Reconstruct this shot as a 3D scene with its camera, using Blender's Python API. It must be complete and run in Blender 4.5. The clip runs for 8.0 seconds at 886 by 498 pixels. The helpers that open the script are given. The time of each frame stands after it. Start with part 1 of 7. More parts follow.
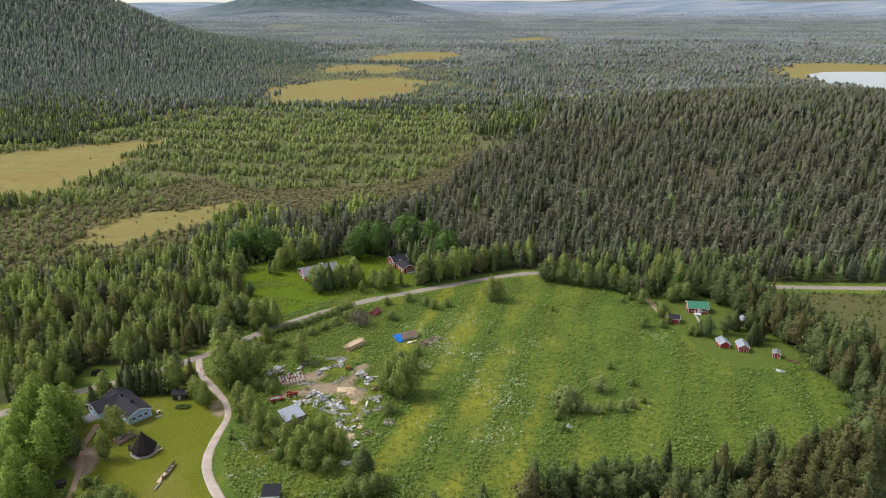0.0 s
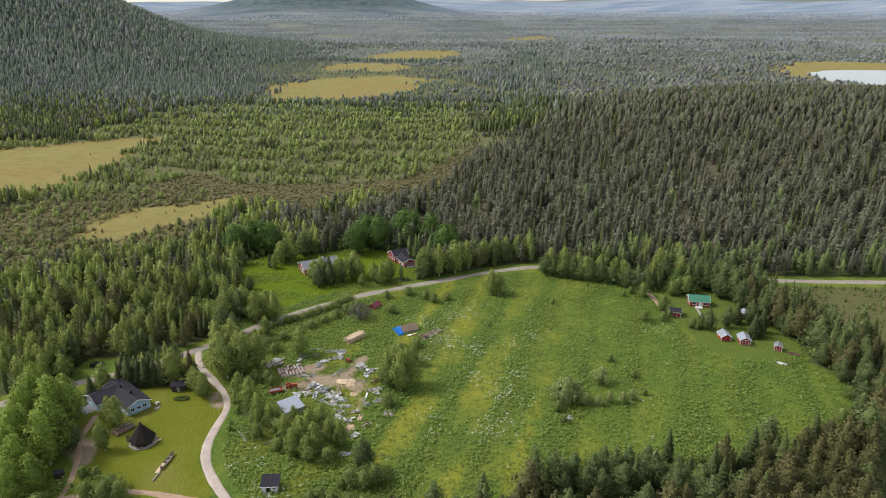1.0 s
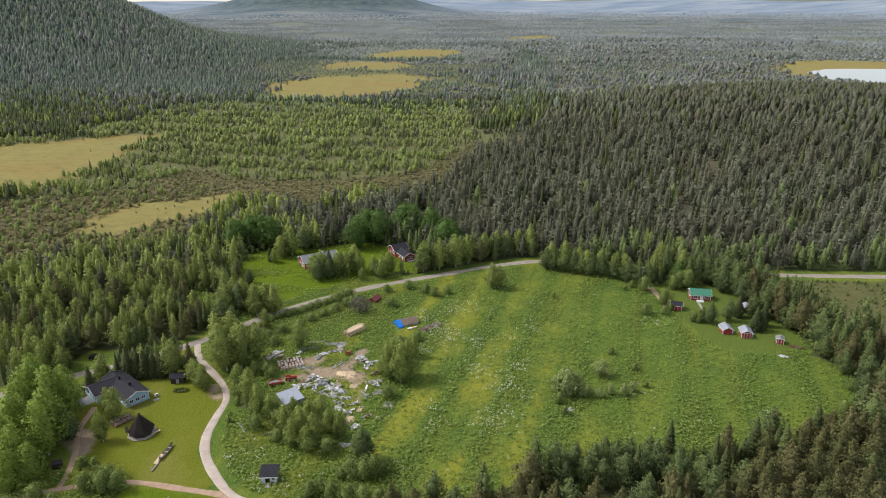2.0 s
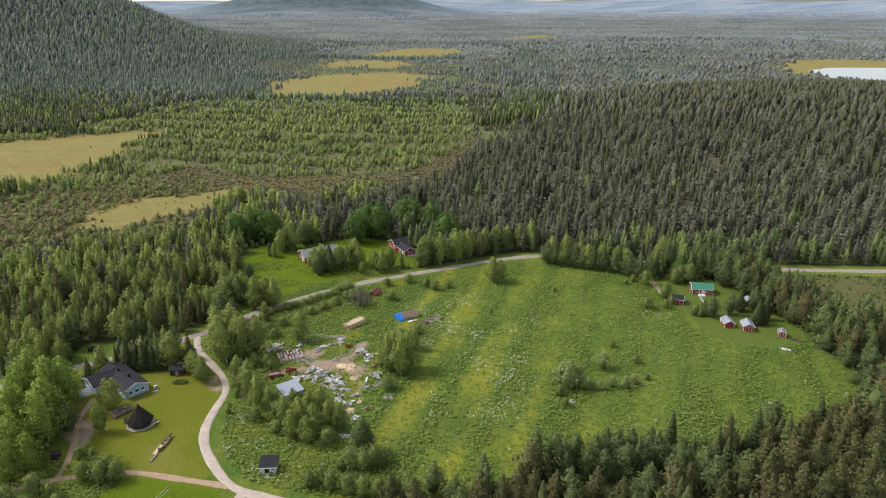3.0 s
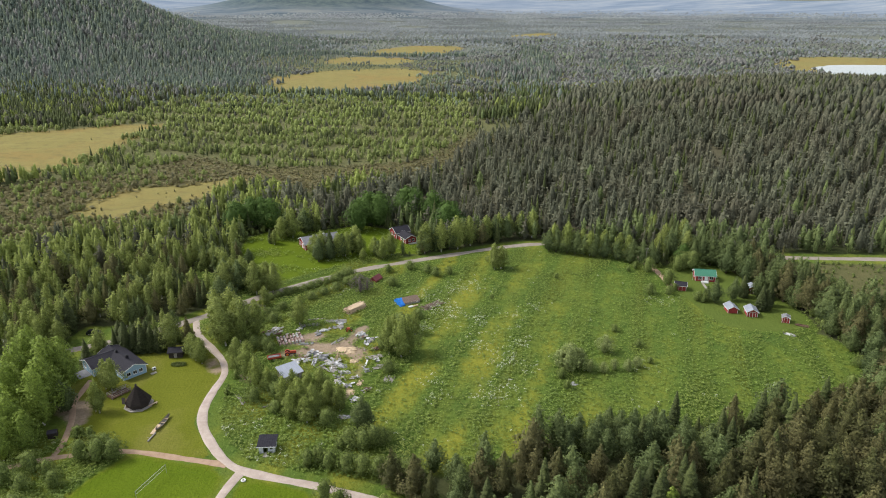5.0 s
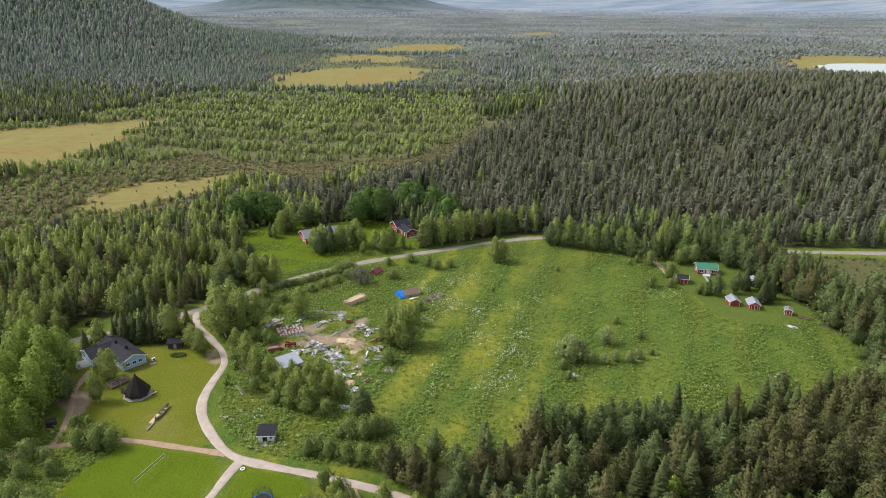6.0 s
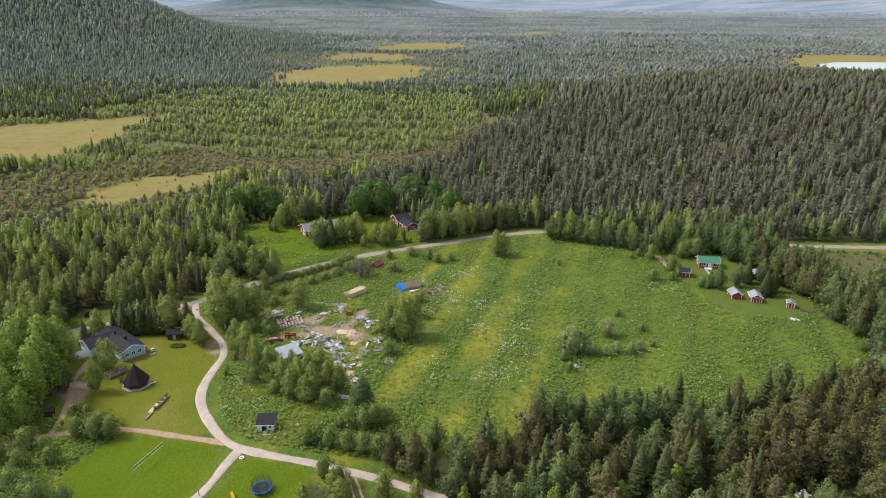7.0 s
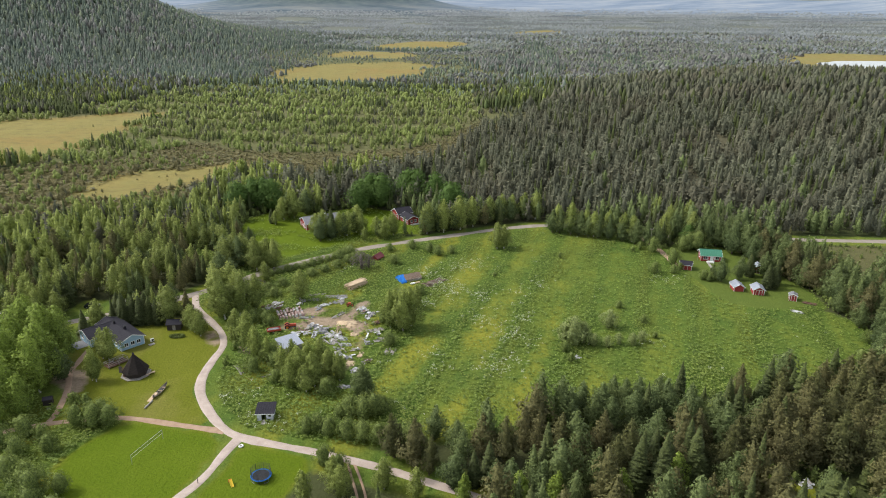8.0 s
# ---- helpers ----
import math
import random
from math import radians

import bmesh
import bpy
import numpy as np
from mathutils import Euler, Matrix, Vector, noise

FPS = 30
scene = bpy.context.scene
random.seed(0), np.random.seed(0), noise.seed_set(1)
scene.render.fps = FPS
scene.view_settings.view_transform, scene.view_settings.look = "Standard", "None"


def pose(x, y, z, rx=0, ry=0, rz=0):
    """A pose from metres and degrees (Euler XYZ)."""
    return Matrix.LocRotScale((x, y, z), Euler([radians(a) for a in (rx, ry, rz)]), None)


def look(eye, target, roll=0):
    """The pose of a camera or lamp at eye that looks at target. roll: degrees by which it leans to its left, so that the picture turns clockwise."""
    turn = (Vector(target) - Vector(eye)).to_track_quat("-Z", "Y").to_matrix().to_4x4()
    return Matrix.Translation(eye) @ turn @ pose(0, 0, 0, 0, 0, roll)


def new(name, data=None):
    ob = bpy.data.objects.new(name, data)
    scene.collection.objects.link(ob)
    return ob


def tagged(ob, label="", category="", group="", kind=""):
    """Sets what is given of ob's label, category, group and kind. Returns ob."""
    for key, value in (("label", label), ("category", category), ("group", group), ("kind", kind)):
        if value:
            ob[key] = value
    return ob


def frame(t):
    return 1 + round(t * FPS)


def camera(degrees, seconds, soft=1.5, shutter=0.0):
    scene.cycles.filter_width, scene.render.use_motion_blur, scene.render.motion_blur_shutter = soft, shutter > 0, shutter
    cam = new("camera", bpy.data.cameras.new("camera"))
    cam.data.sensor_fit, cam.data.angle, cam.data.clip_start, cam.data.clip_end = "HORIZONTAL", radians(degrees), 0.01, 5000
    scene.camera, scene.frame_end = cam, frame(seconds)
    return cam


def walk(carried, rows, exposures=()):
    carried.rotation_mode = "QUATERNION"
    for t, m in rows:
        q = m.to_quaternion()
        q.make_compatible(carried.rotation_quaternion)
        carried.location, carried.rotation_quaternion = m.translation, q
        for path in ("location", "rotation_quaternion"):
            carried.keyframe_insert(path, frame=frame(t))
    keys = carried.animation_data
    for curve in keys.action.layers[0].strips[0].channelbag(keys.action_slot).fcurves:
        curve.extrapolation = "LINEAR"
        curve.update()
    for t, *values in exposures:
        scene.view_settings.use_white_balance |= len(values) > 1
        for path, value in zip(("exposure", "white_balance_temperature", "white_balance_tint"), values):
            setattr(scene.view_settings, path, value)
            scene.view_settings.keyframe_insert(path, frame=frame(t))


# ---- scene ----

# ------------------------------------------------------------ camera: a drone sinking straight down
cam = camera(66.0, 8.0, soft=1.0)
# seconds, x, y, z, yaw, pitch, roll
PATH = [
    (0.0, -0.160, 0.049, 114.840, 0.000, -20.014, 0.169),
    (0.5, -0.144, 0.060, 113.416, 0.023, -20.022, 0.154),
    (1.0, -0.106, 0.068, 112.003, 0.045, -20.021, 0.138),
    (1.5, -0.076, 0.065, 110.609, 0.067, -20.018, 0.124),
    (3.0, -0.042, 0.010, 106.466, 0.148, -19.985, 0.081),
    (3.5, -0.032, -0.020, 105.074, 0.179, -19.975, 0.065),
    (4.0, -0.012, -0.070, 103.648, 0.212, -19.975, 0.045),
    (4.5, 0.035, -0.107, 102.211, 0.243, -19.976, 0.019),
    (6.0, 0.088, -0.161, 97.926, 0.348, -19.997, -0.077),
    (6.5, 0.109, -0.176, 96.498, 0.384, -19.997, -0.115),
    (7.0, 0.124, -0.192, 95.070, 0.421, -19.999, -0.158),
    (7.5, 0.127, -0.194, 93.638, 0.457, -20.009, -0.203),
    (8.0, 0.115, -0.205, 92.204, 0.497, -20.016, -0.250),
]
EXPOSURE = 0.97
walk(cam, [(t, pose(x, y, z, 0, 0, yaw) @ pose(0, 0, 0, 90 + pitch) @ pose(0, 0, 0, 0, 0, -roll))
           for t, x, y, z, yaw, pitch, roll in PATH],
     exposures=[(0.0, EXPOSURE - 0.18), (4.5, EXPOSURE - 0.10), (8.0, EXPOSURE - 0.02)])

# ------------------------------------------------------------ light: a high thin overcast with a veiled sun
SUN_ELEV, SUN_AZ = 47.0, -80.0          # degrees; azimuth from +y towards +x
world = bpy.data.worlds.new("sky")
scene.world = world
world.use_nodes = True
wn = world.node_tree
sky = wn.nodes.new("ShaderNodeTexSky")
sky.sky_type = "NISHITA"
sky.sun_disc = False
sky.sun_elevation = radians(SUN_ELEV)
sky.sun_rotation = radians(SUN_AZ)
sky.air_density, sky.dust_density, sky.ozone_density = 1.0, 1.0, 1.0
veil = wn.nodes.new("ShaderNodeHueSaturation")
veil.inputs["Saturation"].default_value = 0.35
wn.links.new(sky.outputs["Color"], veil.inputs["Color"])
wn.links.new(veil.outputs["Color"], wn.nodes["Background"].inputs["Color"])
wn.nodes["Background"].inputs["Strength"].default_value = 0.142

sun_data = bpy.data.lights.new("sun", "SUN")
sun_data.energy, sun_data.angle, sun_data.color = 1.85, radians(13), (1.0, 0.97, 0.91)
sun = new("sun", sun_data)
sun_from = Vector((math.sin(radians(SUN_AZ)) * math.cos(radians(SUN_ELEV)),
                   math.cos(radians(SUN_AZ)) * math.cos(radians(SUN_ELEV)), math.sin(radians(SUN_ELEV))))
sun.matrix_world = look(sun_from * 300, (0, 0, 0))


# ------------------------------------------------------------ materials
def material(name, rough=0.8, metal=0.0, spec=0.3):
    m = bpy.data.materials.new(name)
    m.use_nodes = True
    b = m.node_tree.nodes["Principled BSDF"]
    b.inputs["Roughness"].default_value = rough
    b.inputs["Metallic"].default_value = metal
    b.inputs["Specular IOR Level"].default_value = spec
    return m, m.node_tree, b


def node(nt, kind, **inputs):
    n = nt.nodes.new(kind)
    for k, v in inputs.items():
        n.inputs[k.replace("_", " ")].default_value = v
    return n


def math_node(nt, op, a, b=None, clamp=False):
    n = nt.nodes.new("ShaderNodeMath")
    n.operation, n.use_clamp = op, clamp
    for i, v in enumerate((a, b)):
        if v is None:
            continue
        if isinstance(v, (int, float)):
            n.inputs[i].default_value = v
        else:
            nt.links.new(v, n.inputs[i])
    return n.outputs[0]


def mix(nt, fac, a, b, blend="MIX"):
    n = nt.nodes.new("ShaderNodeMix")
    n.data_type, n.blend_type = "RGBA", blend
    for sock, v in ((n.inputs[0], fac), (n.inputs[6], a), (n.inputs[7], b)):
        if isinstance(v, (int, float)):
            sock.default_value = v
        elif isinstance(v, tuple):
            sock.default_value = (*v, 1)
        else:
            nt.links.new(v, sock)
    return n.outputs[2]


def noise_of(nt, scale, detail=3.0, rough=0.55, coord=None, stretch=None, turn=0.0):
    c = coord
    if c is None:
        c = nt.nodes.new("ShaderNodeNewGeometry").outputs["Position"]
    if stretch:
        mp = nt.nodes.new("ShaderNodeMapping")
        mp.inputs["Scale"].default_value = stretch
        mp.inputs["Rotation"].default_value = (0, 0, radians(turn))
        nt.links.new(c, mp.inputs["Vector"])
        c = mp.outputs["Vector"]
    n = node(nt, "ShaderNodeTexNoise", Scale=scale, Detail=detail, Roughness=rough)
    nt.links.new(c, n.inputs["Vector"])
    return n.outputs["Fac"]


def ramp(nt, fac, stops):
    n = nt.nodes.new("ShaderNodeValToRGB")
    e = n.color_ramp.elements
    while len(e) < len(stops):
        e.new(0.5)
    for el, (p, c) in zip(e, stops):
        el.position, el.color = p, (*c, 1)
    nt.links.new(fac, n.inputs["Fac"])
    return n.outputs["Color"]


def bump(nt, b, height, strength=0.4, distance=0.1):
    n = node(nt, "ShaderNodeBump", Strength=strength, Distance=distance)
    nt.links.new(height, n.inputs["Height"])
    nt.links.new(n.outputs["Normal"], b.inputs["Normal"])


def surface(name, dark, light, scale=2.0, rough=0.8, metal=0.0, spec=0.3, relief=0.2, stretch=None, fine=12.0):
    """A worn surface: two colours mixed by coarse stains and fine grain."""
    m, nt, b = material(name, rough, metal, spec)
    c = nt.nodes.new("ShaderNodeTexCoord").outputs["Object"]
    coarse = noise_of(nt, scale, 4.0, 0.6, c, stretch)
    grain = noise_of(nt, scale * fine, 3.0, 0.7, c, stretch)
    f = math_node(nt, "ADD", math_node(nt, "MULTIPLY", coarse, 0.6), math_node(nt, "MULTIPLY", grain, 0.4))
    nt.links.new(ramp(nt, f, [(0.32, dark), (0.68, light)]), b.inputs["Base Color"])
    bump(nt, b, grain, relief, 0.02)
    return m


def foliage(name, dark, light, odd, sheen=0.25, stand=0.012, sway=0.45, each=0.0):
    """Leaves or needles: shifts from tree to tree (tone, paler towards the top as if lit), from tuft to tuft, and from
    stand to stand.
    """
    m, nt, b = material(name, 0.75, 0.0, sheen)
    at = nt.nodes.new("ShaderNodeAttribute")
    at.attribute_name = "tone"
    geo = nt.nodes.new("ShaderNodeNewGeometry")
    info = nt.nodes.new("ShaderNodeObjectInfo")
    st = noise_of(nt, stand, 2.0, 0.6, geo.outputs["Position"])
    tuft = geo.outputs["Random Per Island"]
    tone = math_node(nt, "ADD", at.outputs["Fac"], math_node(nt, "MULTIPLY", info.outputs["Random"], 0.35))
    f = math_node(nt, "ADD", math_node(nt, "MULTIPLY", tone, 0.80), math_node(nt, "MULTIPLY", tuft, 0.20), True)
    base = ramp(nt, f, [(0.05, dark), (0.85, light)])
    other = mix(nt, math_node(nt, "MULTIPLY", math_node(nt, "SUBTRACT", st, 0.42), 3.0, True), base, odd)
    col = mix(nt, sway, base, other)
    if each:
        col = mix(nt, math_node(nt, "MULTIPLY", math_node(nt, "MULTIPLY", math_node(nt, "SUBTRACT", info.outputs["Random"], 0.45), 5.0, True), each), col, odd)
    grain = noise_of(nt, 2.4, 3.0, 0.65, geo.outputs["Position"])
    col = mix(nt, math_node(nt, "MULTIPLY", math_node(nt, "SUBTRACT", grain, 0.40), 4.5, True), mix(nt, 1.0, col, (0.66, 0.69, 0.70), "MULTIPLY"), mix(nt, 1.0, col, (1.38, 1.36, 1.26), "MULTIPLY"))
    nt.links.new(col, b.inputs["Base Color"])
    bump(nt, b, grain, 0.55, 0.5)
    tr = node(nt, "ShaderNodeBsdfTranslucent")
    nt.links.new(col, tr.inputs["Color"])
    ms = nt.nodes.new("ShaderNodeMixShader")
    ms.inputs[0].default_value = 0.35
    nt.links.new(b.outputs[0], ms.inputs[1])
    nt.links.new(tr.outputs[0], ms.inputs[2])
    nt.links.new(ms.outputs[0], nt.nodes["Material Output"].inputs["Surface"])
    return m


M_SPRUCE = foliage("spruce needles", (0.040, 0.056, 0.020), (0.112, 0.136, 0.042), (0.094, 0.104, 0.042))
M_PINE = foliage("pine needles", (0.056, 0.056, 0.026), (0.160, 0.168, 0.056), (0.152, 0.126, 0.060), stand=0.07, sway=0.35, each=0.42)
# Dull alder green, darkened in colour for shade in grove and wood edge.
M_SHADEDLEAF = foliage("dull green leaves darkened for shade", (0.050, 0.078, 0.032), (0.206, 0.256, 0.094), (0.120, 0.150, 0.050), stand=0.06, each=0.5)
M_BIRCH = foliage("birch leaves", (0.108, 0.144, 0.036), (0.300, 0.348, 0.088), (0.245, 0.255, 0.088))
M_YOUNG = foliage("young mixed leaves", (0.145, 0.185, 0.056), (0.345, 0.400, 0.124), (0.245, 0.245, 0.106), sway=0.7)
M_BOGPINE = foliage("bog pine needles", (0.140, 0.126, 0.066), (0.262, 0.232, 0.112), (0.190, 0.196, 0.086))
M_SHRUB = foliage("willow leaves", (0.100, 0.140, 0.036), (0.208, 0.256, 0.070), (0.175, 0.200, 0.064))
M_GREYWILLOW = foliage("grey willow leaves", (0.150, 0.185, 0.066), (0.310, 0.355, 0.130), (0.250, 0.265, 0.105))
M_BAREWILLOW = foliage("bare grey twigs", (0.095, 0.080, 0.070), (0.200, 0.170, 0.150), (0.160, 0.150, 0.110))
M_ASPEN = foliage("bright aspen leaves", (0.115, 0.165, 0.030), (0.265, 0.345, 0.062), (0.205, 0.265, 0.055))
M_MAPLE = foliage("broad green leaves", (0.055, 0.105, 0.022), (0.110, 0.185, 0.038), (0.100, 0.150, 0.036))
M_WEED = foliage("tall weeds", (0.052, 0.100, 0.020), (0.225, 0.300, 0.066), (0.235, 0.240, 0.050), stand=0.05)
M_HILLPINE = foliage("grey olive pines", (0.074, 0.082, 0.058), (0.172, 0.178, 0.116), (0.156, 0.132, 0.092), stand=0.025, sway=0.65)
# Far woods: blue-grey haze is mixed into these leaf colours.
M_HAZYSPRUCE = foliage("far spruces paled by haze", (0.068, 0.096, 0.088), (0.150, 0.188, 0.148), (0.150, 0.164, 0.134), stand=0.006)
M_HAZYPINE = foliage("far pines paled by haze", (0.164, 0.173, 0.164), (0.268, 0.270, 0.252), (0.228, 0.214, 0.212), stand=0.006, sway=0.8)
M_HAZYLEAF = foliage("far birches paled by haze", (0.166, 0.204, 0.146), (0.276, 0.320, 0.212), (0.230, 0.246, 0.196), stand=0.006, sway=0.8)
M_HAZYTAIGA = foliage("far mixed canopy paled by haze", (0.200, 0.222, 0.222), (0.306, 0.326, 0.334), (0.182, 0.190, 0.216), stand=0.0045, sway=0.9)
M_HAZYDARKTAIGA = foliage("far spruce stands paled by haze", (0.118, 0.138, 0.144), (0.198, 0.220, 0.222), (0.146, 0.156, 0.170), stand=0.0045, sway=0.9)
M_FLOWER = surface("white umbels", (0.34, 0.38, 0.25), (0.64, 0.65, 0.52), 3.0)
M_BARK = surface("grey bark", (0.05, 0.04, 0.03), (0.16, 0.12, 0.09), 3.0, stretch=(1, 1, 0.2))
M_BIRCHBARK = surface("birch bark", (0.25, 0.23, 0.2), (0.72, 0.70, 0.66), 2.0)
M_GRAVEL = surface("road gravel", (0.310, 0.245, 0.205), (0.500, 0.415, 0.355), 0.35, 0.95, fine=20)
M_ROADGRAVEL = surface("worn grey road gravel", (0.205, 0.172, 0.140), (0.330, 0.285, 0.238), 0.35, 0.95, fine=20)
M_PATH = surface("dirt path", (0.27, 0.175, 0.115), (0.41, 0.290, 0.200), 0.6, 0.95, fine=15)

# ------------------------------------------------------------ the lie of the land (metres)
MEADOW = [(-36, 250.8), (-7.2, 262.8), (18, 272.4), (40.8, 278.4), (63.6, 273.6), (79.2, 262.8), (85.2, 252), (82.8, 231.6), (85.2, 217.2), (92.4, 201.6),
          (106.8, 193.2), (118.8, 199.2), (126, 189.6), (124.8, 175.2), (117.6, 162), (103.2, 153.6), (72, 148.8), (28.8, 139.2), (1.2, 127.2), (-13.2, 124.8), (-28.8, 127.2), (-45.6, 132),
          (-54, 140.4), (-58.8, 151.2), (-58.8, 168), (-62.4, 182.4), (-75.6, 198), (-66, 216), (-50.4, 237.6)]
LAWN_RIGHT = [(86.4, 255.6), (96, 262.8), (111.6, 255.6), (118.8, 228), (121.5, 211), (119.5, 203.6), (117.3, 202.4), (107.1, 199.2), (98.7, 199.4), (92.1, 203.6), (88.8, 213), (87.4, 223), (85.6, 232)]
ROUGH_EAST = [(86.4, 255.6), (96, 262.8), (111.6, 255.6), (118.8, 228), (123, 212), (122, 199), (118.8, 197.8), (109.2, 194.6), (100.8, 195.2), (93, 200), (86.4, 216), (81.6, 231.6)]
LAWN_MID = [(-66, 238), (-78, 244), (-82, 256), (-88, 272), (-90, 290), (-80, 303), (-60, 300), (-40.8, 309.6), (-24, 302.4), (-10, 290), (-7, 279), (-12, 270), (-21, 272), (-37.2, 262), (-52, 250)]
ROUGH_MID = [(-62.4, 228), (-79.2, 220.8), (-96, 232.8), (-103, 252), (-80, 244), (-66, 239), (-52, 251), (-36, 263), (-20, 273), (-18, 266), (-37.2, 254.4), (-52.8, 242.4)]
YARD = [(-105.6, 172.8), (-96, 184.8), (-81.6, 189.6), (-69.6, 187.2), (-64.2, 175.2), (-65.4, 159.6), (-64.2, 147.6), (-56.4, 135.6), (-51.6, 131.4), (-76.8, 136.8),
        (-93.6, 144), (-100.8, 158.4)]
LAWN_NET = [(-74.4, 134.4), (-52.4, 129.1), (-49.8, 124.8), (-52.2, 114), (-55.2, 104.4), (-55.2, 96), (-79.2, 96), (-79.2, 108), (-81.6, 117.6), (-80.4, 124.8)]
LAWN_TRAMP = [(-45.6, 126.4), (-31.2, 122), (-28.2, 118.8), (-32.4, 108), (-36, 98.4), (-50.4, 98.4), (-48.8, 110.4), (-46.1, 117.6)]
JUNK = [(-56.4, 192), (-50.4, 198), (-43.2, 201.6), (-31.2, 216), (-24, 206.4), (-19.2, 192), (-16.8, 175.2), (-20.4, 148.8), (-26.4, 146.4), (-27.6, 163.2), (-37.2, 172.8), (-51.6, 177.6)]
BOG_BIG = [(-259.2, 396), (-244.8, 417.6), (-242.4, 450), (-240, 487.2), (-241.2, 528), (-241.2, 592.8), (-286.8, 589.2), (-319.2, 564), (-372, 546), (-504, 480), (-504, 360), (-360, 348)]
BOG_NEAR = [(-187.2, 309.6), (-192, 334.8), (-189.6, 374.4), (-160.8, 386.4), (-122.4, 405.6), (-110.4, 390), (-116.4, 368.4), (-138, 348), (-163.2, 318)]
BOG_MID = [(-228, 894), (-247.2, 986.4), (-190.8, 1056), (-73.2, 1092), (-7.2, 1028.4), (-40, 915), (-70, 850), (-130, 815), (-200, 815)]
BOG_FAR = [(-200, 1150), (-205, 1250), (-160, 1330), (-70, 1350), (-55, 1240), (-85, 1150)]
BOG_FARTHER = [(-175, 1400), (-150, 1520), (-80, 1610), (20, 1600), (45, 1520), (-20, 1400)]
WEST_WOOD = [(-600, 560), (-440, 548), (-352, 566), (-318, 625), (-296, 690), (-290, 740), (-250, 790), (-206, 812), (-245, 905), (-270, 985), (-215, 1085), (-225, 1150), (-228, 1300), (-200, 1410), (-330, 1700), (-500, 1900), (-950, 1900), (-950, 900)]
BELT = [(-345, 850), (-290, 806), (-235, 792), (-120, 778), (34, 740)]
BELT_FAR = [(-420, 1190), (-300, 1240), (-205, 1356), (-70, 1375), (30, 1372)]
BOG_EAST = [(165, 1960), (185, 2080), (290, 2200), (345, 2150), (310, 2010)]
BOG_EDGE = [(-300, 285), (-215, 262), (-178, 280), (-150, 292), (-128, 312), (-112, 345), (-108, 400), (-150, 430), (-235, 395), (-262, 370), (-300, 340)]
BOG_LAKE = [(528, 1116), (554.4, 1200), (636, 1317.6), (720, 1339.2), (912, 1260), (960, 1020), (744, 840), (564, 888)]
BOG_SPARSE = [(-116, 368), (-115, 392), (-158, 414), (-186, 428), (-176, 460), (-133, 432), (-82, 424), (-31, 438), (-3, 468), (26, 530), (40, 515), (4, 428), (-29, 391), (-72, 371)]
LAKE = [(573.6, 1111.2), (600, 1140), (651.6, 1171.2), (768, 1158), (912, 1080), (840, 888), (672, 864), (564, 902.4), (554.4, 960), (564, 1044)]
ROUGH_WEST = [(-150, 80), (-55, 80), (-60, 106), (-74, 134), (-98, 141), (-103, 146), (-112, 146), (-150, 128)]
TURNOUT = [(-120, 190), (-104, 189.5), (-102, 196), (-107, 202), (-119, 201.5)]
NO_WOOD = [(-145, 128), (-98, 136), (-94, 146), (-102, 160), (-106, 172), (-112, 186), (-140, 158)]
LAWN_GROVE = [(64, 114.5), (70, 115.5), (76, 113.5), (78, 108), (63, 106)]
HILL_EAST = [(-51, 353), (-16, 388), (1, 428), (17, 488), (49, 535), (76, 573), (113, 650), (150, 705), (215, 745), (420, 745), (1080, 760), (1080, 285.6), (180, 285.6), (72, 296.4), (0, 295.2), (-48, 314.4), (-90, 321.6), (-96, 342)]
CLEARCUT = [(134.4, 259.2), (252, 261.6), (228, 204), (180, 168), (148.8, 192), (141.6, 222)]
HARDWOOD_STRIP = [(48, 600), (90, 624), (138, 912), (192, 1488), (156, 1488), (96, 936), (60, 720)]
MAIN_ROAD = [(-168, 141.6), (-141.6, 165.6), (-117.6, 183.6), (-105.6, 190.8), (-96, 197.4), (-86.4, 205.2), (-76.8, 214.8), (-66, 226.8), (-52.8, 238.8), (-40.8, 247.2), (-32.4, 253.2), (-20.4, 259.2),
             (-4.8, 266.4), (4.8, 270.6), (18, 276.6), (30, 280.8), (40.8, 283.2), (52.8, 282.6), (64.8, 279.6), (78, 274.8), (92.4, 269.4), (108, 268.2), (123.6, 267.6), (150, 266), (180, 264.6),
             (228, 262.8), (312, 266.4)]
DRIVE = [(-84, 207), (-79.8, 196.8), (-72, 186.6), (-66.6, 179.4), (-63.6, 171.6), (-63.8, 162.5), (-63.6, 154.2), (-61.6, 146.9), (-57.2, 139.4), (-51.2, 132),
         (-45.6, 128.4), (-36, 125.5), (-28.8, 123.6), (-20.4, 120.8), (-13, 118.2), (-5.2, 114.7), (7.2, 109.2), (24, 100.8), (48, 88.8)]
FORK = [(-46.2, 129), (-47.9, 123.4), (-49.3, 116.6), (-50.8, 112.3), (-52.8, 108.6), (-56.4, 100.8), (-60, 88.8)]
LEFT_PATH = [(-50.4, 130.7), (-62.6, 133.2), (-75.6, 135.6), (-86.9, 134.3), (-94.8, 132), (-103.2, 128.4), (-120, 120)]
FOOTPATH = [(-100.2, 168), (-99.7, 161.9), (-98.9, 155.9), (-95.3, 147.7), (-92.6, 138), (-92.4, 133.8)]
TRACK_A = [(-21.1, 120.4), (-19.2, 114.5), (-17.5, 109.1), (-15.6, 100.8)]
TRACK_B = [(-19.7, 120.2), (-17.5, 114.5), (-15.8, 109.1), (-13.9, 100.8)]
GROVE_PATH = [(66, 121), (64, 117.5), (62, 114), (61, 108), (61, 100)]
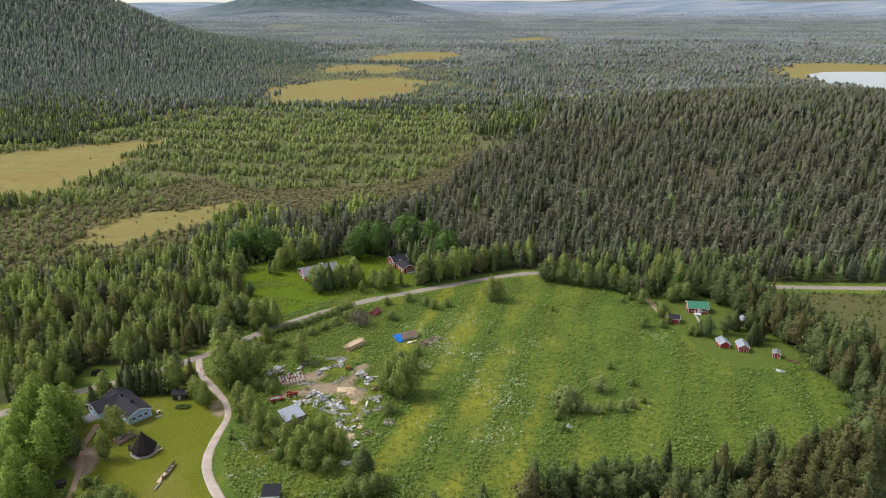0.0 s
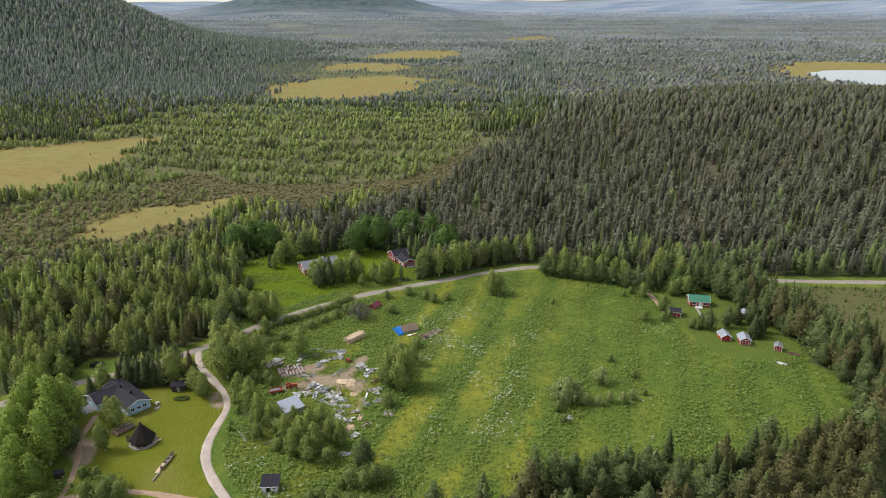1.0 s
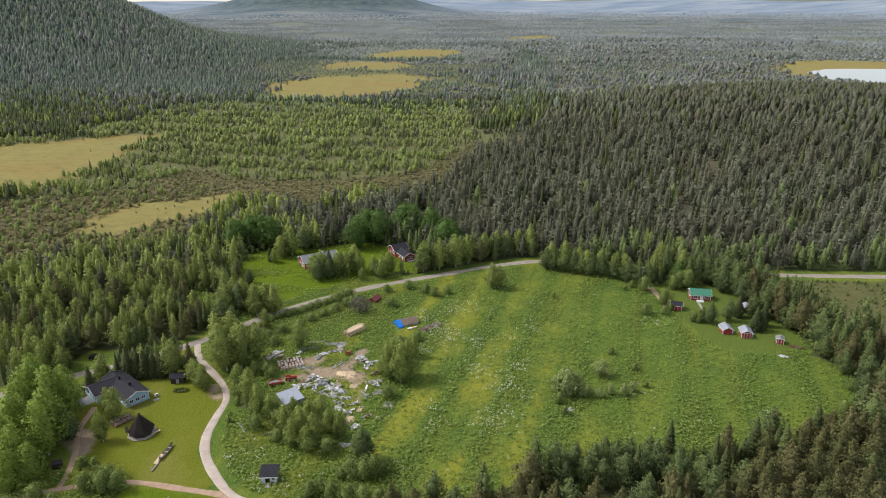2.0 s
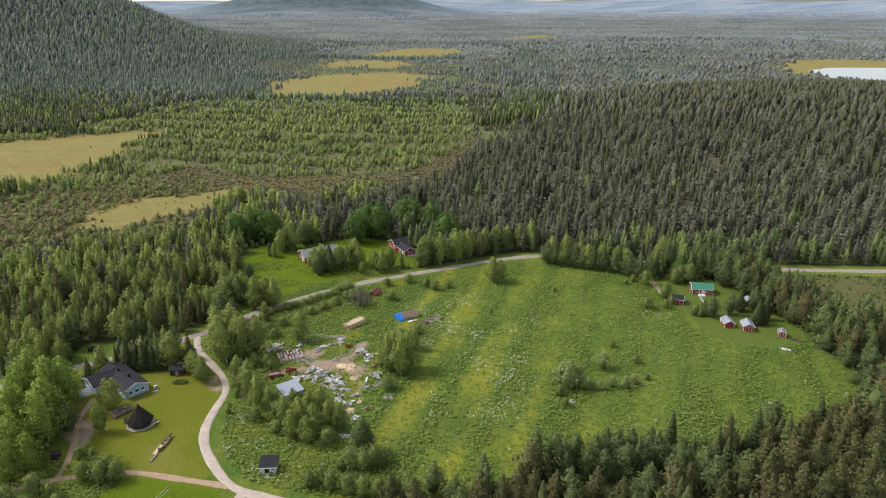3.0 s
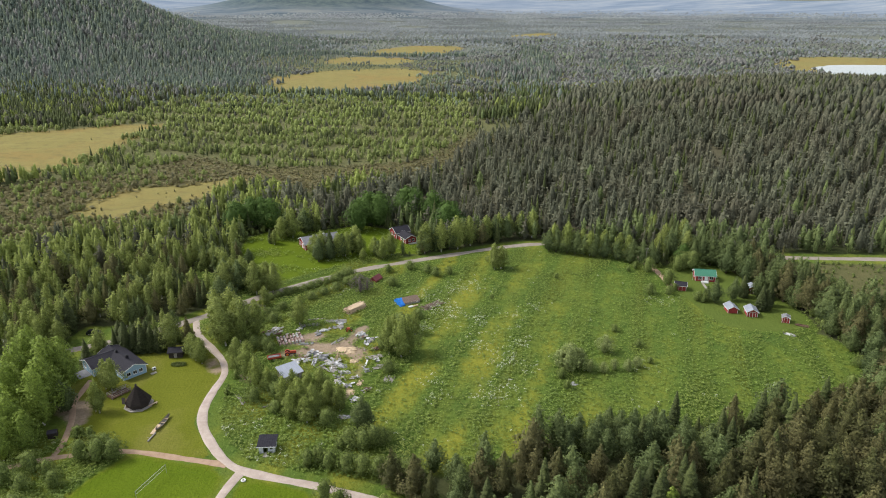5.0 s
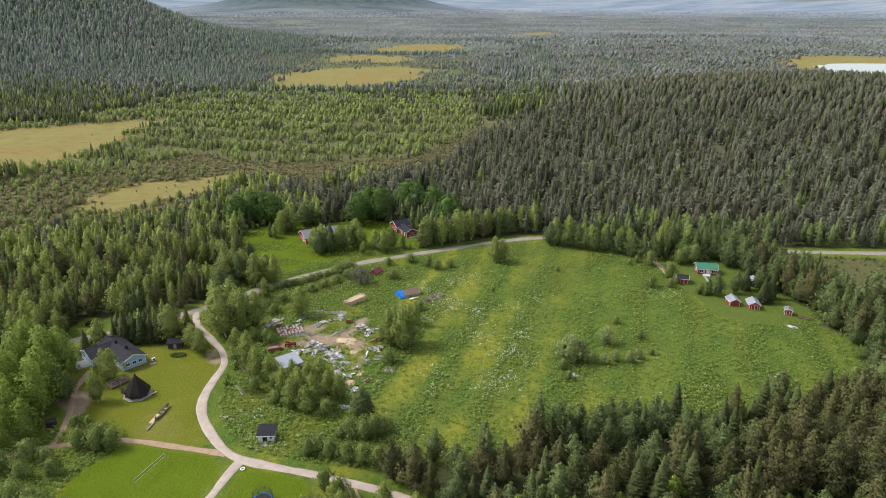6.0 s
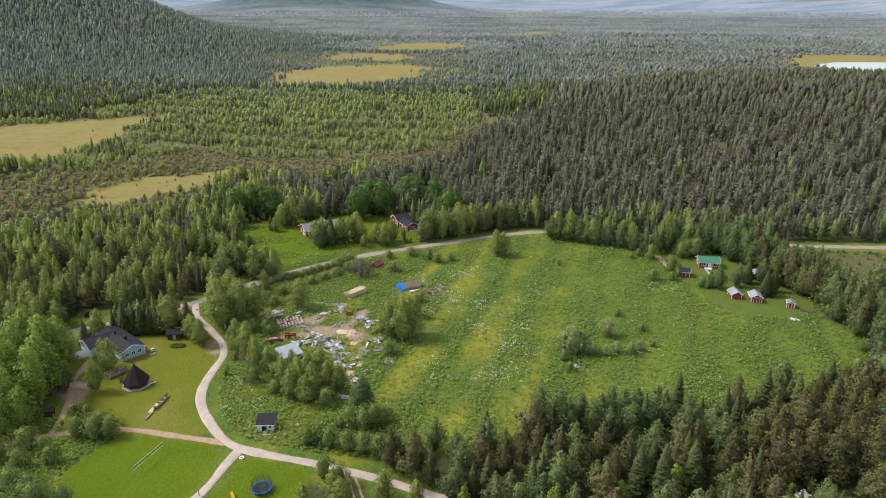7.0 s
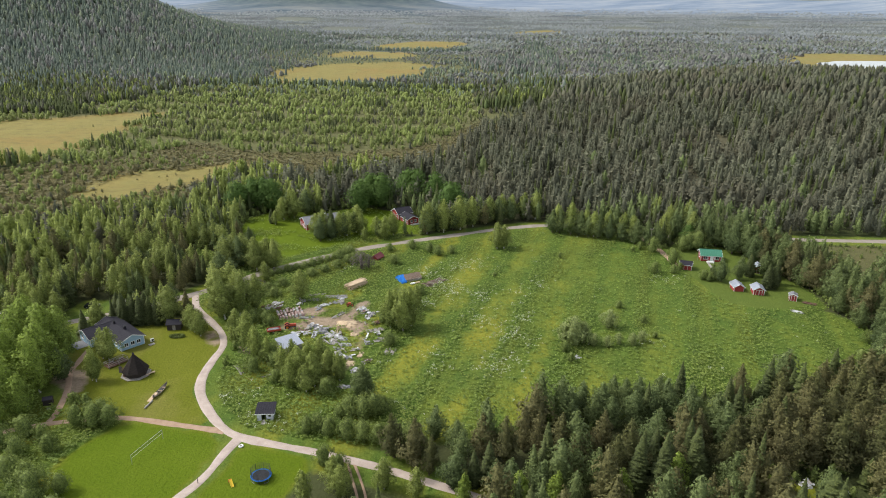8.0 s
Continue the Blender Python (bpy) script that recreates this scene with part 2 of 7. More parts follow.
DIRT_TRACKS = [([(-27, 201), (-29, 195), (-32, 188.5), (-37, 185.4), (-43, 184.6), (-49, 183.6)], 3.6), ([(-47.6, 192), (-44, 193.4), (-41.5, 195.0)], 6.0), ([(-41, 187), (-36, 187.6), (-31.5, 187), (-27, 184.4)], 6.4),
               ([(-34, 187), (-29.5, 184), (-25, 177), (-25.6, 170)], 2.2), ([(-26.4, 164), (-26.5, 159)], 1.6)]
BARE_SPOTS = [([(-57, 170), (-54, 169)], 2.2), ([(-66, 173), (-70, 179)], 1.8), ([(-100, 155), (-95, 150)], 3.0), ([(-93, 146), (-95, 156)], 1.6)]
EAST_DRIVE = [(79.2, 274.8), (80.4, 266.4), (82.2, 258), (84, 247.2), (84.6, 236.4)]


def inside(poly, x, y):
    """Signed distance to a polygon's edge, positive inside."""
    p = np.array(poly, float)
    best = np.full(x.shape, 1e9)
    odd = np.zeros(x.shape, bool)
    for (ax, ay), (bx, by) in zip(p, np.roll(p, -1, 0)):
        ex, ey = bx - ax, by - ay
        t = np.clip(((x - ax) * ex + (y - ay) * ey) / (ex * ex + ey * ey), 0, 1)
        best = np.minimum(best, np.hypot(x - ax - t * ex, y - ay - t * ey))
        if ey != 0:
            odd ^= ((ay > y) != (by > y)) & (x < ex * (y - ay) / ey + ax)
    return np.where(odd, best, -best)


def off_line(line, x, y):
    best = np.full(x.shape, 1e9)
    for (ax, ay), (bx, by) in zip(line, line[1:]):
        ex, ey = bx - ax, by - ay
        t = np.clip(((x - ax) * ex + (y - ay) * ey) / (ex * ex + ey * ey), 0, 1)
        best = np.minimum(best, np.hypot(x - ax - t * ex, y - ay - t * ey))
    return best


def waves(x, y, size, seed=0):
    """Cheap smooth noise, about -1 to 1."""
    r = np.random.RandomState(seed)
    out = np.zeros_like(x, dtype=float)
    for _ in range(7):
        a, ph, k = r.rand() * math.tau, r.rand() * math.tau, (0.6 + 0.9 * r.rand()) * math.tau / size
        out += np.sin((x * math.cos(a) + y * math.sin(a)) * k + ph)
    return out / 3.2


def swaths(x, y):
    """Strips left by old mowing: high where tall weeds stand, low where grass yellows."""
    across = x * 0.957 - y * 0.29
    return np.sin(across * math.tau / 17 + 1.1) + 0.5 * np.sin(across * math.tau / 7.3) + 0.9 * waves(x, y, 26, 61)


def bell(x, y, cx, cy, sx, sy):
    return np.exp(-((x - cx) / sx) ** 2 - ((y - cy) / sy) ** 2)


def land(x, y):
    x, y = np.asarray(x, float), np.asarray(y, float)
    r = np.hypot(x, y)
    far = np.clip((r - 360) / 1000, 0, 1)
    z = 26 * bell(x, y, 280, 610, 190, 168)
    z = z + 14 * bell(x, y, 505, 625, 156, 180)
    z = z + 232 * bell(x, y, -1020, 1400, 385, 390)
    z = z + (174 + 14 * waves(x, y, 600, 5)) * bell(x, y, -690, 4150, 590, 430)
    z = z + 0.008 * np.maximum(0, r - 1080) + far * 3 * waves(x, y, 500, 1) * np.clip(1 - bell(x, y, 740, 1080, 310, 310) * 1.6, 0, 1)
    edge = np.clip((r - 4200) / 700, 0, 1)
    z = z + edge * edge * (64 + 16 * np.clip((x + 1600) / 1600, 0, 1) + 9 * waves(x, y, 1500, 3))
    near_lake = np.clip(inside(BOG_LAKE, x, y) / 50 + 1, 0, 1)
    z = z * (1 - near_lake) + 1.4 * near_lake
    z = z - 1.4 * np.clip(inside(LAKE, x, y) / 7, 0, 1)
    return z


def land_at(x, y):
    return float(land(np.array([x]), np.array([y]))[0])


def steps(lo, hi, mid_lo, mid_hi, d, grow):
    out = list(np.arange(mid_lo, mid_hi + d / 2, d))
    for sign, end in ((-1, lo), (1, hi)):
        v, s, extra = (mid_lo if sign < 0 else mid_hi), d, []
        while sign * (end - v) > 0:
            s = min(s * grow, 130)
            v += sign * s
            extra.append(v)
        out = extra[::-1] + out if sign < 0 else out + extra
    return np.array(out)


GRASS_POLYS = [LAWN_RIGHT, LAWN_MID, YARD, LAWN_NET, LAWN_TRAMP, LAWN_GROVE]
BOGS = [BOG_BIG, BOG_NEAR, BOG_MID, BOG_FAR, BOG_FARTHER, BOG_EAST, BOG_LAKE]


def mesh_of(name, verts, faces):
    """faces: an (n, 3) or (n, 4) array."""
    me = bpy.data.meshes.new(name)
    n, k = faces.shape
    me.vertices.add(len(verts))
    me.vertices.foreach_set("co", np.ascontiguousarray(verts, np.float32).ravel())
    me.loops.add(n * k)
    me.loops.foreach_set("vertex_index", np.ascontiguousarray(faces, np.int32).ravel())
    me.polygons.add(n)
    me.polygons.foreach_set("loop_start", np.arange(0, n * k, k, dtype=np.int32))
    me.update(calc_edges=True)
    return me


def attribute(me, name, values):
    me.attributes.new(name, "FLOAT", "POINT").data.foreach_set("value", np.ascontiguousarray(values, np.float32))


def ground_material():
    m, nt, b = material("ground", 0.95, 0.0, 0.1)

    def mask(name, wobble, soft):
        a = nt.nodes.new("ShaderNodeAttribute")
        a.attribute_name = name
        d = math_node(nt, "ADD", a.outputs["Fac"], math_node(nt, "MULTIPLY", math_node(nt, "SUBTRACT", noise_of(nt, 0.35, 4.0), 0.5), wobble))
        return math_node(nt, "ADD", math_node(nt, "DIVIDE", d, soft), 0.5, True)

    fine, mid, big = noise_of(nt, 1.6, 4.0, 0.7), noise_of(nt, 0.12, 4.0, 0.6), noise_of(nt, 0.012, 4.0, 0.6)
    floor = mix(nt, mid, (0.040, 0.055, 0.018), (0.078, 0.088, 0.032))
    floor = mix(nt, math_node(nt, "MULTIPLY", math_node(nt, "SUBTRACT", big, 0.4), 3.0, True), floor, (0.085, 0.086, 0.042))
    # Far floor, paled in colour as if seen through haze.
    hazy_floor = mix(nt, noise_of(nt, 0.006, 5.0, 0.65, None, (1, 3, 1)), (0.110, 0.128, 0.104), (0.205, 0.205, 0.170))
    bog = mix(nt, noise_of(nt, 0.02, 5.0, 0.65, None, (1, 2.5, 1)), (0.208, 0.166, 0.052), (0.300, 0.258, 0.090))
    bog = mix(nt, math_node(nt, "MULTIPLY", math_node(nt, "SUBTRACT", noise_of(nt, 0.014, 4.0, 0.6), 0.46), 5.0, True), bog, (0.268, 0.185, 0.062))
    bog = mix(nt, math_node(nt, "MULTIPLY", math_node(nt, "SUBTRACT", mid, 0.45), 1.6, True), bog, (0.225, 0.212, 0.074))
    bog = mix(nt, math_node(nt, "MULTIPLY", math_node(nt, "SUBTRACT", noise_of(nt, 0.09, 5.0, 0.7, None, (1, 1.8, 1)), 0.5), 6.0, True), bog, (0.185, 0.150, 0.056))
    sparse = mix(nt, math_node(nt, "MULTIPLY", math_node(nt, "SUBTRACT", noise_of(nt, 0.22, 5.0, 0.75), 0.36), 3.2, True), (0.088, 0.092, 0.036), (0.205, 0.165, 0.072))
    # Floors of plain and ridge, paled in colour to lift dark gaps between trees.
    drained = mix(nt, mid, (0.100, 0.108, 0.044), (0.172, 0.162, 0.072))
    slope_floor = mix(nt, mid, (0.080, 0.080, 0.048), (0.138, 0.120, 0.076))
    pos = nt.nodes.new("ShaderNodeNewGeometry").outputs["Position"]

    def along(v):
        n = nt.nodes.new("ShaderNodeVectorMath")
        n.operation = "DOT_PRODUCT"
        n.inputs[1].default_value = v
        nt.links.new(pos, n.inputs[0])
        return n.outputs["Value"]

    swath = nt.nodes.new("ShaderNodeCombineXYZ")
    nt.links.new(along((0.957, -0.29, 0)), swath.inputs[0])
    nt.links.new(along((0.016, 0.05, 0)), swath.inputs[1])
    stripe = noise_of(nt, 0.11, 2.0, 0.5, swath.outputs[0])
    grass = nt.nodes.new("ShaderNodeAttribute")
    grass.attribute_name = "grassy"
    meadow = mix(nt, mid, (0.070, 0.118, 0.020), (0.128, 0.178, 0.030))
    meadow = mix(nt, math_node(nt, "MULTIPLY", math_node(nt, "SUBTRACT", stripe, 0.47), 5.0, True), meadow, (0.165, 0.190, 0.030))
    meadow = mix(nt, math_node(nt, "MULTIPLY", math_node(nt, "ADD", math_node(nt, "MULTIPLY", grass.outputs["Fac"], 0.5), math_node(nt, "SUBTRACT", math_node(nt, "ADD", math_node(nt, "MULTIPLY", mid, 0.45), math_node(nt, "MULTIPLY", noise_of(nt, 0.42, 4.0, 0.7), 0.55)), 0.54)), 1.9, True), meadow, (0.230, 0.228, 0.030))
    meadow = mix(nt, math_node(nt, "MULTIPLY", math_node(nt, "SUBTRACT", noise_of(nt, 0.05, 4.0), 0.52), 4.0, True), meadow, (0.066, 0.118, 0.024))
    clump = noise_of(nt, 0.55, 5.0, 0.72)
    meadow = mix(nt, math_node(nt, "MULTIPLY", math_node(nt, "SUBTRACT", clump, 0.51), 5.0, True), meadow, mix(nt, 1.0, meadow, (0.50, 0.60, 0.52), "MULTIPLY"))
    meadow = mix(nt, math_node(nt, "MULTIPLY", math_node(nt, "SUBTRACT", noise_of(nt, 0.9, 4.0, 0.7, None, (1, 1, 1), 40), 0.56), 8.0, True), meadow, (0.170, 0.235, 0.050))
    fresh = mix(nt, mid, (0.080, 0.130, 0.005), (0.120, 0.168, 0.008))
    lawn = mix(nt, mid, (0.124, 0.142, 0.012), (0.170, 0.178, 0.020))
    lawn = mix(nt, math_node(nt, "MULTIPLY", math_node(nt, "SUBTRACT", noise_of(nt, 0.06, 3.0), 0.5), 4.0, True), lawn, (0.190, 0.180, 0.040))
    dirt = mix(nt, noise_of(nt, 0.5, 4.0, 0.65), (0.20, 0.140, 0.098), (0.46, 0.345, 0.262))
    cut = mix(nt, mid, (0.078, 0.092, 0.032), (0.155, 0.132, 0.060))
    # The painted haze sets in on the ground beyond about 640 m.
    col = mix(nt, mask("away", 200.0, 260.0), floor, hazy_floor)
    col = mix(nt, mask("drained", 20.0, 30.0), col, drained)
    col = mix(nt, mask("slope_floor", 12.0, 20.0), col, slope_floor)
    col = mix(nt, mask("sparse", 12.0, 10.0), col, sparse)
    col = mix(nt, mask("bog", 26.0, 8.0), col, bog)
    col = mix(nt, mask("cut", 6.0, 4.0), col, cut)
    col = mix(nt, mask("verge", 4.0, 2.0), col, meadow)
    col = mix(nt, mask("meadow", 3.0, 1.5), col, meadow)
    col = mix(nt, mask("lawn", 1.0, 0.6), col, lawn)
    # Cottage lawn coloured darker, for the shade of the trees round it.
    col = mix(nt, mask("shaded_lawn", 1.0, 0.8), col, mix(nt, mid, (0.082, 0.122, 0.022), (0.128, 0.160, 0.032)))
    col = mix(nt, math_node(nt, "MULTIPLY", mask("fresh", 3.0, 2.0), 0.9), col, fresh)
    col = mix(nt, math_node(nt, "MULTIPLY", mask("dirt", 3.0, 1.4), 0.92), col, dirt)
    col = mix(nt, math_node(nt, "MULTIPLY", math_node(nt, "SUBTRACT", fine, 0.35), 1.6, True), col, mix(nt, 1.0, col, (0.55, 0.6, 0.5), "MULTIPLY"))
    nt.links.new(col, b.inputs["Base Color"])
    bump(nt, b, math_node(nt, "ADD", fine, noise_of(nt, 0.6, 3.0, 0.7)), 0.9, 0.4)
    return m


def build_ground():
    xs = steps(-4950, 4950, -156, 156, 3.0, 1.045)
    ys = steps(-4950, 4950, 84, 360, 3.0, 1.045)
    X, Y = np.meshgrid(xs, ys)
    x, y = X.ravel(), Y.ravel()
    w = len(xs)
    i = np.arange(len(x)).reshape(X.shape)
    faces = np.stack([i[:-1, :-1], i[:-1, 1:], i[1:, 1:], i[1:, :-1]], -1).reshape(-1, 4)
    me = mesh_of("ground", np.stack([x, y, land(x, y)], 1), faces)
    lim = lambda polys: np.clip(np.max([inside(p, x, y) for p in polys], 0), -60, 60)
    attribute(me, "meadow", lim([MEADOW, ROUGH_WEST, ROUGH_MID, ROUGH_EAST, NO_WOOD, TURNOUT]))
    attribute(me, "lawn", lim([p for p in GRASS_POLYS if p is not LAWN_RIGHT]))
    attribute(me, "shaded_lawn", lim([LAWN_RIGHT]))
    attribute(me, "fresh", lim([LAWN_NET, LAWN_TRAMP, LAWN_MID]))
    attribute(me, "bog", lim(BOGS))
    attribute(me, "sparse", lim([BOG_SPARSE, BOG_EDGE]))
    verge = [np.clip(w - off_line(l, x, y), -60, 60) for l, w in ((MAIN_ROAD, 5.6), (DRIVE, 6.0), (FORK, 6.0), (LEFT_PATH, 5.0), (FOOTPATH, 5.0), (EAST_DRIVE, 5.0))]
    attribute(me, "verge", np.max(verge, 0))
    attribute(me, "dirt", np.max([np.clip(w - off_line(l, x, y), -60, 60) for l, w in BARE_SPOTS + [(l, w * 0.52) for l, w in DIRT_TRACKS]], 0))
    attribute(me, "grassy", np.clip(-swaths(x, y) - 0.15, 0, 1) * np.clip((70 - x) / 60, 0.25, 1))
    attribute(me, "slope_floor", lim([HILL_EAST]))
    attribute(me, "drained", np.clip(np.minimum(np.minimum(y - 400, 1300 - y), 14 - 232 * bell(x, y, -1020, 1400, 385, 390)), -60, 60))
    attribute(me, "cut", lim([CLEARCUT]))
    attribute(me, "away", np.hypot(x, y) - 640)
    me.polygons.foreach_set("use_smooth", np.ones(len(me.polygons), bool))
    me.materials.append(ground_material())
    return tagged(new("ground", me), "rolling boreal ground of meadow, bog and forest floor", "ground", kind="structure")


build_ground()


def smooth_line(pts, step=1.5):
    """A Catmull-Rom curve through the points."""
    p = np.array(pts, float)
    p = np.vstack([2 * p[0] - p[1], p, 2 * p[-1] - p[-2]])
    out = []
    for a, b, c, d in zip(p, p[1:], p[2:], p[3:]):
        n = max(2, int(np.linalg.norm(c - b) / step))
        for t in np.linspace(0, 1, n, endpoint=False):
            out.append(0.5 * (2 * b + (c - a) * t + (2 * a - 5 * b + 4 * c - d) * t * t + (3 * b - a - 3 * c + d) * t ** 3))
    out.append(p[-2])
    return np.array(out)


def road(name, pts, width, mat, label, lift=0.06, seed=1, kind="structure"):
    c = smooth_line(pts)
    d = np.gradient(c, axis=0)
    d /= np.linalg.norm(d, axis=1)[:, None]
    nrm = np.stack([-d[:, 1], d[:, 0]], 1)
    r = np.random.RandomState(seed)
    wob = np.convolve(r.rand(len(c) + 4) - 0.5, np.ones(5) / 5, "valid")[: len(c)] * width * 0.35
    cross = [(-0.5, -0.04), (-0.42, lift), (-0.2, lift + 0.03), (0.2, lift + 0.03), (0.42, lift), (0.5, -0.04)]
    rings = []
    for u, z in cross:
        p = c + nrm * (u * width + np.sign(u) * wob)[:, None]
        rings.append(np.column_stack([p, land(p[:, 0], p[:, 1]) + z]))
    v = np.stack(rings, 1)
    k = len(cross)
    i = np.arange(len(c) * k).reshape(len(c), k)
    f = np.stack([i[:-1, :-1], i[:-1, 1:], i[1:, 1:], i[1:, :-1]], -1).reshape(-1, 4)[:, ::-1]
    me = mesh_of(name, v.reshape(-1, 3), f)
    me.polygons.foreach_set("use_smooth", np.ones(len(f), bool))
    me.materials.append(mat)
    return tagged(new(name, me), label, "road", kind=kind)


road("road", MAIN_ROAD, 3.9, M_ROADGRAVEL, "pale grey gravel country road curving round the meadow", 0.10)
road("road", DRIVE, 2.5, M_GRAVEL, "narrow pale gravel lane bending past the yard", 0.08, 2)
road("road", FORK, 2.4, M_GRAVEL, "pale gravel side lane between two lawns", 0.06, 3)
road("path", LEFT_PATH, 2.0, M_PATH, "brown dirt track along the edge of the lawn", 0.05, 4)
road("path", FOOTPATH, 1.7, M_PATH, "brown dirt footpath beside the house", 0.05, 5)
road("path", TRACK_A, 0.6, M_PATH, "worn wheel track in the grass", 0.03, 6)
road("path", TRACK_B, 0.6, M_PATH, "worn wheel track in the grass", 0.03, 7)
road("path", EAST_DRIVE, 2.8, M_PATH, "dirt drive leading to the red cottage", 0.05, 8)


road("path", GROVE_PATH, 2.6, M_PATH, "dirt path coming out of the near grove", 0.05, 9)


def build_lake():
    c = smooth_line(LAKE + [LAKE[0]], 8.0)
    me = bpy.data.meshes.new("water")
    bm = bmesh.new()
    bm.faces.new([bm.verts.new((x, y, 1.1)) for x, y in c[:-1]])
    bm.to_mesh(me)
    bm.free()
    m, nt, b = material("lake water", 0.12, 0.0, 0.5)
    b.inputs["Base Color"].default_value = (0.02, 0.03, 0.035, 1)
    b.inputs["IOR"].default_value = 1.33
    bump(nt, b, noise_of(nt, 0.8, 2.0), 0.05, 0.1)
    me.materials.append(m)
    tagged(new("water", me), "still lake reflecting the bright sky", "lake", kind="structure")


build_lake()


# ------------------------------------------------------------ trees
def rng(seed):
    return np.random.RandomState(seed)


def conifer(seed, whorls, arms, core=6, slim=0.17, tip=0.05, start=0.06, kite=True):
    """A spruce of height 1: drooping whorls of flat boughs round a ragged core. Vertices, triangles."""
    r = rng(seed)
    V, F = [], []

    def add(vs, fs):
        o = len(V)
        V.extend(vs)
        F.extend([tuple(i + o for i in f) for f in fs])

    ring = [(math.cos(a) * slim * 0.62 * (0.8 + 0.4 * r.rand()), math.sin(a) * slim * 0.62 * (0.8 + 0.4 * r.rand()), start + 0.05 * r.rand())
            for a in np.arange(core) * math.tau / core]
    add(ring + [(0, 0, 0.99)], [(i, (i + 1) % core, core) for i in range(core)])
    for k in range(whorls):
        u = (k + 0.3 * r.rand()) / whorls
        z = start + (0.97 - start) * u ** 0.92
        rad = slim * ((1 - u) ** 0.8 * 0.95 + tip)
        if u < 0.12:
            rad *= 0.75
        a0 = r.rand() * math.tau
        for j in range(arms):
            a = a0 + (j + 0.9 * (r.rand() - 0.5)) * math.tau / arms
            L = rad * (0.6 + 0.65 * r.rand())
            w = L * 0.36 + 0.010
            droop = L * (0.25 + 0.35 * r.rand())
            ca, sa = math.cos(a), math.sin(a)
            zz = z + 0.12 * (r.rand() - 0.5) * (1 - 0.6 * u)
            mid, tipp = 0.55 * L, L
            pts = [(0.05 * L * ca, 0.05 * L * sa, zz + 0.03),
                   (mid * ca - w * sa, mid * sa + w * ca, zz - droop * 0.75),
                   (tipp * ca, tipp * sa, zz - droop * 0.55),
                   (mid * ca + w * sa, mid * sa - w * ca, zz - droop * 0.75)]
            if kite:
                add(pts, [(0, 2, 1), (0, 3, 2)])
            else:
                add([pts[0], pts[1], pts[3]], [(0, 2, 1)])
    return np.array(V), np.array(F)


def envelope(t, peak, top):
    """Half-width of a crown at the height t of it, 0 to 1."""
    t = np.clip(t, 0.0, 1.0)
    return np.where(t < peak, (np.maximum(t, 0.02) / peak) ** 0.5, ((1 - t) / (1 - peak)) ** top)


def unit(v):
    return v / np.maximum(np.linalg.norm(v, axis=1), 1e-6)[:, None]


def leafy(seed, n, size, wide=0.18, low=0.14, peak=0.36, top=0.7, lumps=24, core=0.6, bulge=0.4, flat=1.1, stray=0.1, sides=6, soften=0.3):
    """A crown of height 1: sprays of leaves over the boughs that stand out round a ragged middle. Vertices, triangles, normals."""
    r = rng(seed)
    t = (np.arange(lumps) + 0.7 * r.rand(lumps)) / lumps
    a = np.arange(lumps) * 2.4 + 0.9 * r.rand(lumps)
    env = wide * envelope(t, peak, top) * np.clip(1 + stray * r.randn(lumps), 0.5, 1.6)
    rad = bulge * env * (0.75 + 0.5 * r.rand(lumps)) + 0.05 * wide + 0.012
    off = np.maximum(env - rad * 0.7, 0) * (0.85 + 0.3 * r.rand(lumps))
    cen = np.stack([off * np.cos(a), off * np.sin(a), low + (0.97 - low) * t], 1)
    w = rad ** 2 + 0.0004
    pick = r.choice(lumps, n, p=w / w.sum())
    d = unit(r.randn(n, 3))
    out = np.stack([np.cos(a[pick]), np.sin(a[pick]), np.full(n, 0.55)], 1)
    d[(d * out).sum(1) < -0.25] *= -1
    P = cen[pick] + d * (rad[pick] * (0.7 + 0.5 * r.rand(n)))[:, None] * np.array([1, 1, flat])
    face = unit(d + out * 0.35 + r.randn(n, 3) * 0.5)
    t1 = unit(np.cross(face, r.randn(n, 3)))
    t2 = np.cross(face, t1)
    sz = size * (0.5 + 0.9 * r.rand(n))[:, None]
    V = np.stack([P - t1 * sz, P + t1 * sz, P + t2 * sz * 1.5], 1).reshape(-1, 3)
    F = np.arange(n)[:, None] * 3 + np.array([[0, 1, 2]])
    N = np.repeat(unit(d * (1.3 - soften) + out * soften + r.randn(n, 3) * 0.2), 3, 0)
    k, levels = sides, (0.06, 0.34, 0.62, 0.84)
    cv, cn, cf = [], [], []
    for u in levels:
        rr = wide * core * float(envelope(np.array(max(u, 0.16)), peak, top))
        for q in np.arange(k) * math.tau / k:
            g = rr * (0.65 + 0.6 * r.rand())
            cv.append((math.cos(q) * g, math.sin(q) * g, low + (0.95 - low) * (u + 0.08 * (r.rand() - 0.5))))
            cn.append((math.cos(q), math.sin(q), u - 0.3))
    cv.append((0, 0, 0.97))
    cn.append((0, 0, 1))
    for lvl in range(len(levels) - 1):
        b0 = lvl * k
        for i in range(k):
            j = (i + 1) % k
            cf += [(b0 + i, b0 + j, b0 + k + j), (b0 + i, b0 + k + j, b0 + k + i)]
    b0 = (len(levels) - 1) * k
    cf += [(b0 + i, b0 + (i + 1) % k, len(cv) - 1) for i in range(k)]
    F = np.vstack([F, np.array(cf) + len(V)])
    return np.vstack([V, np.array(cv)]), F, np.vstack([N, unit(np.array(cn, float))])


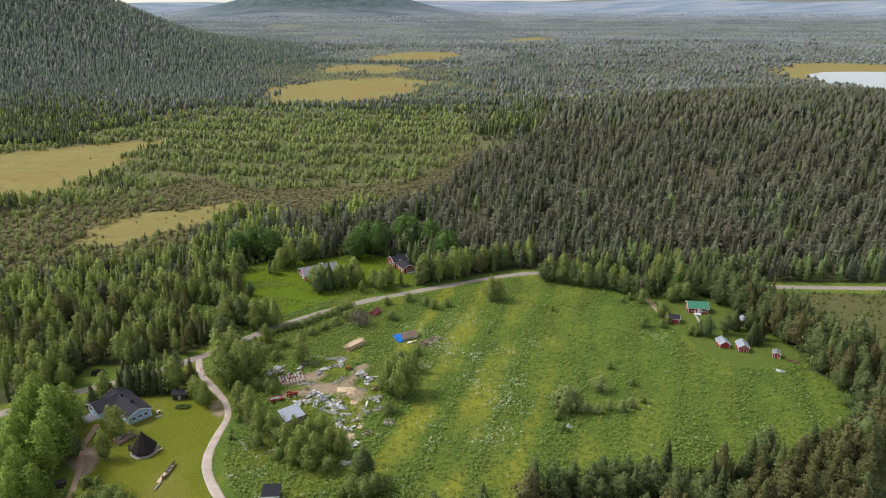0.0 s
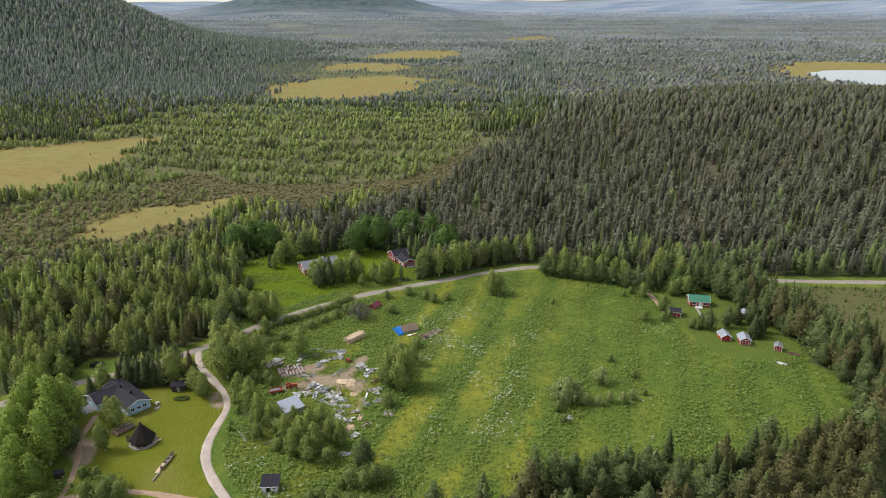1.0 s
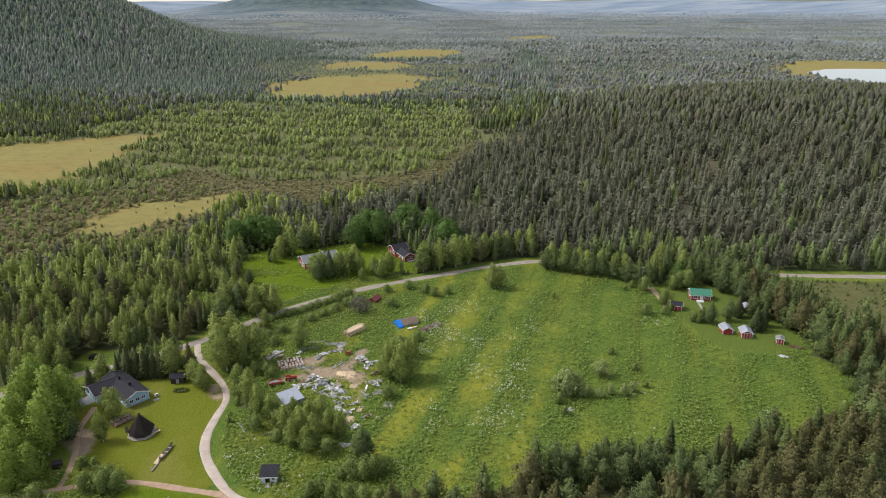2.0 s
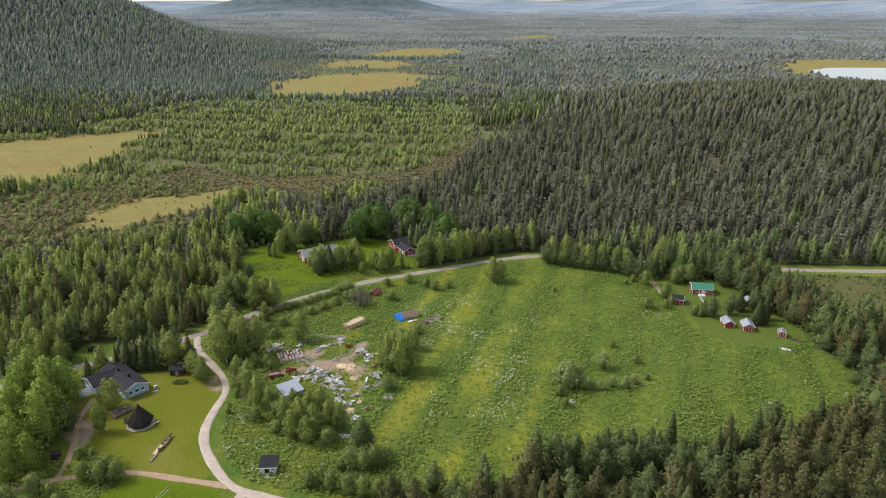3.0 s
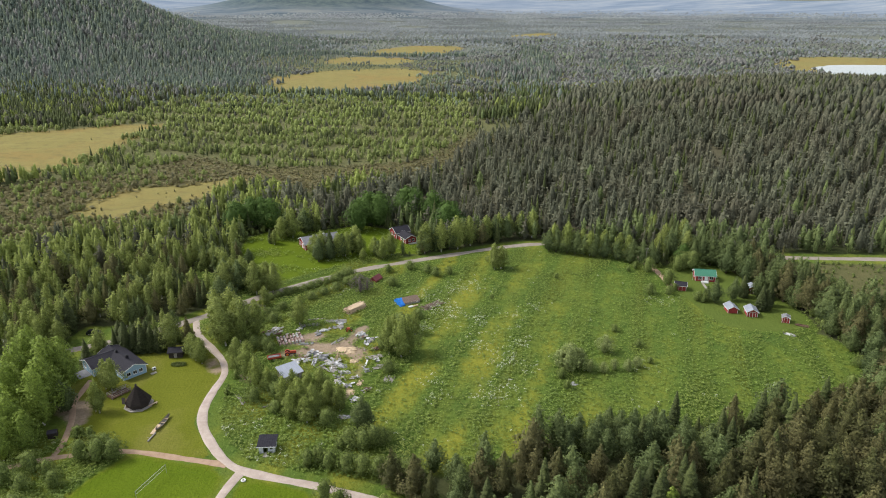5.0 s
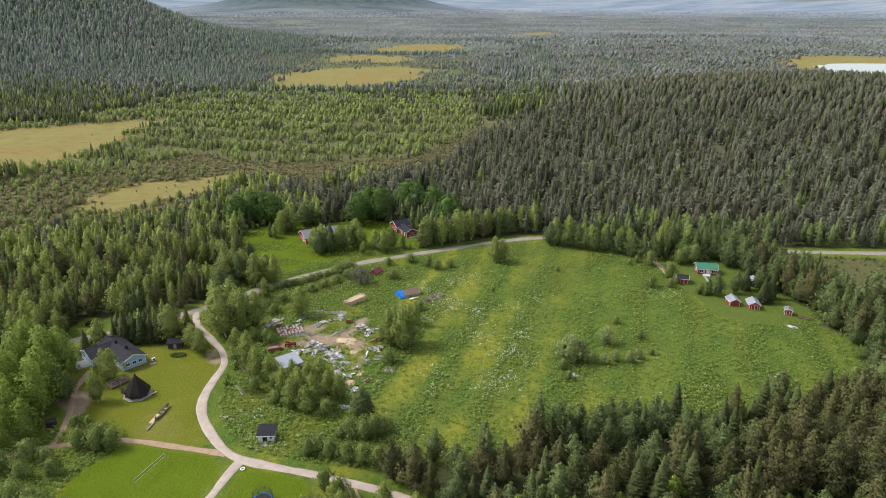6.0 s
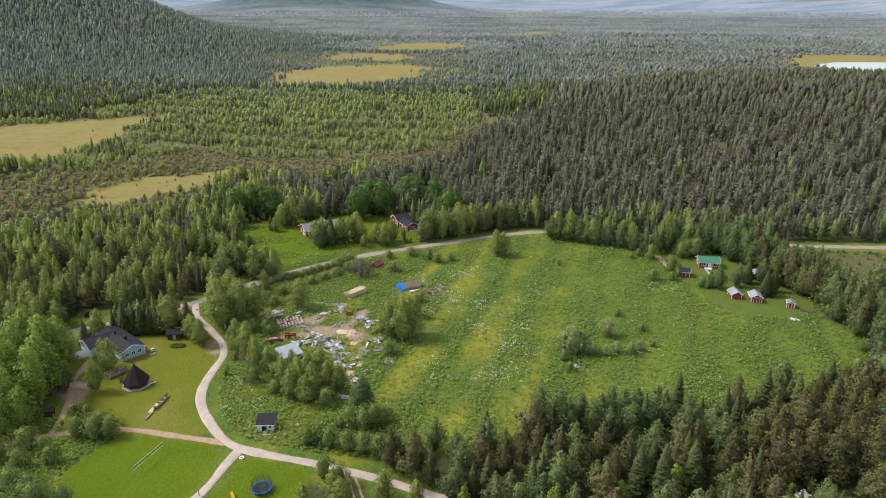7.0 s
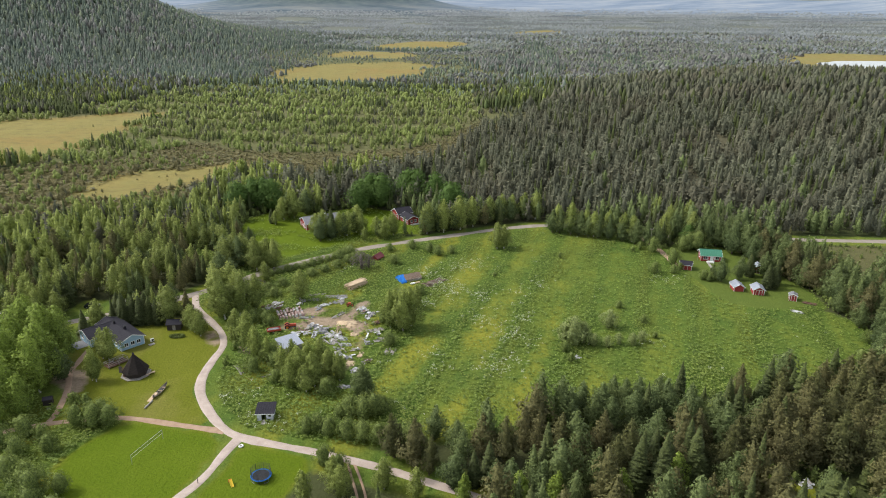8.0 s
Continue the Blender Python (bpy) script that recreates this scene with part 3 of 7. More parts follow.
def set_normals(me, normals):
    me.polygons.foreach_set("use_smooth", np.ones(len(me.polygons), bool))
    me.attributes.new("custom_normal", "FLOAT_VECTOR", "POINT").data.foreach_set("vector", np.ascontiguousarray(normals, np.float32).ravel())


def spike(seed, sides=5):
    """A far conifer: two ragged tiers."""
    r = rng(seed)
    V, F = [], []
    for z0, z1, rad in ((0.05, 0.80, 0.20), (0.42, 1.0, 0.125)):
        o = len(V)
        a0 = r.rand() * 6
        V += [(math.cos(a0 + i * math.tau / sides) * rad * (0.7 + 0.6 * r.rand()), math.sin(a0 + i * math.tau / sides) * rad * (0.7 + 0.6 * r.rand()),
               z0 + 0.1 * r.rand()) for i in range(sides)]
        V.append((0.02 * r.randn(), 0.02 * r.randn(), z1))
        F += [(o + i, o + (i + 1) % sides, o + sides) for i in range(sides)]
    return np.array(V), np.array(F)


def mound(seed, sides=5):
    """A clump of crowns far off."""
    r = rng(seed)
    V = [(math.cos(i * math.tau / sides) * 0.75 * (0.7 + 0.5 * r.rand()), math.sin(i * math.tau / sides) * 0.75 * (0.7 + 0.5 * r.rand()), 0.25 + 0.3 * r.rand()) for i in range(sides)]
    V.append((0.1 * r.randn(), 0.1 * r.randn(), 1.0))
    return np.array(V), np.array([(i, (i + 1) % sides, sides) for i in range(sides)])


def tuft(seed, blades=4, lean=0.55):
    r = rng(seed)
    V, F = [], []
    for i in range(blades):
        a, s = r.rand() * math.tau, 0.35 + 0.3 * r.rand()
        c, sn = math.cos(a), math.sin(a)
        L = lean * (0.5 + 0.8 * r.rand())
        V += [(c * 0.1 - sn * s * 0.6, sn * 0.1 + c * s * 0.6, 0.45 + 0.3 * r.rand()), (c * 0.1 + sn * s * 0.6, sn * 0.1 - c * s * 0.6, 0.5 + 0.4 * r.rand()), (c * L, sn * L, 0.3 + 0.5 * r.rand())]
        F.append((3 * i, 3 * i + 1, 3 * i + 2))
    return np.array(V), np.array(F)


def trunk_mesh(top=0.8, rad=0.011, sides=5, bend=0.01, seed=0):
    r = rng(seed)
    V, F = [], []
    lv = [(-0.03, 1.35), (0.04, 1.0), (top * 0.5, 0.75), (top, 0.25)]
    for k, (z, s) in enumerate(lv):
        ox, oy = bend * r.randn() * (k > 1), bend * r.randn() * (k > 1)
        V += [(ox + math.cos(i * math.tau / sides) * rad * s, oy + math.sin(i * math.tau / sides) * rad * s, z) for i in range(sides)]
    for k in range(len(lv) - 1):
        for i in range(sides):
            j = (i + 1) % sides
            F += [(k * sides + i, k * sides + j, (k + 1) * sides + j), (k * sides + i, (k + 1) * sides + j, (k + 1) * sides + i)]
    return np.array(V), np.array(F)


def forest(name, label, protos, x, y, height, mat, seed, trunk=None, bark=None, spread=0.15, wide=1.0, kind="stuff"):
    """Many trees in one mesh: each a turned, scaled and toned copy of one of the forms."""
    r = rng(seed)
    n = len(x)
    if n == 0:
        return None
    z = land(x, y)
    which = r.randint(0, len(protos), n)
    turn, tone = r.rand(n) * math.tau, r.rand(n)
    girth = height * wide * (1 + spread * r.randn(n))
    Vs, Fs, Ts, Ms, Ns, base = [], [], [], [], [], 0
    jobs = [(p, np.where(which == k)[0], 0) for k, p in enumerate(protos)]
    soft = len(protos[0]) == 3
    if trunk is not None:
        jobs.append((trunk, np.arange(n), 1))
    for form, idx, mi in jobs:
        pv, pf = form[:2]
        if len(idx) == 0:
            continue
        c, s = np.cos(turn[idx])[:, None], np.sin(turn[idx])[:, None]
        g, h = girth[idx][:, None], height[idx][:, None]
        vx = (pv[None, :, 0] * c - pv[None, :, 1] * s) * g + x[idx][:, None]
        vy = (pv[None, :, 0] * s + pv[None, :, 1] * c) * g + y[idx][:, None]
        vz = pv[None, :, 2] * h + z[idx][:, None]
        m = len(pv)
        if soft:
            pn = form[2] if len(form) == 3 else unit(np.stack([pv[:, 0], pv[:, 1], 0.5 * np.hypot(pv[:, 0], pv[:, 1]) + 1e-4], 1))
            Ns.append(np.stack([pn[None, :, 0] * c - pn[None, :, 1] * s, pn[None, :, 0] * s + pn[None, :, 1] * c, np.repeat(pn[None, :, 2], len(idx), 0)], -1).reshape(-1, 3))
        Vs.append(np.stack([vx, vy, vz], -1).reshape(-1, 3))
        Fs.append((pf[None] + (np.arange(len(idx)) * m + base)[:, None, None]).reshape(-1, 3))
        # Tone rises with height: the lit top of each tree, put into colour.
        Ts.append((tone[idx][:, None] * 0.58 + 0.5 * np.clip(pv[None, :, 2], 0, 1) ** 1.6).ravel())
        Ms.append(np.full(len(idx) * len(pf), mi))
        base += len(idx) * m
    me = mesh_of(name, np.vstack(Vs), np.vstack(Fs))
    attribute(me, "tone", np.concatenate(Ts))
    if soft:
        set_normals(me, np.vstack(Ns))
    me.materials.append(mat)
    if trunk is not None:
        me.materials.append(bark)
        me.polygons.foreach_set("material_index", np.concatenate(Ms).astype(np.int32))
    return tagged(new(name, me), label, "forest", kind=kind)


def scatter(x0, x1, y0, y1, gap, seed, jitter=0.9):
    r = rng(seed)
    gx, gy = np.meshgrid(np.arange(x0, x1, gap), np.arange(y0, y1, gap))
    x = gx.ravel() + (r.rand(gx.size) - 0.5) * gap * jitter
    y = gy.ravel() + (r.rand(gx.size) - 0.5) * gap * jitter
    return x, y


def open_ground(x, y, margin=0.0):
    """True where no forest stands."""
    o = np.zeros(x.shape, bool)
    for p in GRASS_POLYS + [MEADOW, ROUGH_WEST, ROUGH_MID, ROUGH_EAST, NO_WOOD, TURNOUT, JUNK, CLEARCUT, LAKE]:
        o |= inside(p, x, y) > -margin
    ragged = (7 * waves(x, y, 34, 9) + 4 * waves(x, y, 13, 10)) * np.clip(y / 450, 0.8, 3.0) + 9 * waves(x, y, 110, 12) * (y > 700)
    for p in BOGS:
        o |= inside(p, x, y) + ragged > 3 - margin
    o |= inside(LANE_SIDE, x, y) > 0
    for line, w in ((MAIN_ROAD, 5.0), (DRIVE, 3.4), (FORK, 2.6), (LEFT_PATH, 2.4), (FOOTPATH, 2.2), (EAST_DRIVE, 2.8), (TRACK_A, 1.5)):
        o |= off_line(line, x, y) < w + margin
    return o


def in_view(x, y, spare=12.0):
    """The wedge of country that the drone looks over, with a margin; further out the woods are only ground."""
    return (np.abs(x) < 0.68 * np.maximum(y, 0) + spare) & (y > 60)


LANE_SIDE = [(-64, 96), (-30, 133), (-14, 128), (2, 123), (5, 96)]
GROVE = [(-14, 106), (-14, 126), (0, 131), (26, 141), (52, 145), (80, 146), (104, 142), (104, 106)]

NEAR_SPRUCE = [conifer(s, 26, 13, slim=0.185) for s in (1, 2, 3)]
NEAR_PINE = [leafy(s, 700, 0.0198, wide=0.215, low=0.08, peak=0.27, top=0.88, lumps=40, core=0.60, bulge=0.28, flat=0.9, stray=0.18, soften=0.75) for s in (4, 5, 6, 10)]
NEAR_BIRCH = [leafy(s, 700, 0.0210, wide=0.21, low=0.10, peak=0.36, top=0.62, lumps=26, core=0.62, stray=0.14) for s in (7, 8, 9, 14)]
MID_SPRUCE = [conifer(s, 8, 6, slim=0.17, kite=False) for s in (11, 12, 13, 14)]
MID_PINE = [leafy(s, 70, 0.043, wide=w, low=0.04, peak=0.26, top=p, lumps=20, core=0.55, stray=0.18, sides=5, soften=0.6) for s, w, p in ((15, 0.17, 0.9), (16, 0.21, 0.8), (17, 0.24, 0.75), (28, 0.19, 1.0), (34, 0.22, 0.9))]
MID_BIRCH = [leafy(s, 62, 0.046, wide=0.215, low=0.04, peak=0.36, top=0.66, lumps=14, core=0.68, stray=0.16, sides=5) for s in (18, 19, 20, 35)]
FAR_SPRUCE = [spike(s) for s in (21, 22, 23, 24)]
FAR_PINE = [leafy(s, 10, 0.075, wide=0.21, low=0.03, peak=0.34, top=0.72, lumps=8, core=0.95, stray=0.2, sides=3) for s in (31, 32, 33)]
FAR_BIRCH = [leafy(s, 10, 0.08, wide=0.21, low=0.03, peak=0.38, top=0.62, lumps=8, core=0.95, stray=0.2, sides=3) for s in (25, 26, 27, 29, 30)]
TRUNK = trunk_mesh()


def plant(species, x, y, h, lod, seed, place):
    forms = {"near": (NEAR_SPRUCE, NEAR_PINE, NEAR_BIRCH), "mid": (MID_SPRUCE, MID_PINE, MID_BIRCH), "far": (FAR_SPRUCE, FAR_PINE, FAR_BIRCH)}[lod]
    mats = {"spruce": (0, M_SPRUCE, M_BARK), "pine": (1, M_PINE if lod == "near" else M_HILLPINE, M_BARK), "birch": (2, M_BIRCH, M_BIRCHBARK), "alder": (2, M_SHADEDLEAF, M_BARK), "young": (2, M_YOUNG, M_BIRCHBARK),
            "bogpine": (1, M_BOGPINE, M_BARK)}
    # The furthest woods take the leaf colours with haze painted in.
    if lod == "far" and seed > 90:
        mats = {"spruce": (0, M_HAZYSPRUCE, M_BARK), "pine": (1, M_HAZYPINE, M_BARK), "birch": (2, M_HAZYLEAF, M_BARK), "alder": (2, M_HAZYLEAF, M_BARK), "young": (2, M_HAZYLEAF, M_BARK),
                "bogpine": (1, M_HAZYPINE, M_BARK)}
    for k, sp in enumerate(("spruce", "pine", "birch", "young", "bogpine", "alder")):
        sel = species == k
        form, mat, bark = mats[sp]
        shapes = forms[form]
        words = {"spruce": "dark green spruces", "pine": "olive brown pines", "birch": "leafy green birches", "alder": "dull green alders", "young": "light green young birches and pines",
                 "bogpine": "stunted brownish bog pines"}[sp]
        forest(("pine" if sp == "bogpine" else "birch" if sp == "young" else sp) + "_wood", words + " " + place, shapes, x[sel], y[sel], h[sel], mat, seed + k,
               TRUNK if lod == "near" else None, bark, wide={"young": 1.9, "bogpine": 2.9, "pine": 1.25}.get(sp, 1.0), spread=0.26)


def stands(x, y, seed):
    """Kind (0 spruce, 1 pine, 2 birch, 3 young, 4 bog pine, 5 alder) and height of each tree, and how thick the stand is."""
    r = rng(seed)
    n = len(x)
    u, v = r.rand(n), r.rand(n)
    patch, patch2 = waves(x, y, 190, 31), waves(x, y, 70, 32)
    hill_e = inside(HILL_EAST, x, y) + 8 * patch2
    hill_w = 232 * bell(x, y, -1020, 1400, 385, 390)
    # mixed woods round the farms
    west = x < -35
    kind = np.where(u < np.where(west, 0.16, 0.20), 0, np.where(u < np.where(west, 0.34, 0.55), 1, 2))
    tall = 8.0 + 5.0 * v
    grove = (x > -25) & (y < 215)
    # East side takes darker kinds in place of the shade over it.
    dusk = (x > 50) & (y < 190) | (x > 95)
    kind = np.where(dusk, np.where(u < 0.18, 0, np.where(u < np.where(y < 190, 0.75, 0.5), 1, 2)), kind)
    kind = np.where((kind == 2) & (~west | (v < 0.3)), 5, kind)
    tall = np.where(grove, 9.0 + 6.5 * v, tall)
    dens = np.where(grove, 0.72, 0.9)
    dens = np.where(inside(GROVE, x, y) > 0, np.where(x < 30, 0.32, np.where((x > 60) & (y < 128), 0.20, 0.12)), dens)
    # young birch and pine on the drained plain, in rows between the ditches
    plain = (y > 396) & (hill_e < 0) & (hill_w < 14)
    kind = np.where(plain, np.where(u < 0.10, 0, np.where(u < 0.22, 1, 3)), kind)
    kind = np.where(plain & (x > 25) & (y > 470), np.where(u < 0.40, 0, np.where(u < 0.86, 1, 5)), kind)
    tall = np.where(plain, 3.4 + 2.6 * v, tall)
    copse = plain & (bell(x, y, 72, 640, 26, 60) > 0.4)
    kind, tall = np.where(copse, np.where(u < 0.7, 0, 2), kind), np.where(copse, 9 + 4 * v, tall)
    rows = np.sin((y + 0.18 * x) * math.tau / 40) + 0.5 * patch2
    dens = np.where(plain & (y < 900), np.clip(0.62 + 0.38 * rows, 0.10, 1), dens)
    away = plain & (y > 768)
    kind = np.where(away & (patch > 0.3), np.where(u < 0.5, 0, 1), kind)
    tall = np.where(away & (patch > 0.3), 6 + 3 * v, tall)
    tall = np.where(away & (patch <= 0.3), 2.8 + 2.6 * v, tall)
    kind = np.where(away & (patch < -0.45), np.where(u < 0.7, 4, 3), kind)
    kind = np.where(away & (x > 72 + 0.05 * y) & (patch2 < 0.5), np.where(u < 0.65, 4, 3), kind)
    dens = np.where(away, np.clip(0.85 + 0.55 * patch2, 0.3, 1), dens)
    # the wooded hills
    hw = hill_w + 9 * patch2 + 6 * u >= 12
    kind = np.where(hw, np.where(v < 0.66 + 0.22 * patch2, 0, np.where(v < 0.80, 1, 2)), kind)
    tall = np.where(hw, np.minimum(10 + 5 * u, 5 + 0.35 * np.maximum(hill_w, 0) + 3 * u), tall)
    ww = (inside(WEST_WOOD, x, y) + 14 * patch2 > 0) & ~hw
    kind = np.where(ww, np.where(u < 0.62 + 0.2 * patch, 0, np.where(u < 0.84, 1, 2)), kind)
    tall, dens = np.where(ww, 6.5 + 3.5 * v, tall), np.where(ww, 0.95, dens)
    he = hill_e >= 0
    kind = np.where(he, np.where(u < 0.18, 0, np.where((u < 0.985) | (y > 400), 1, 5)), kind)
    tall = np.where(he, 9.5 + 5.5 * v, tall)
    dens = np.where(he, 0.48, np.where(hw, 0.95, dens))
    belt = (off_line(BELT, x, y) < 13) | (off_line(BELT_FAR, x, y) < 16)
    kind, tall, dens = np.where(belt, np.where(u < 0.8, 0, 3), kind), np.where(belt, 6.5 + 2.5 * v, tall), np.where(belt, 1.0, dens)
    shore = np.max([inside(p, x, y) for p in (BOG_FAR, BOG_FARTHER, BOG_EAST)], 0)
    tall = np.where((shore > -110) & ~belt, tall * 0.6, tall)
    strip = inside(HARDWOOD_STRIP, x, y) + 22 * patch2 > 0
    kind, tall = np.where(strip, np.where(u < 0.6, 0, np.where(u < 0.8, 1, 5)), kind), np.where(strip, 9 + 3 * v, tall)
    be = inside(BOG_EDGE, x, y) + 8 * patch2 > 0
    kind, tall, dens = np.where(be, np.where(u < 0.32, 4, np.where(u < 0.42, 1, 3)), kind), np.where(be, 1.6 + 3.0 * v, tall), np.where(be, 0.75, dens)
    sp = inside(BOG_SPARSE, x, y) + 10 * patch2 > 0
    kind, tall, dens = np.where(sp, np.where(u < 0.8, 4, 3), kind), np.where(sp, 0.8 + 1.5 * v * v, tall), np.where(sp, 1.0, dens)
    return kind, tall, dens


def woods(x0, x1, y0, y1, gap, seed, split, lods, places, thick=0.92, margin=0.0, grow=1.0, thin=None, fade=None):
    x, y = scatter(x0, x1, y0, y1, gap, seed)
    kind, tall, dens = stands(x, y, seed + 1)
    keep = ~open_ground(x, y, margin) & in_view(x, y) & (rng(seed + 2).rand(len(x)) < dens * thick)
    if fade:
        keep &= rng(seed + 5).rand(len(x)) < np.clip((y - fade[0]) / (fade[1] - fade[0]), 0, 1)
    if thin:
        keep &= rng(seed + 4).rand(len(x)) > 0.95 * np.clip((np.hypot(x, y) - thin) / 800, 0, 1)
    x, y, kind, tall = x[keep], y[keep], kind[keep], tall[keep] * grow
    close = np.hypot(x, y) < split
    plant(kind[close], x[close], y[close], tall[close], lods[0], seed + 3, places[0])
    plant(kind[~close], x[~close], y[~close], tall[~close], lods[1], seed + 9, places[1])


woods(-230, 230, 75, 315, 3.9, 51, 285, ("near", "mid"), ("round the meadow", "behind the road"), margin=0.5)
woods(-600, 600, 315, 880, 3.9, 71, 560, ("mid", "far"), ("on the slope and plain", "on the further plain"), fade=(880, 660))
woods(-1380, 1380, 660, 1980, 6.6, 91, 10, ("far", "far"), ("far across the lowland", "far across the lowland"), 1.0, grow=1.15, thin=1250, fade=(660, 880))
x, y = scatter(-2400, 2400, 1250, 3330, 12.3, 111)
keep = ~open_ground(x, y) & in_view(x, y) & (waves(x, y, 420, 77) > -0.6) & (rng(112).rand(len(x)) < (np.hypot(x, y) - 1250) / 800) & (land(x, y) < 70)
x, y = x[keep], y[keep]
dim = waves(x * 0.35, y, 230, 79) + 0.5 * waves(x, y, 90, 80) > 0.25
for stand, mat, words in ((dim, M_HAZYDARKTAIGA, "distant dark spruce stands across the lowland, in hazed colours"), (~dim, M_HAZYTAIGA, "distant mixed woodland paled by painted haze, spreading to the hills")):
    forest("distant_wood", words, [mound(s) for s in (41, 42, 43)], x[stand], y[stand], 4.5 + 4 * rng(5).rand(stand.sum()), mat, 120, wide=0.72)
x, y = scatter(-3200, 3200, 3330, 4500, 17, 113)
keep = in_view(x, y) & (waves(x, y, 520, 78) > -0.5) & (bell(x, y, -690, 4150, 590, 430) < 0.1) & (rng(114).rand(len(x)) > (np.hypot(x, y) - 3300) / 1250)
x, y = x[keep], y[keep]
forest("distant_wood", "woodland paled by painted haze under the fells on the horizon", [mound(s, 4) for s in (44, 45, 46)], x, y, 7.5 + 4 * rng(6).rand(len(x)), M_HAZYTAIGA, 121, wide=1.2)
# undergrowth along the edges of the clearings
x, y = scatter(-135, 140, 84, 320, 2.1, 151)
rim = np.max([inside(p, x, y) for p in GRASS_POLYS + [MEADOW, ROUGH_MID]], 0)
keep = (rim < -0.3) & (rim > -9) & ~open_ground(x, y, 0.2) & in_view(x, y) & (rng(152).rand(len(x)) < 0.9 * np.exp(rim / 5))
forest("undergrowth", "low leafy bushes along the wood's edge", [leafy(s, 70, 0.085, wide=0.46, low=0.0, peak=0.4, top=0.55, lumps=12, core=0.6, stray=0.2, sides=4) for s in (61, 62, 63)],
       x[keep], y[keep], 1.4 + 2.4 * rng(153).rand(keep.sum()), M_SHRUB, 154)
# scattered stunted pines on the open bogs, saplings on the felled ground
x, y = scatter(-420, 420, 280, 1100, 5.5, 141)
wet = np.max([inside(p, x, y) for p in (BOG_BIG, BOG_NEAR, BOG_MID)], 0)
keep = (wet > 0) & in_view(x, y) & (rng(142).rand(len(x)) < 0.5 * np.exp(-wet / 6) + np.where(inside(BOG_NEAR, x, y) > 0, 0.12, 0.004))
forest("pine_wood", "stunted bog pines scattered over open mire", MID_PINE, x[keep], y[keep], 0.9 + 1.4 * rng(143).rand(keep.sum()), M_BOGPINE, 144, wide=2.2)
x, y = scatter(-260, 60, 255, 540, 1.9, 161, 1.4)
mire = np.maximum(inside(BOG_EDGE, x, y), inside(BOG_SPARSE, x, y))
keep = (mire > -4) & ~open_ground(x, y, -2) & in_view(x, y) & (rng(162).rand(len(x)) < 0.72)
forest("bog_scrub", "low brownish dwarf birch and heather over the mire", [tuft(s, 8, 0.8) for s in (91, 92, 93)], x[keep], y[keep], 0.6 + 1.1 * rng(163).rand(keep.sum()) ** 2, M_BOGPINE, 164, wide=1.5)
x, y = scatter(120, 260, 150, 270, 1.9, 145, 1.6)
keep = (inside(CLEARCUT, x, y) > 0) & (off_line(MAIN_ROAD, x, y) > 4) & (rng(146).rand(len(x)) < 0.30 + 0.4 * (waves(x, y, 22, 149) > 0.0))
forest("birch_wood", "low green saplings sprouting on felled ground", MID_BIRCH, x[keep], y[keep], 0.5 + 1.7 * rng(147).rand(keep.sum()) ** 2, M_SHRUB, 148, wide=2.0)


# ------------------------------------------------------------ the range on the skyline, hazed by a glow of its own
def build_backdrop():
    a = np.radians(np.linspace(-42, 42, 240))
    rr = np.concatenate([np.linspace(3300, 4700, 46), [4880]])
    A, R = np.meshgrid(a, rr)
    x, y = (R * np.sin(A)).ravel(), (R * np.cos(A)).ravel()
    z = land(x, y) + 5
    z[:240] -= 16
    i = np.arange(len(x)).reshape(A.shape)
    f = np.stack([i[:-1, :-1], i[:-1, 1:], i[1:, 1:], i[1:, :-1]], -1).reshape(-1, 4)
    me = mesh_of("backdrop", np.stack([x, y, z], 1), f)
    m, nt, b = material("distance with blue haze glow", 1.0, 0.0, 0.0)
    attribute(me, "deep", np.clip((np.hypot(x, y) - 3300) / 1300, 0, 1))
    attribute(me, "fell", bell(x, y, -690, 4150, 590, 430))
    fell = nt.nodes.new("ShaderNodeAttribute")
    fell.attribute_name = "fell"
    deep = nt.nodes.new("ShaderNodeAttribute")
    deep.attribute_name = "deep"
    patches = noise_of(nt, 0.009, 6.0, 0.7, None, (0.35, 1.6, 1))
    plain = ramp(nt, patches, [(0.38, (0.060, 0.080, 0.086)), (0.50, (0.112, 0.128, 0.128)), (0.64, (0.180, 0.184, 0.162))])
    wooded = ramp(nt, noise_of(nt, 0.02, 5.0, 0.7), [(0.35, (0.025, 0.040, 0.038)), (0.66, (0.085, 0.105, 0.080))])
    col = mix(nt, math_node(nt, "MULTIPLY", math_node(nt, "SUBTRACT", fell.outputs["Fac"], 0.12), 4.0, True), plain, wooded)
    nt.links.new(col, b.inputs["Base Color"])
    # Haze is emission: a blue glow growing with distance, less on the fell.
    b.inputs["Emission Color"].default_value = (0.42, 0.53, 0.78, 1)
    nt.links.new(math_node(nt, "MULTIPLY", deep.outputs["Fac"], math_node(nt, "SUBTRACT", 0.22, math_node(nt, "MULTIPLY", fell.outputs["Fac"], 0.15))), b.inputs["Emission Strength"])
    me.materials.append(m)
    tagged(new("backdrop", me), "wooded fells on the horizon, hazed by a blue glow", "hills", kind="structure")


build_backdrop()


# ------------------------------------------------------------ helpers for things
def part(name, bm, mat, parent, label=""):
    """Links a bmesh as one mesh object under a thing or a part."""
    me = bpy.data.meshes.new(name)
    bm.to_mesh(me)
    bm.free()
    me.materials.append(mat)
    ob = new(name, me)
    ob.parent = parent
    return tagged(ob, label)


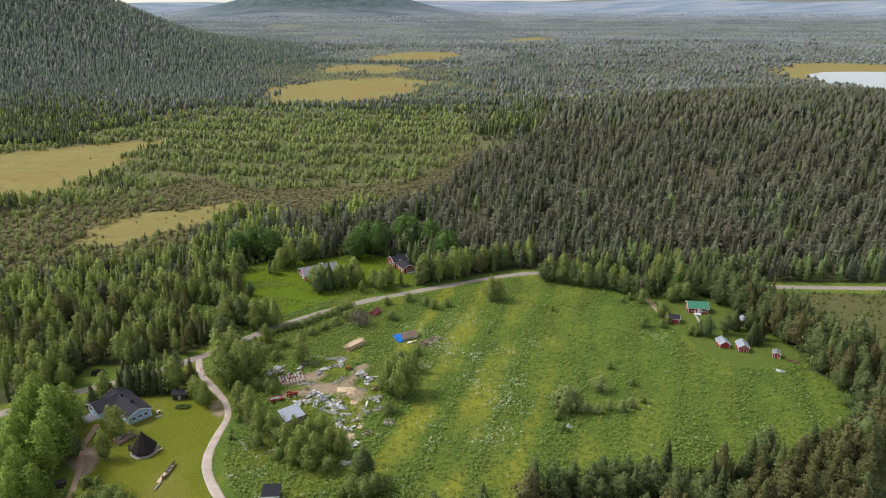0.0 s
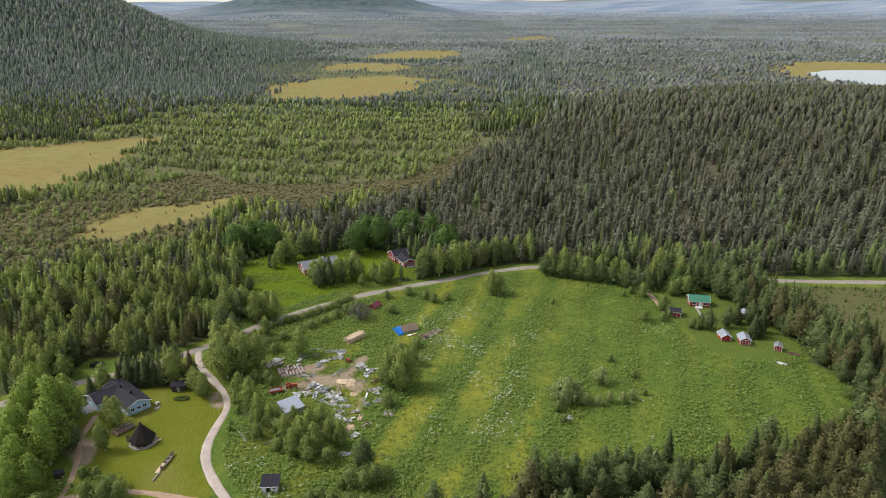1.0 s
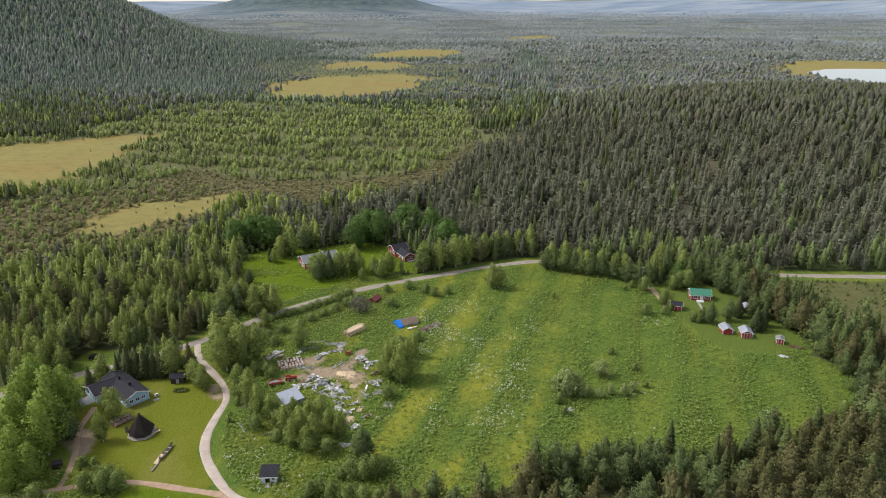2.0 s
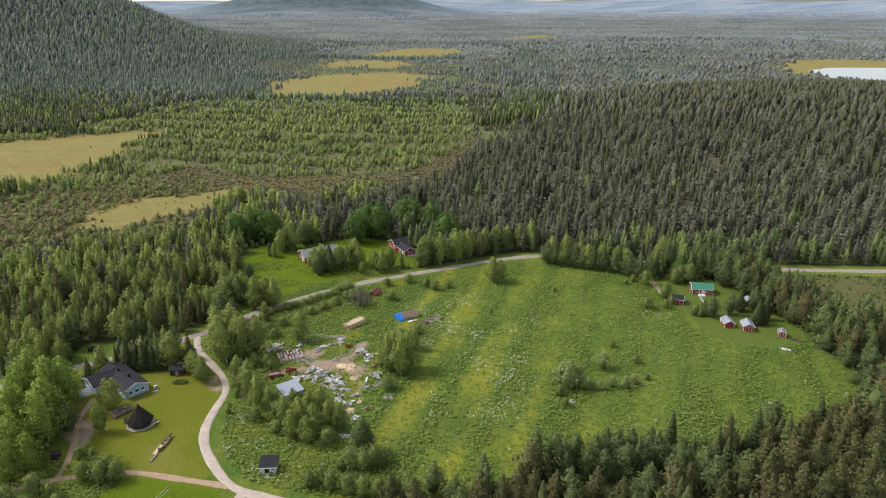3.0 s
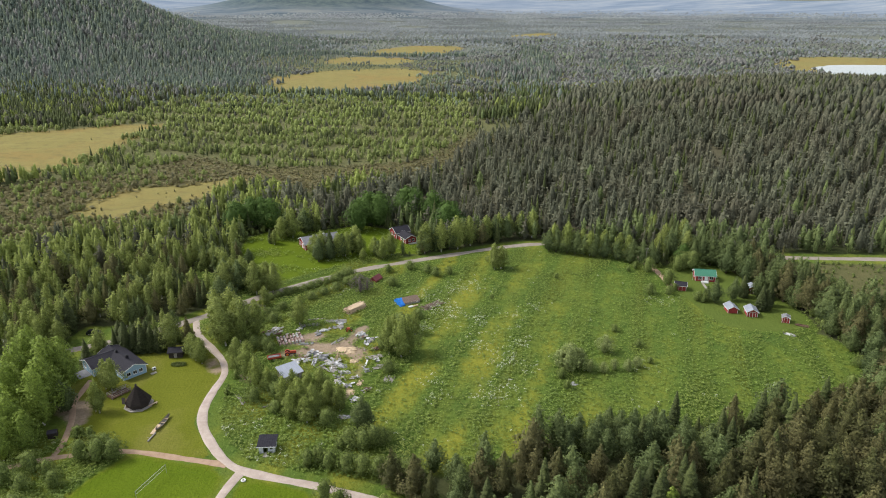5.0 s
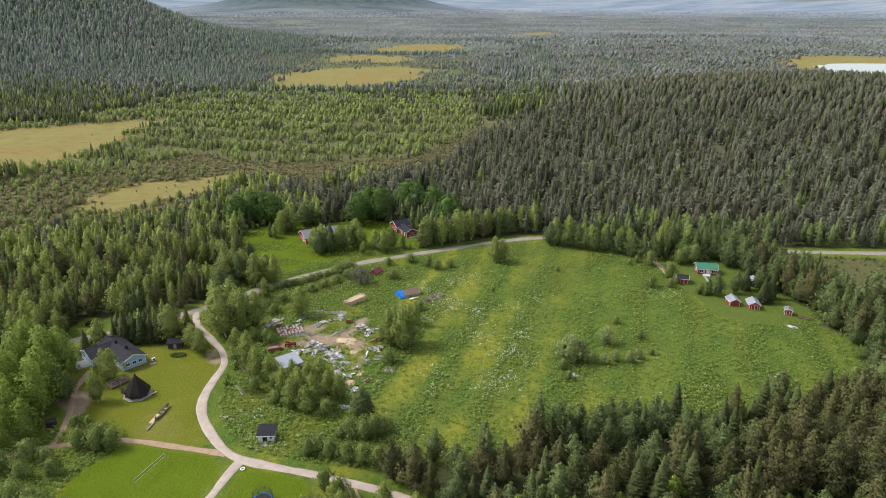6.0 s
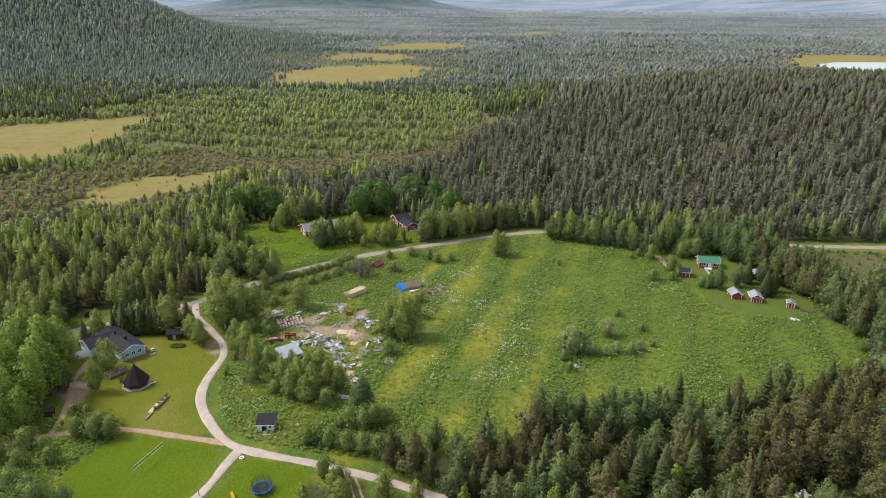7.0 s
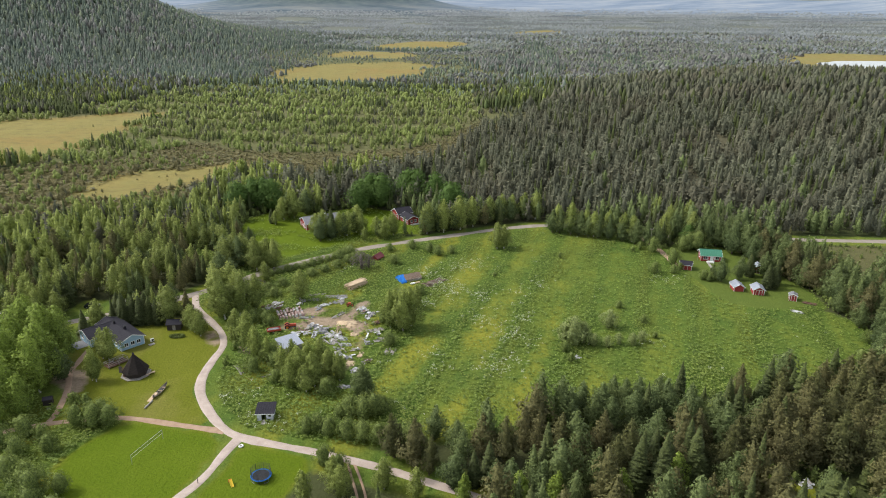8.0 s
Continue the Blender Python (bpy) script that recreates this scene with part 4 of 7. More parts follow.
def thing(name, label, category, m, group=""):
    ob = new(name)
    ob.empty_display_size = 0.3
    ob.matrix_world = m
    return tagged(ob, label, category, group)


def at(x, y, turn=0.0, z=None):
    return pose(x, y, land_at(x, y) if z is None else z, 0, 0, turn)


def box(bm, x0, x1, y0, y1, z0, z1, m=None):
    vs = [bm.verts.new((x, y, z)) for z in (z0, z1) for y in (y0, y1) for x in (x0, x1)]
    for f in ((0, 2, 3, 1), (4, 5, 7, 6), (0, 1, 5, 4), (2, 6, 7, 3), (0, 4, 6, 2), (1, 3, 7, 5)):
        bm.faces.new([vs[i] for i in f])
    if m is not None:
        bmesh.ops.transform(bm, matrix=m, verts=vs)
    return vs


def boxes(*args):
    bm = bmesh.new()
    for a in args:
        box(bm, *a)
    return bm


def beam(bm, a, b, w, h=None):
    """A square bar from a to b."""
    a, b = Vector(a), Vector(b)
    d = b - a
    m = Matrix.Translation(a) @ d.to_track_quat("X", "Z").to_matrix().to_4x4()
    return box(bm, 0, d.length, -w / 2, w / 2, -(h or w) / 2, (h or w) / 2, m)


def tube(bm, a, b, r0, r1=None, sides=8):
    a, b = Vector(a), Vector(b)
    d = b - a
    m = Matrix.Translation((a + b) / 2) @ d.to_track_quat("Z", "Y").to_matrix().to_4x4()
    return bmesh.ops.create_cone(bm, cap_ends=True, segments=sides, radius1=r0, radius2=r0 if r1 is None else r1, depth=d.length, matrix=m)


def prism(bm, pts, y0, y1):
    """A polygon in x, z drawn out along y."""
    a = [bm.verts.new((x, y0, z)) for x, z in pts]
    b = [bm.verts.new((x, y1, z)) for x, z in pts]
    bm.faces.new(a)
    bm.faces.new(b[::-1])
    for i in range(len(pts)):
        j = (i + 1) % len(pts)
        bm.faces.new((a[j], a[i], b[i], b[j]))


def rough_sheet(seed, w, d, height, n=9):
    """A crumpled sheet or heap, closed underneath."""
    r = rng(seed)
    bm = bmesh.new()
    ph = r.rand(6) * 6
    g = []
    for j in range(n):
        row = []
        for i in range(n):
            u, v = i / (n - 1) * 2 - 1, j / (n - 1) * 2 - 1
            e = max(0.0, 1 - max(abs(u), abs(v)) ** 3)
            z = height * e * (0.55 + 0.25 * math.sin(u * 4 + ph[0]) * math.cos(v * 3 + ph[1]) + 0.35 * r.rand())
            row.append(bm.verts.new((u * w / 2 * (0.85 + 0.3 * r.rand()), v * d / 2 * (0.85 + 0.3 * r.rand()), z + 0.03 if e > 0 else -0.05)))
        g.append(row)
    for a, b in zip(g, g[1:]):
        for k in range(n - 1):
            bm.faces.new((a[k], a[k + 1], b[k + 1], b[k]))
    return bm


M_RED = surface("falu red boards", (0.22, 0.030, 0.028), (0.34, 0.050, 0.045), 1.2, 0.85, stretch=(6, 6, 0.4))
M_BLUE = surface("light blue boards", (0.22, 0.34, 0.46), (0.32, 0.45, 0.57), 1.0, 0.7, stretch=(0.4, 0.4, 7))
M_WHITE = surface("white painted boards", (0.62, 0.62, 0.60), (0.80, 0.80, 0.78), 2.0, 0.6)
M_PALEWALL = surface("pale grey boards", (0.50, 0.52, 0.54), (0.68, 0.70, 0.72), 1.5, 0.7, stretch=(5, 5, 0.4))
M_DARKWOOD = surface("tarred dark wood", (0.022, 0.018, 0.016), (0.060, 0.046, 0.040), 1.5, 0.75, stretch=(1, 1, 5))
M_BROWNWOOD = surface("brown stained wood", (0.085, 0.045, 0.030), (0.17, 0.10, 0.07), 1.5, 0.8)
M_GREYWOOD = surface("weathered grey wood", (0.20, 0.18, 0.16), (0.42, 0.39, 0.35), 1.5, 0.9, stretch=(1, 6, 1))
M_TANWOOD = surface("fresh sawn timber", (0.42, 0.30, 0.19), (0.62, 0.48, 0.33), 1.5, 0.85, stretch=(1, 6, 1))
M_BLACKROOF = surface("dark felt roof", (0.014, 0.013, 0.018), (0.036, 0.034, 0.042), 1.0, 0.85, 0.0, 0.2, stretch=(1, 5, 1))
M_SLAB = surface("grey paving slabs", (0.15, 0.15, 0.16), (0.25, 0.25, 0.26), 1.5, 0.9)
M_GREYROOF = surface("grey felt roof", (0.13, 0.13, 0.14), (0.22, 0.22, 0.235), 1.0, 0.8)
M_WHITEROOF = surface("pale sheet metal roof", (0.30, 0.32, 0.36), (0.46, 0.48, 0.53), 0.8, 0.4, 0.5, stretch=(8, 0.5, 1))
M_GREENROOF = surface("green sheet metal roof", (0.035, 0.145, 0.090), (0.065, 0.21, 0.135), 1.0, 0.5, stretch=(8, 0.5, 1))
M_MAROON = surface("maroon sheet roof", (0.13, 0.030, 0.035), (0.21, 0.060, 0.060), 1.0, 0.6, stretch=(8, 0.5, 1))
M_RUINROOF = surface("decayed brown roof", (0.10, 0.065, 0.045), (0.27, 0.20, 0.155), 1.4, 0.95, stretch=(4, 1, 1))
M_CONCRETE = surface("concrete", (0.30, 0.29, 0.28), (0.46, 0.45, 0.43), 1.5, 0.9)
M_BLUETARP = surface("blue tarpaulin", (0.010, 0.12, 0.46), (0.03, 0.22, 0.66), 1.5, 0.45)
M_GREYTARP = surface("grey tarpaulin", (0.07, 0.066, 0.064), (0.34, 0.34, 0.35), 1.2, 0.6)
M_WHITETARP = surface("white plastic sheet", (0.22, 0.21, 0.20), (0.72, 0.72, 0.73), 1.6, 0.6)
M_STEEL = surface("dull galvanised steel", (0.17, 0.165, 0.165), (0.42, 0.42, 0.42), 1.0, 0.6, 0.3)
M_TRACTORRED = surface("faded red paint", (0.33, 0.045, 0.025), (0.48, 0.090, 0.050), 2.0, 0.5)
M_ORANGE = surface("orange paint", (0.46, 0.12, 0.02), (0.62, 0.20, 0.05), 2.0, 0.5)
M_YELLOW = surface("yellow plastic", (0.60, 0.42, 0.03), (0.75, 0.55, 0.06), 2.0, 0.45)
M_PADBLUE = surface("blue vinyl pad", (0.02, 0.16, 0.50), (0.04, 0.24, 0.66), 2.0, 0.5)
M_BLACK = surface("black rubber", (0.012, 0.012, 0.013), (0.035, 0.035, 0.038), 2.0, 0.7)
M_NET = surface("dark netting", (0.02, 0.025, 0.03), (0.05, 0.055, 0.06), 2.0, 0.8)
M_CARDARK = surface("dark car paint", (0.012, 0.014, 0.018), (0.024, 0.027, 0.033), 1.0, 0.25, 0.3, 0.5)
M_CARWHITE = surface("white car paint", (0.66, 0.67, 0.68), (0.78, 0.79, 0.80), 1.0, 0.3)
M_STONE = surface("pale stone", (0.30, 0.29, 0.27), (0.50, 0.48, 0.45), 1.5, 0.9)
M_LOGEND = surface("pinkish log ends", (0.30, 0.19, 0.16), (0.56, 0.44, 0.40), 3.0, 0.9)
M_SAND = surface("tipped sand", (0.40, 0.29, 0.18), (0.58, 0.45, 0.30), 0.8, 0.95)


def glass_material():
    m, nt, b = material("window glass", 0.06, 0.0, 0.5)
    b.inputs["Base Color"].default_value = (0.012, 0.015, 0.018, 1)
    return m


M_GLASS = glass_material()


# ------------------------------------------------------------ buildings
def wall_with_holes(length, height, holes, thick, gable=0.0):
    """A wall in x, z from 0 to length, with openings that go through it, and a gable on top."""
    bm = bmesh.new()
    xs = sorted({0, length, *[h[0] for h in holes], *[h[0] + h[2] for h in holes]})
    zs = sorted({0, height, *[h[1] for h in holes], *[h[1] + h[3] for h in holes]})
    for xa, xb in zip(xs, xs[1:]):
        for za, zb in zip(zs, zs[1:]):
            cx, cz = (xa + xb) / 2, (za + zb) / 2
            if not any(h[0] < cx < h[0] + h[2] and h[1] < cz < h[1] + h[3] for h in holes):
                box(bm, xa, xb, 0, thick, za, zb)
    if gable > 0:
        prism(bm, [(0, height), (length, height), (length / 2, height + gable)], 0, thick)
    bmesh.ops.remove_doubles(bm, verts=bm.verts, dist=0.002)
    return bm


def framed_window(parent, side, x, z, w, h, trim):
    """A window that fills its opening: frame, pane and sill, in the wall's own space."""
    t = 0.09
    win = part("window", boxes((x - t, x, -0.04, 0.12, z - t, z + h + t), (x + w, x + w + t, -0.04, 0.12, z - t, z + h + t),
                               (x, x + w, -0.04, 0.12, z + h, z + h + t), (x, x + w, -0.04, 0.12, z - t, z),
                               (x + w / 2 - 0.03, x + w / 2 + 0.03, -0.02, 0.08, z, z + h)), trim, parent)
    win.matrix_parent_inverse = side
    part("pane", boxes((x, x + w, 0.04, 0.06, z, z + h)), M_GLASS, win, "dark window glass").matrix_parent_inverse = Matrix()
    part("sill", boxes((x - t, x + w + t, -0.12, -0.043, z - t - 0.05, z - t)), trim, win)
    return win


def panel_door(parent, side, x, w, h, mat, trim):
    t = 0.10
    d = part("door", boxes((x, x + w, 0.05, 0.10, 0.04, h), (x + 0.08, x + w - 0.08, 0.03, 0.048, 0.15, h * 0.48), (x + 0.08, x + w - 0.08, 0.03, 0.048, h * 0.55, h - 0.12)), mat, parent)
    d.matrix_parent_inverse = side
    part("door_frame", boxes((x - t, x, -0.04, 0.12, 0, h + t), (x + w, x + w + t, -0.04, 0.12, 0, h + t), (x, x + w, -0.04, 0.12, h, h + t)), trim, d)
    part("handle", boxes((x + w - 0.16, x + w - 0.06, -0.02, 0.028, 1.0, 1.05)), M_STEEL, d)
    return d


def ribbed(x0, x1, ridge, eave, under, over, pitch):
    """A roof slope from ridge to eave (y, z), from x0 to x1, in one piece, with raised ribs if pitch is given."""
    bm = bmesh.new()
    line = [(x0, over)]
    if pitch:
        n = int((x1 - x0) / pitch)
        for k in range(1, n):
            c = x0 + (x1 - x0) * k / n
            line += [(c - 0.05, over), (c - 0.03, over + 0.04), (c + 0.03, over + 0.04), (c + 0.05, over)]
    line.append((x1, over))
    line = line + [(x1, under), (x0, under)]
    va = [bm.verts.new((x, ridge[0], ridge[1] + h)) for x, h in line]
    vb = [bm.verts.new((x, eave[0], eave[1] + h)) for x, h in line]
    for i in range(len(line)):
        bm.faces.new((va[i - 1], va[i], vb[i], vb[i - 1]))
    bm.faces.new(va)
    bm.faces.new(vb[::-1])
    return bm


def gable_block(house, ox, oy, turn, length, width, wall_h, rise, wall_mat, roof_mat, trim, over=0.45, ends=(0.0, 0.0), openings=(), thick=0.16, seams=0, ribs_mat=None):
    """One gabled volume of a house, its long axis on x, with its middle at ox, oy in the house's space.
    openings: (side, kind, x, z, w, h, material) with side front (-y), back (+y), left (-x), right (+x)."""
    local = pose(ox, oy, 0, 0, 0, turn)
    sides = {"front": (pose(-length / 2, -width / 2, 0), length, 0.0), "back": (pose(length / 2, width / 2, 0, 0, 0, 180), length, 0.0),
             "left": (pose(-length / 2, width / 2 - thick, 0, 0, 0, -90), width - 2 * thick, rise), "right": (pose(length / 2, -width / 2 + thick, 0, 0, 0, 90), width - 2 * thick, rise)}
    for side, (m, span, gable) in sides.items():
        mine = [o for o in openings if o[0] == side]
        wall = part("wall", wall_with_holes(span, wall_h, [(o[2], o[3], o[4], o[5]) for o in mine], thick, gable), wall_mat, house)
        wall.matrix_parent_inverse = local @ m
        for _, kind, x, z, w, h, mat in mine:
            if kind == "window":
                framed_window(house, local @ m, x, z, w, h, trim)
            else:
                panel_door(house, local @ m, x, w, h, mat, trim)
    for sx in (-1, 1):
        for sy in (-1, 1):
            cb = part("corner_board", boxes((sx * length / 2 - 0.07, sx * length / 2 + 0.07, sy * width / 2 - 0.07, sy * width / 2 + 0.07, 0.05, wall_h - 0.02)), trim, house)
            cb.matrix_parent_inverse = local
    part("plinth", boxes((-length / 2 + 0.06, length / 2 - 0.06, -width / 2 + 0.06, width / 2 - 0.06, -0.3, 0.02)), M_CONCRETE, house).matrix_parent_inverse = local
    half, slope = width / 2 + over, rise / (width / 2)
    x0, x1 = -length / 2 - over - ends[0], length / 2 + over + ends[1]
    roof = None
    for sy in (-1, 1):
        drop = wall_h - over * slope
        bm = ribbed(x0, x1, (0, wall_h + rise), (sy * half, drop), 0.02, 0.16, 0.6 if seams else 0)
        bmesh.ops.recalc_face_normals(bm, faces=bm.faces)
        slab = part("roof", bm, roof_mat, house)
        slab.matrix_parent_inverse = local
        roof = roof or slab
        eave = boxes((x0, x1, sy * half - 0.02 if sy > 0 else -half - 0.025, half + 0.025 if sy > 0 else -half + 0.02, wall_h - over * slope - 0.06, wall_h - over * slope + 0.10))
        part("fascia", eave, trim, slab)
    for xe in (x0, x1):
        bm = bmesh.new()
        for sy in (-1, 1):
            beam(bm, (xe, 0, wall_h + rise + 0.06), (xe, sy * half, wall_h - over * slope + 0.06), 0.05, 0.2)
        part("barge_board", bm, trim, roof)
    bm = boxes((x0, x1, -0.12, 0.12, wall_h + rise + 0.165, wall_h + rise + 0.20))
    part("ridge_cap", bm, roof_mat, roof)
    return roof


def chimney(roof, x, y, z0, z1, w=0.6, mat=None):
    c = part("chimney", boxes((x - w / 2, x + w / 2, y - w / 2, y + w / 2, z0, z1)), mat or M_BLACKROOF, roof)
    part("chimney_cap", boxes((x - w / 2 - 0.08, x + w / 2 + 0.08, y - w / 2 - 0.08, y + w / 2 + 0.08, z1, z1 + 0.1), (x - w / 3, x + w / 3, y - w / 3, y + w / 3, z1 + 0.1, z1 + 0.3)), M_BLACK, c)


def blue_house():
    h = thing("house", "light blue wooden bungalow with a black felt roof and white trim", "house", at(-94.5, 175.4, 138.0))
    W = "window"
    roof = gable_block(h, 0, 0, 0, 16.2, 6.6, 2.7, 1.35, M_BLUE, M_BLACKROOF, M_WHITE, 0.5,
                openings=[("left", W, 0.9, 1.0, 1.0, 0.9, None), ("left", W, 2.7, 1.0, 1.0, 0.9, None), ("left", W, 4.4, 1.0, 1.0, 0.9, None),
                          ("back", W, 9.5, 1.0, 1.3, 1.0, None), ("back", W, 12.6, 1.0, 1.3, 1.0, None), ("back", "door", 7.6, 0.0, 0.95, 2.05, M_WHITE),
                          ("front", W, 2.5, 1.0, 1.4, 1.1, None), ("front", W, 7.0, 1.0, 1.4, 1.1, None), ("front", "door", 11.0, 0.0, 0.95, 2.05, M_WHITE)])
    gable_block(h, 4.2, 5.5, 90, 5.0, 7.4, 2.7, 1.35, M_BLUE, M_BLACKROOF, M_WHITE, 0.5, ends=(3.0, 0.0),
                openings=[("right", W, 1.0, 1.0, 1.3, 1.1, None), ("right", "door", 4.6, 0.0, 1.0, 2.05, M_BLUE), ("front", W, 2.0, 1.0, 1.3, 1.1, None)])
    chimney(roof, -3.6, -0.2, 3.7, 5.0, 0.7)
    chimney(roof, 2.2, 0.3, 3.7, 4.8, 0.5)
    ter = thing("terrace", "pale stone slab terrace beside the blue house", "terrace", at(-104.2, 171.2, 138.0))
    for i in range(4):
        for j in range(3):
            part("slab", boxes((-2.4 + i * 1.2, -1.22 + i * 1.2, -1.8 + j * 1.2, -0.62 + j * 1.2, -0.1, 0.07)), M_SLAB, ter)


blue_house()


def simple_house(label, x, y, turn, length, width, wall_h, rise, wall_mat, roof_mat, trim, openings, over=0.35, category="shed", seams=0, stack=None, name="shed", group=""):
    h = thing(name, label, category, at(x, y, turn), group)
    roof = gable_block(h, 0, 0, 0, length, width, wall_h, rise, wall_mat, roof_mat, trim, over, openings=openings, seams=seams)
    if stack:
        chimney(roof, *stack)
    return h


W, D = "window", "door"
# the long red house behind the road
simple_house("long red wooden house with a grey roof among trees", -55.5, 282.0, 28.0, 15.5, 8.6, 2.8, 1.9, M_RED, M_GREYROOF, M_WHITE,
             [("front", W, 2.0, 0.9, 1.2, 1.2, None), ("front", W, 5.2, 0.9, 1.2, 1.2, None), ("front", D, 8.0, 0, 1.0, 2.05, M_WHITE), ("front", W, 11.5, 0.9, 1.2, 1.2, None),
              ("left", W, 1.6, 0.9, 1.1, 1.2, None), ("left", D, 4.2, 0, 1.0, 2.05, M_WHITE), ("left", W, 6.2, 0.9, 1.1, 1.2, None)], 0.5, "house", 0, (2.0, 0.0, 4.2, 5.6, 0.7, M_WHITE), "house")


def stepped_red_house():
    h = thing("house", "red wooden house with a dark two-level roof", "house", at(-19.5, 291.5, -60.0))
    gable_block(h, 4.3, 0, 0, 7.6, 5.2, 2.4, 1.2, M_RED, M_BLACKROOF, M_WHITE, 0.45,
                openings=[("right", W, 1.2, 0.9, 1.0, 1.0, None), ("right", W, 3.0, 0.9, 1.0, 1.0, None), ("front", W, 2.5, 0.9, 1.1, 1.0, None), ("front", D, 5.0, 0, 0.95, 2.05, M_WHITE)])
    gable_block(h, -2.9, 0, 90, 6.8, 6.4, 3.0, 1.7, M_RED, M_BLACKROOF, M_WHITE, 0.45,
                openings=[("left", W, 1.4, 1.2, 1.1, 1.1, None), ("left", W, 3.8, 1.2, 1.1, 1.1, None), ("back", W, 2.6, 1.2, 1.1, 1.1, None)])
    st = thing("stone_terrace", "low pale stone terrace before the red house", "terrace", at(-14.2, 284.6, -60.0))
    part("slab", boxes((-1.3, 1.3, -2.6, 2.6, -0.1, 0.25)), M_STONE, st)


stepped_red_house()


def cottage():
    h = simple_house("red cottage with a green metal roof and white trim", 99.4, 243.6, -9.0, 7.2, 5.2, 2.4, 1.4, M_RED, M_GREENROOF, M_WHITE,
                     [("front", W, 1.0, 0.9, 1.2, 1.1, None), ("front", D, 3.4, 0, 1.0, 2.05, M_WHITE), ("front", W, 5.2, 0.9, 1.2, 1.1, None), ("left", W, 2.0, 0.9, 1.1, 1.1, None)],
                     0.45, "cottage", 1, None, "cottage")
    porch = part("porch", boxes((-1.6, 0.9, -4.5, -2.95, -0.05, 0.35)), M_WHITE, h, "white painted open porch")
    for px in (-1.5, 0.75):
        part("post", boxes((px, px + 0.12, -4.4, -4.28, 0.35, 2.3)), M_WHITE, porch)
    part("railing", boxes((-1.5, -0.6, -4.4, -4.34, 0.95, 1.05), (-1.5, -0.6, -4.4, -4.34, 0.55, 0.62), (0.2, 0.87, -4.4, -4.34, 0.95, 1.05)), M_WHITE, porch)
    lad = part("ladder", boxes((-4.62, -4.56, -2.3, -2.24, 0, 3.4), (-4.62, -4.56, -1.8, -1.74, 0, 3.4),
                               *[(-4.61, -4.57, -2.24, -1.8, 0.3 + 0.33 * i, 0.35 + 0.33 * i) for i in range(9)]), M_GREYWOOD, h)
    walkway = thing("board_walk", "pale wooden boardwalk leading to the cottage", "walkway", at(97.3, 236.2, 86.0))
    for i in range(14):
        part("board", boxes((-4.2 + i * 0.6, -3.66 + i * 0.6, -0.45, 0.45, 0.0, 0.08)), M_GREYWOOD, walkway)


cottage()
simple_house("small red shed with a dark roof", 87.3, 234.0, -18.0, 3.9, 3.6, 2.0, 0.8, M_RED, M_BLACKROOF, M_WHITE, [("front", D, 1.4, 0, 1.1, 1.85, M_RED)], group="red sheds")
SHED_FRONT = [("left", D, 0.62, 0, 0.85, 1.75, M_RED), ("left", D, 1.6, 0, 0.85, 1.75, M_RED)]
simple_house("red boathouse shed with a pale metal roof", 98.5, 214.8, 88.0, 3.9, 3.2, 1.7, 0.9, M_RED, M_WHITEROOF, M_WHITE, [], 0.4, seams=1, group="red sheds")
simple_house("red garage shed with white-framed double doors and a pale roof", 104.2, 211.9, 80.0, 4.1, 3.3, 1.95, 0.9, M_RED, M_WHITEROOF, M_WHITE, SHED_FRONT, 0.4, seams=1, group="red sheds")
simple_house("tiny red outhouse with white corners and a grey roof", 113.5, 206.4, 68.0, 2.2, 2.2, 1.9, 0.5, M_RED, M_GREYROOF, M_WHITE, [("left", D, 0.45, 0, 0.8, 1.75, M_RED)], 0.25, group="red sheds")
simple_house("red woodshed with a pale roof half hidden by trees", 112.3, 231.0, 76.0, 3.6, 3.2, 2.1, 0.9, M_RED, M_WHITEROOF, M_WHITE, [("left", D, 0.9, 0, 1.0, 1.85, M_BROWNWOOD)], 0.35, seams=1, group="red sheds")
simple_house("small dark wooden store beside the footpath", -96.4, 141.2, 20.0, 1.9, 1.5, 1.5, 0.4, M_DARKWOOD, M_BLACKROOF, M_DARKWOOD, [], 0.15)
simple_house("dark weathered garden shed behind the lawn", -81.2, 182.2, 8.0, 3.8, 2.8, 2.0, 0.8, M_DARKWOOD, M_BLACKROOF, M_DARKWOOD, [("front", D, 1.4, 0, 0.9, 1.85, M_GREYWOOD)])
simple_house("half-sunken red hut with a rusty maroon roof by the road", -26.8, 241.4, 62.0, 3.9, 2.6, 1.0, 1.0, M_RED, M_MAROON, M_MAROON, [], 0.35, seams=1)


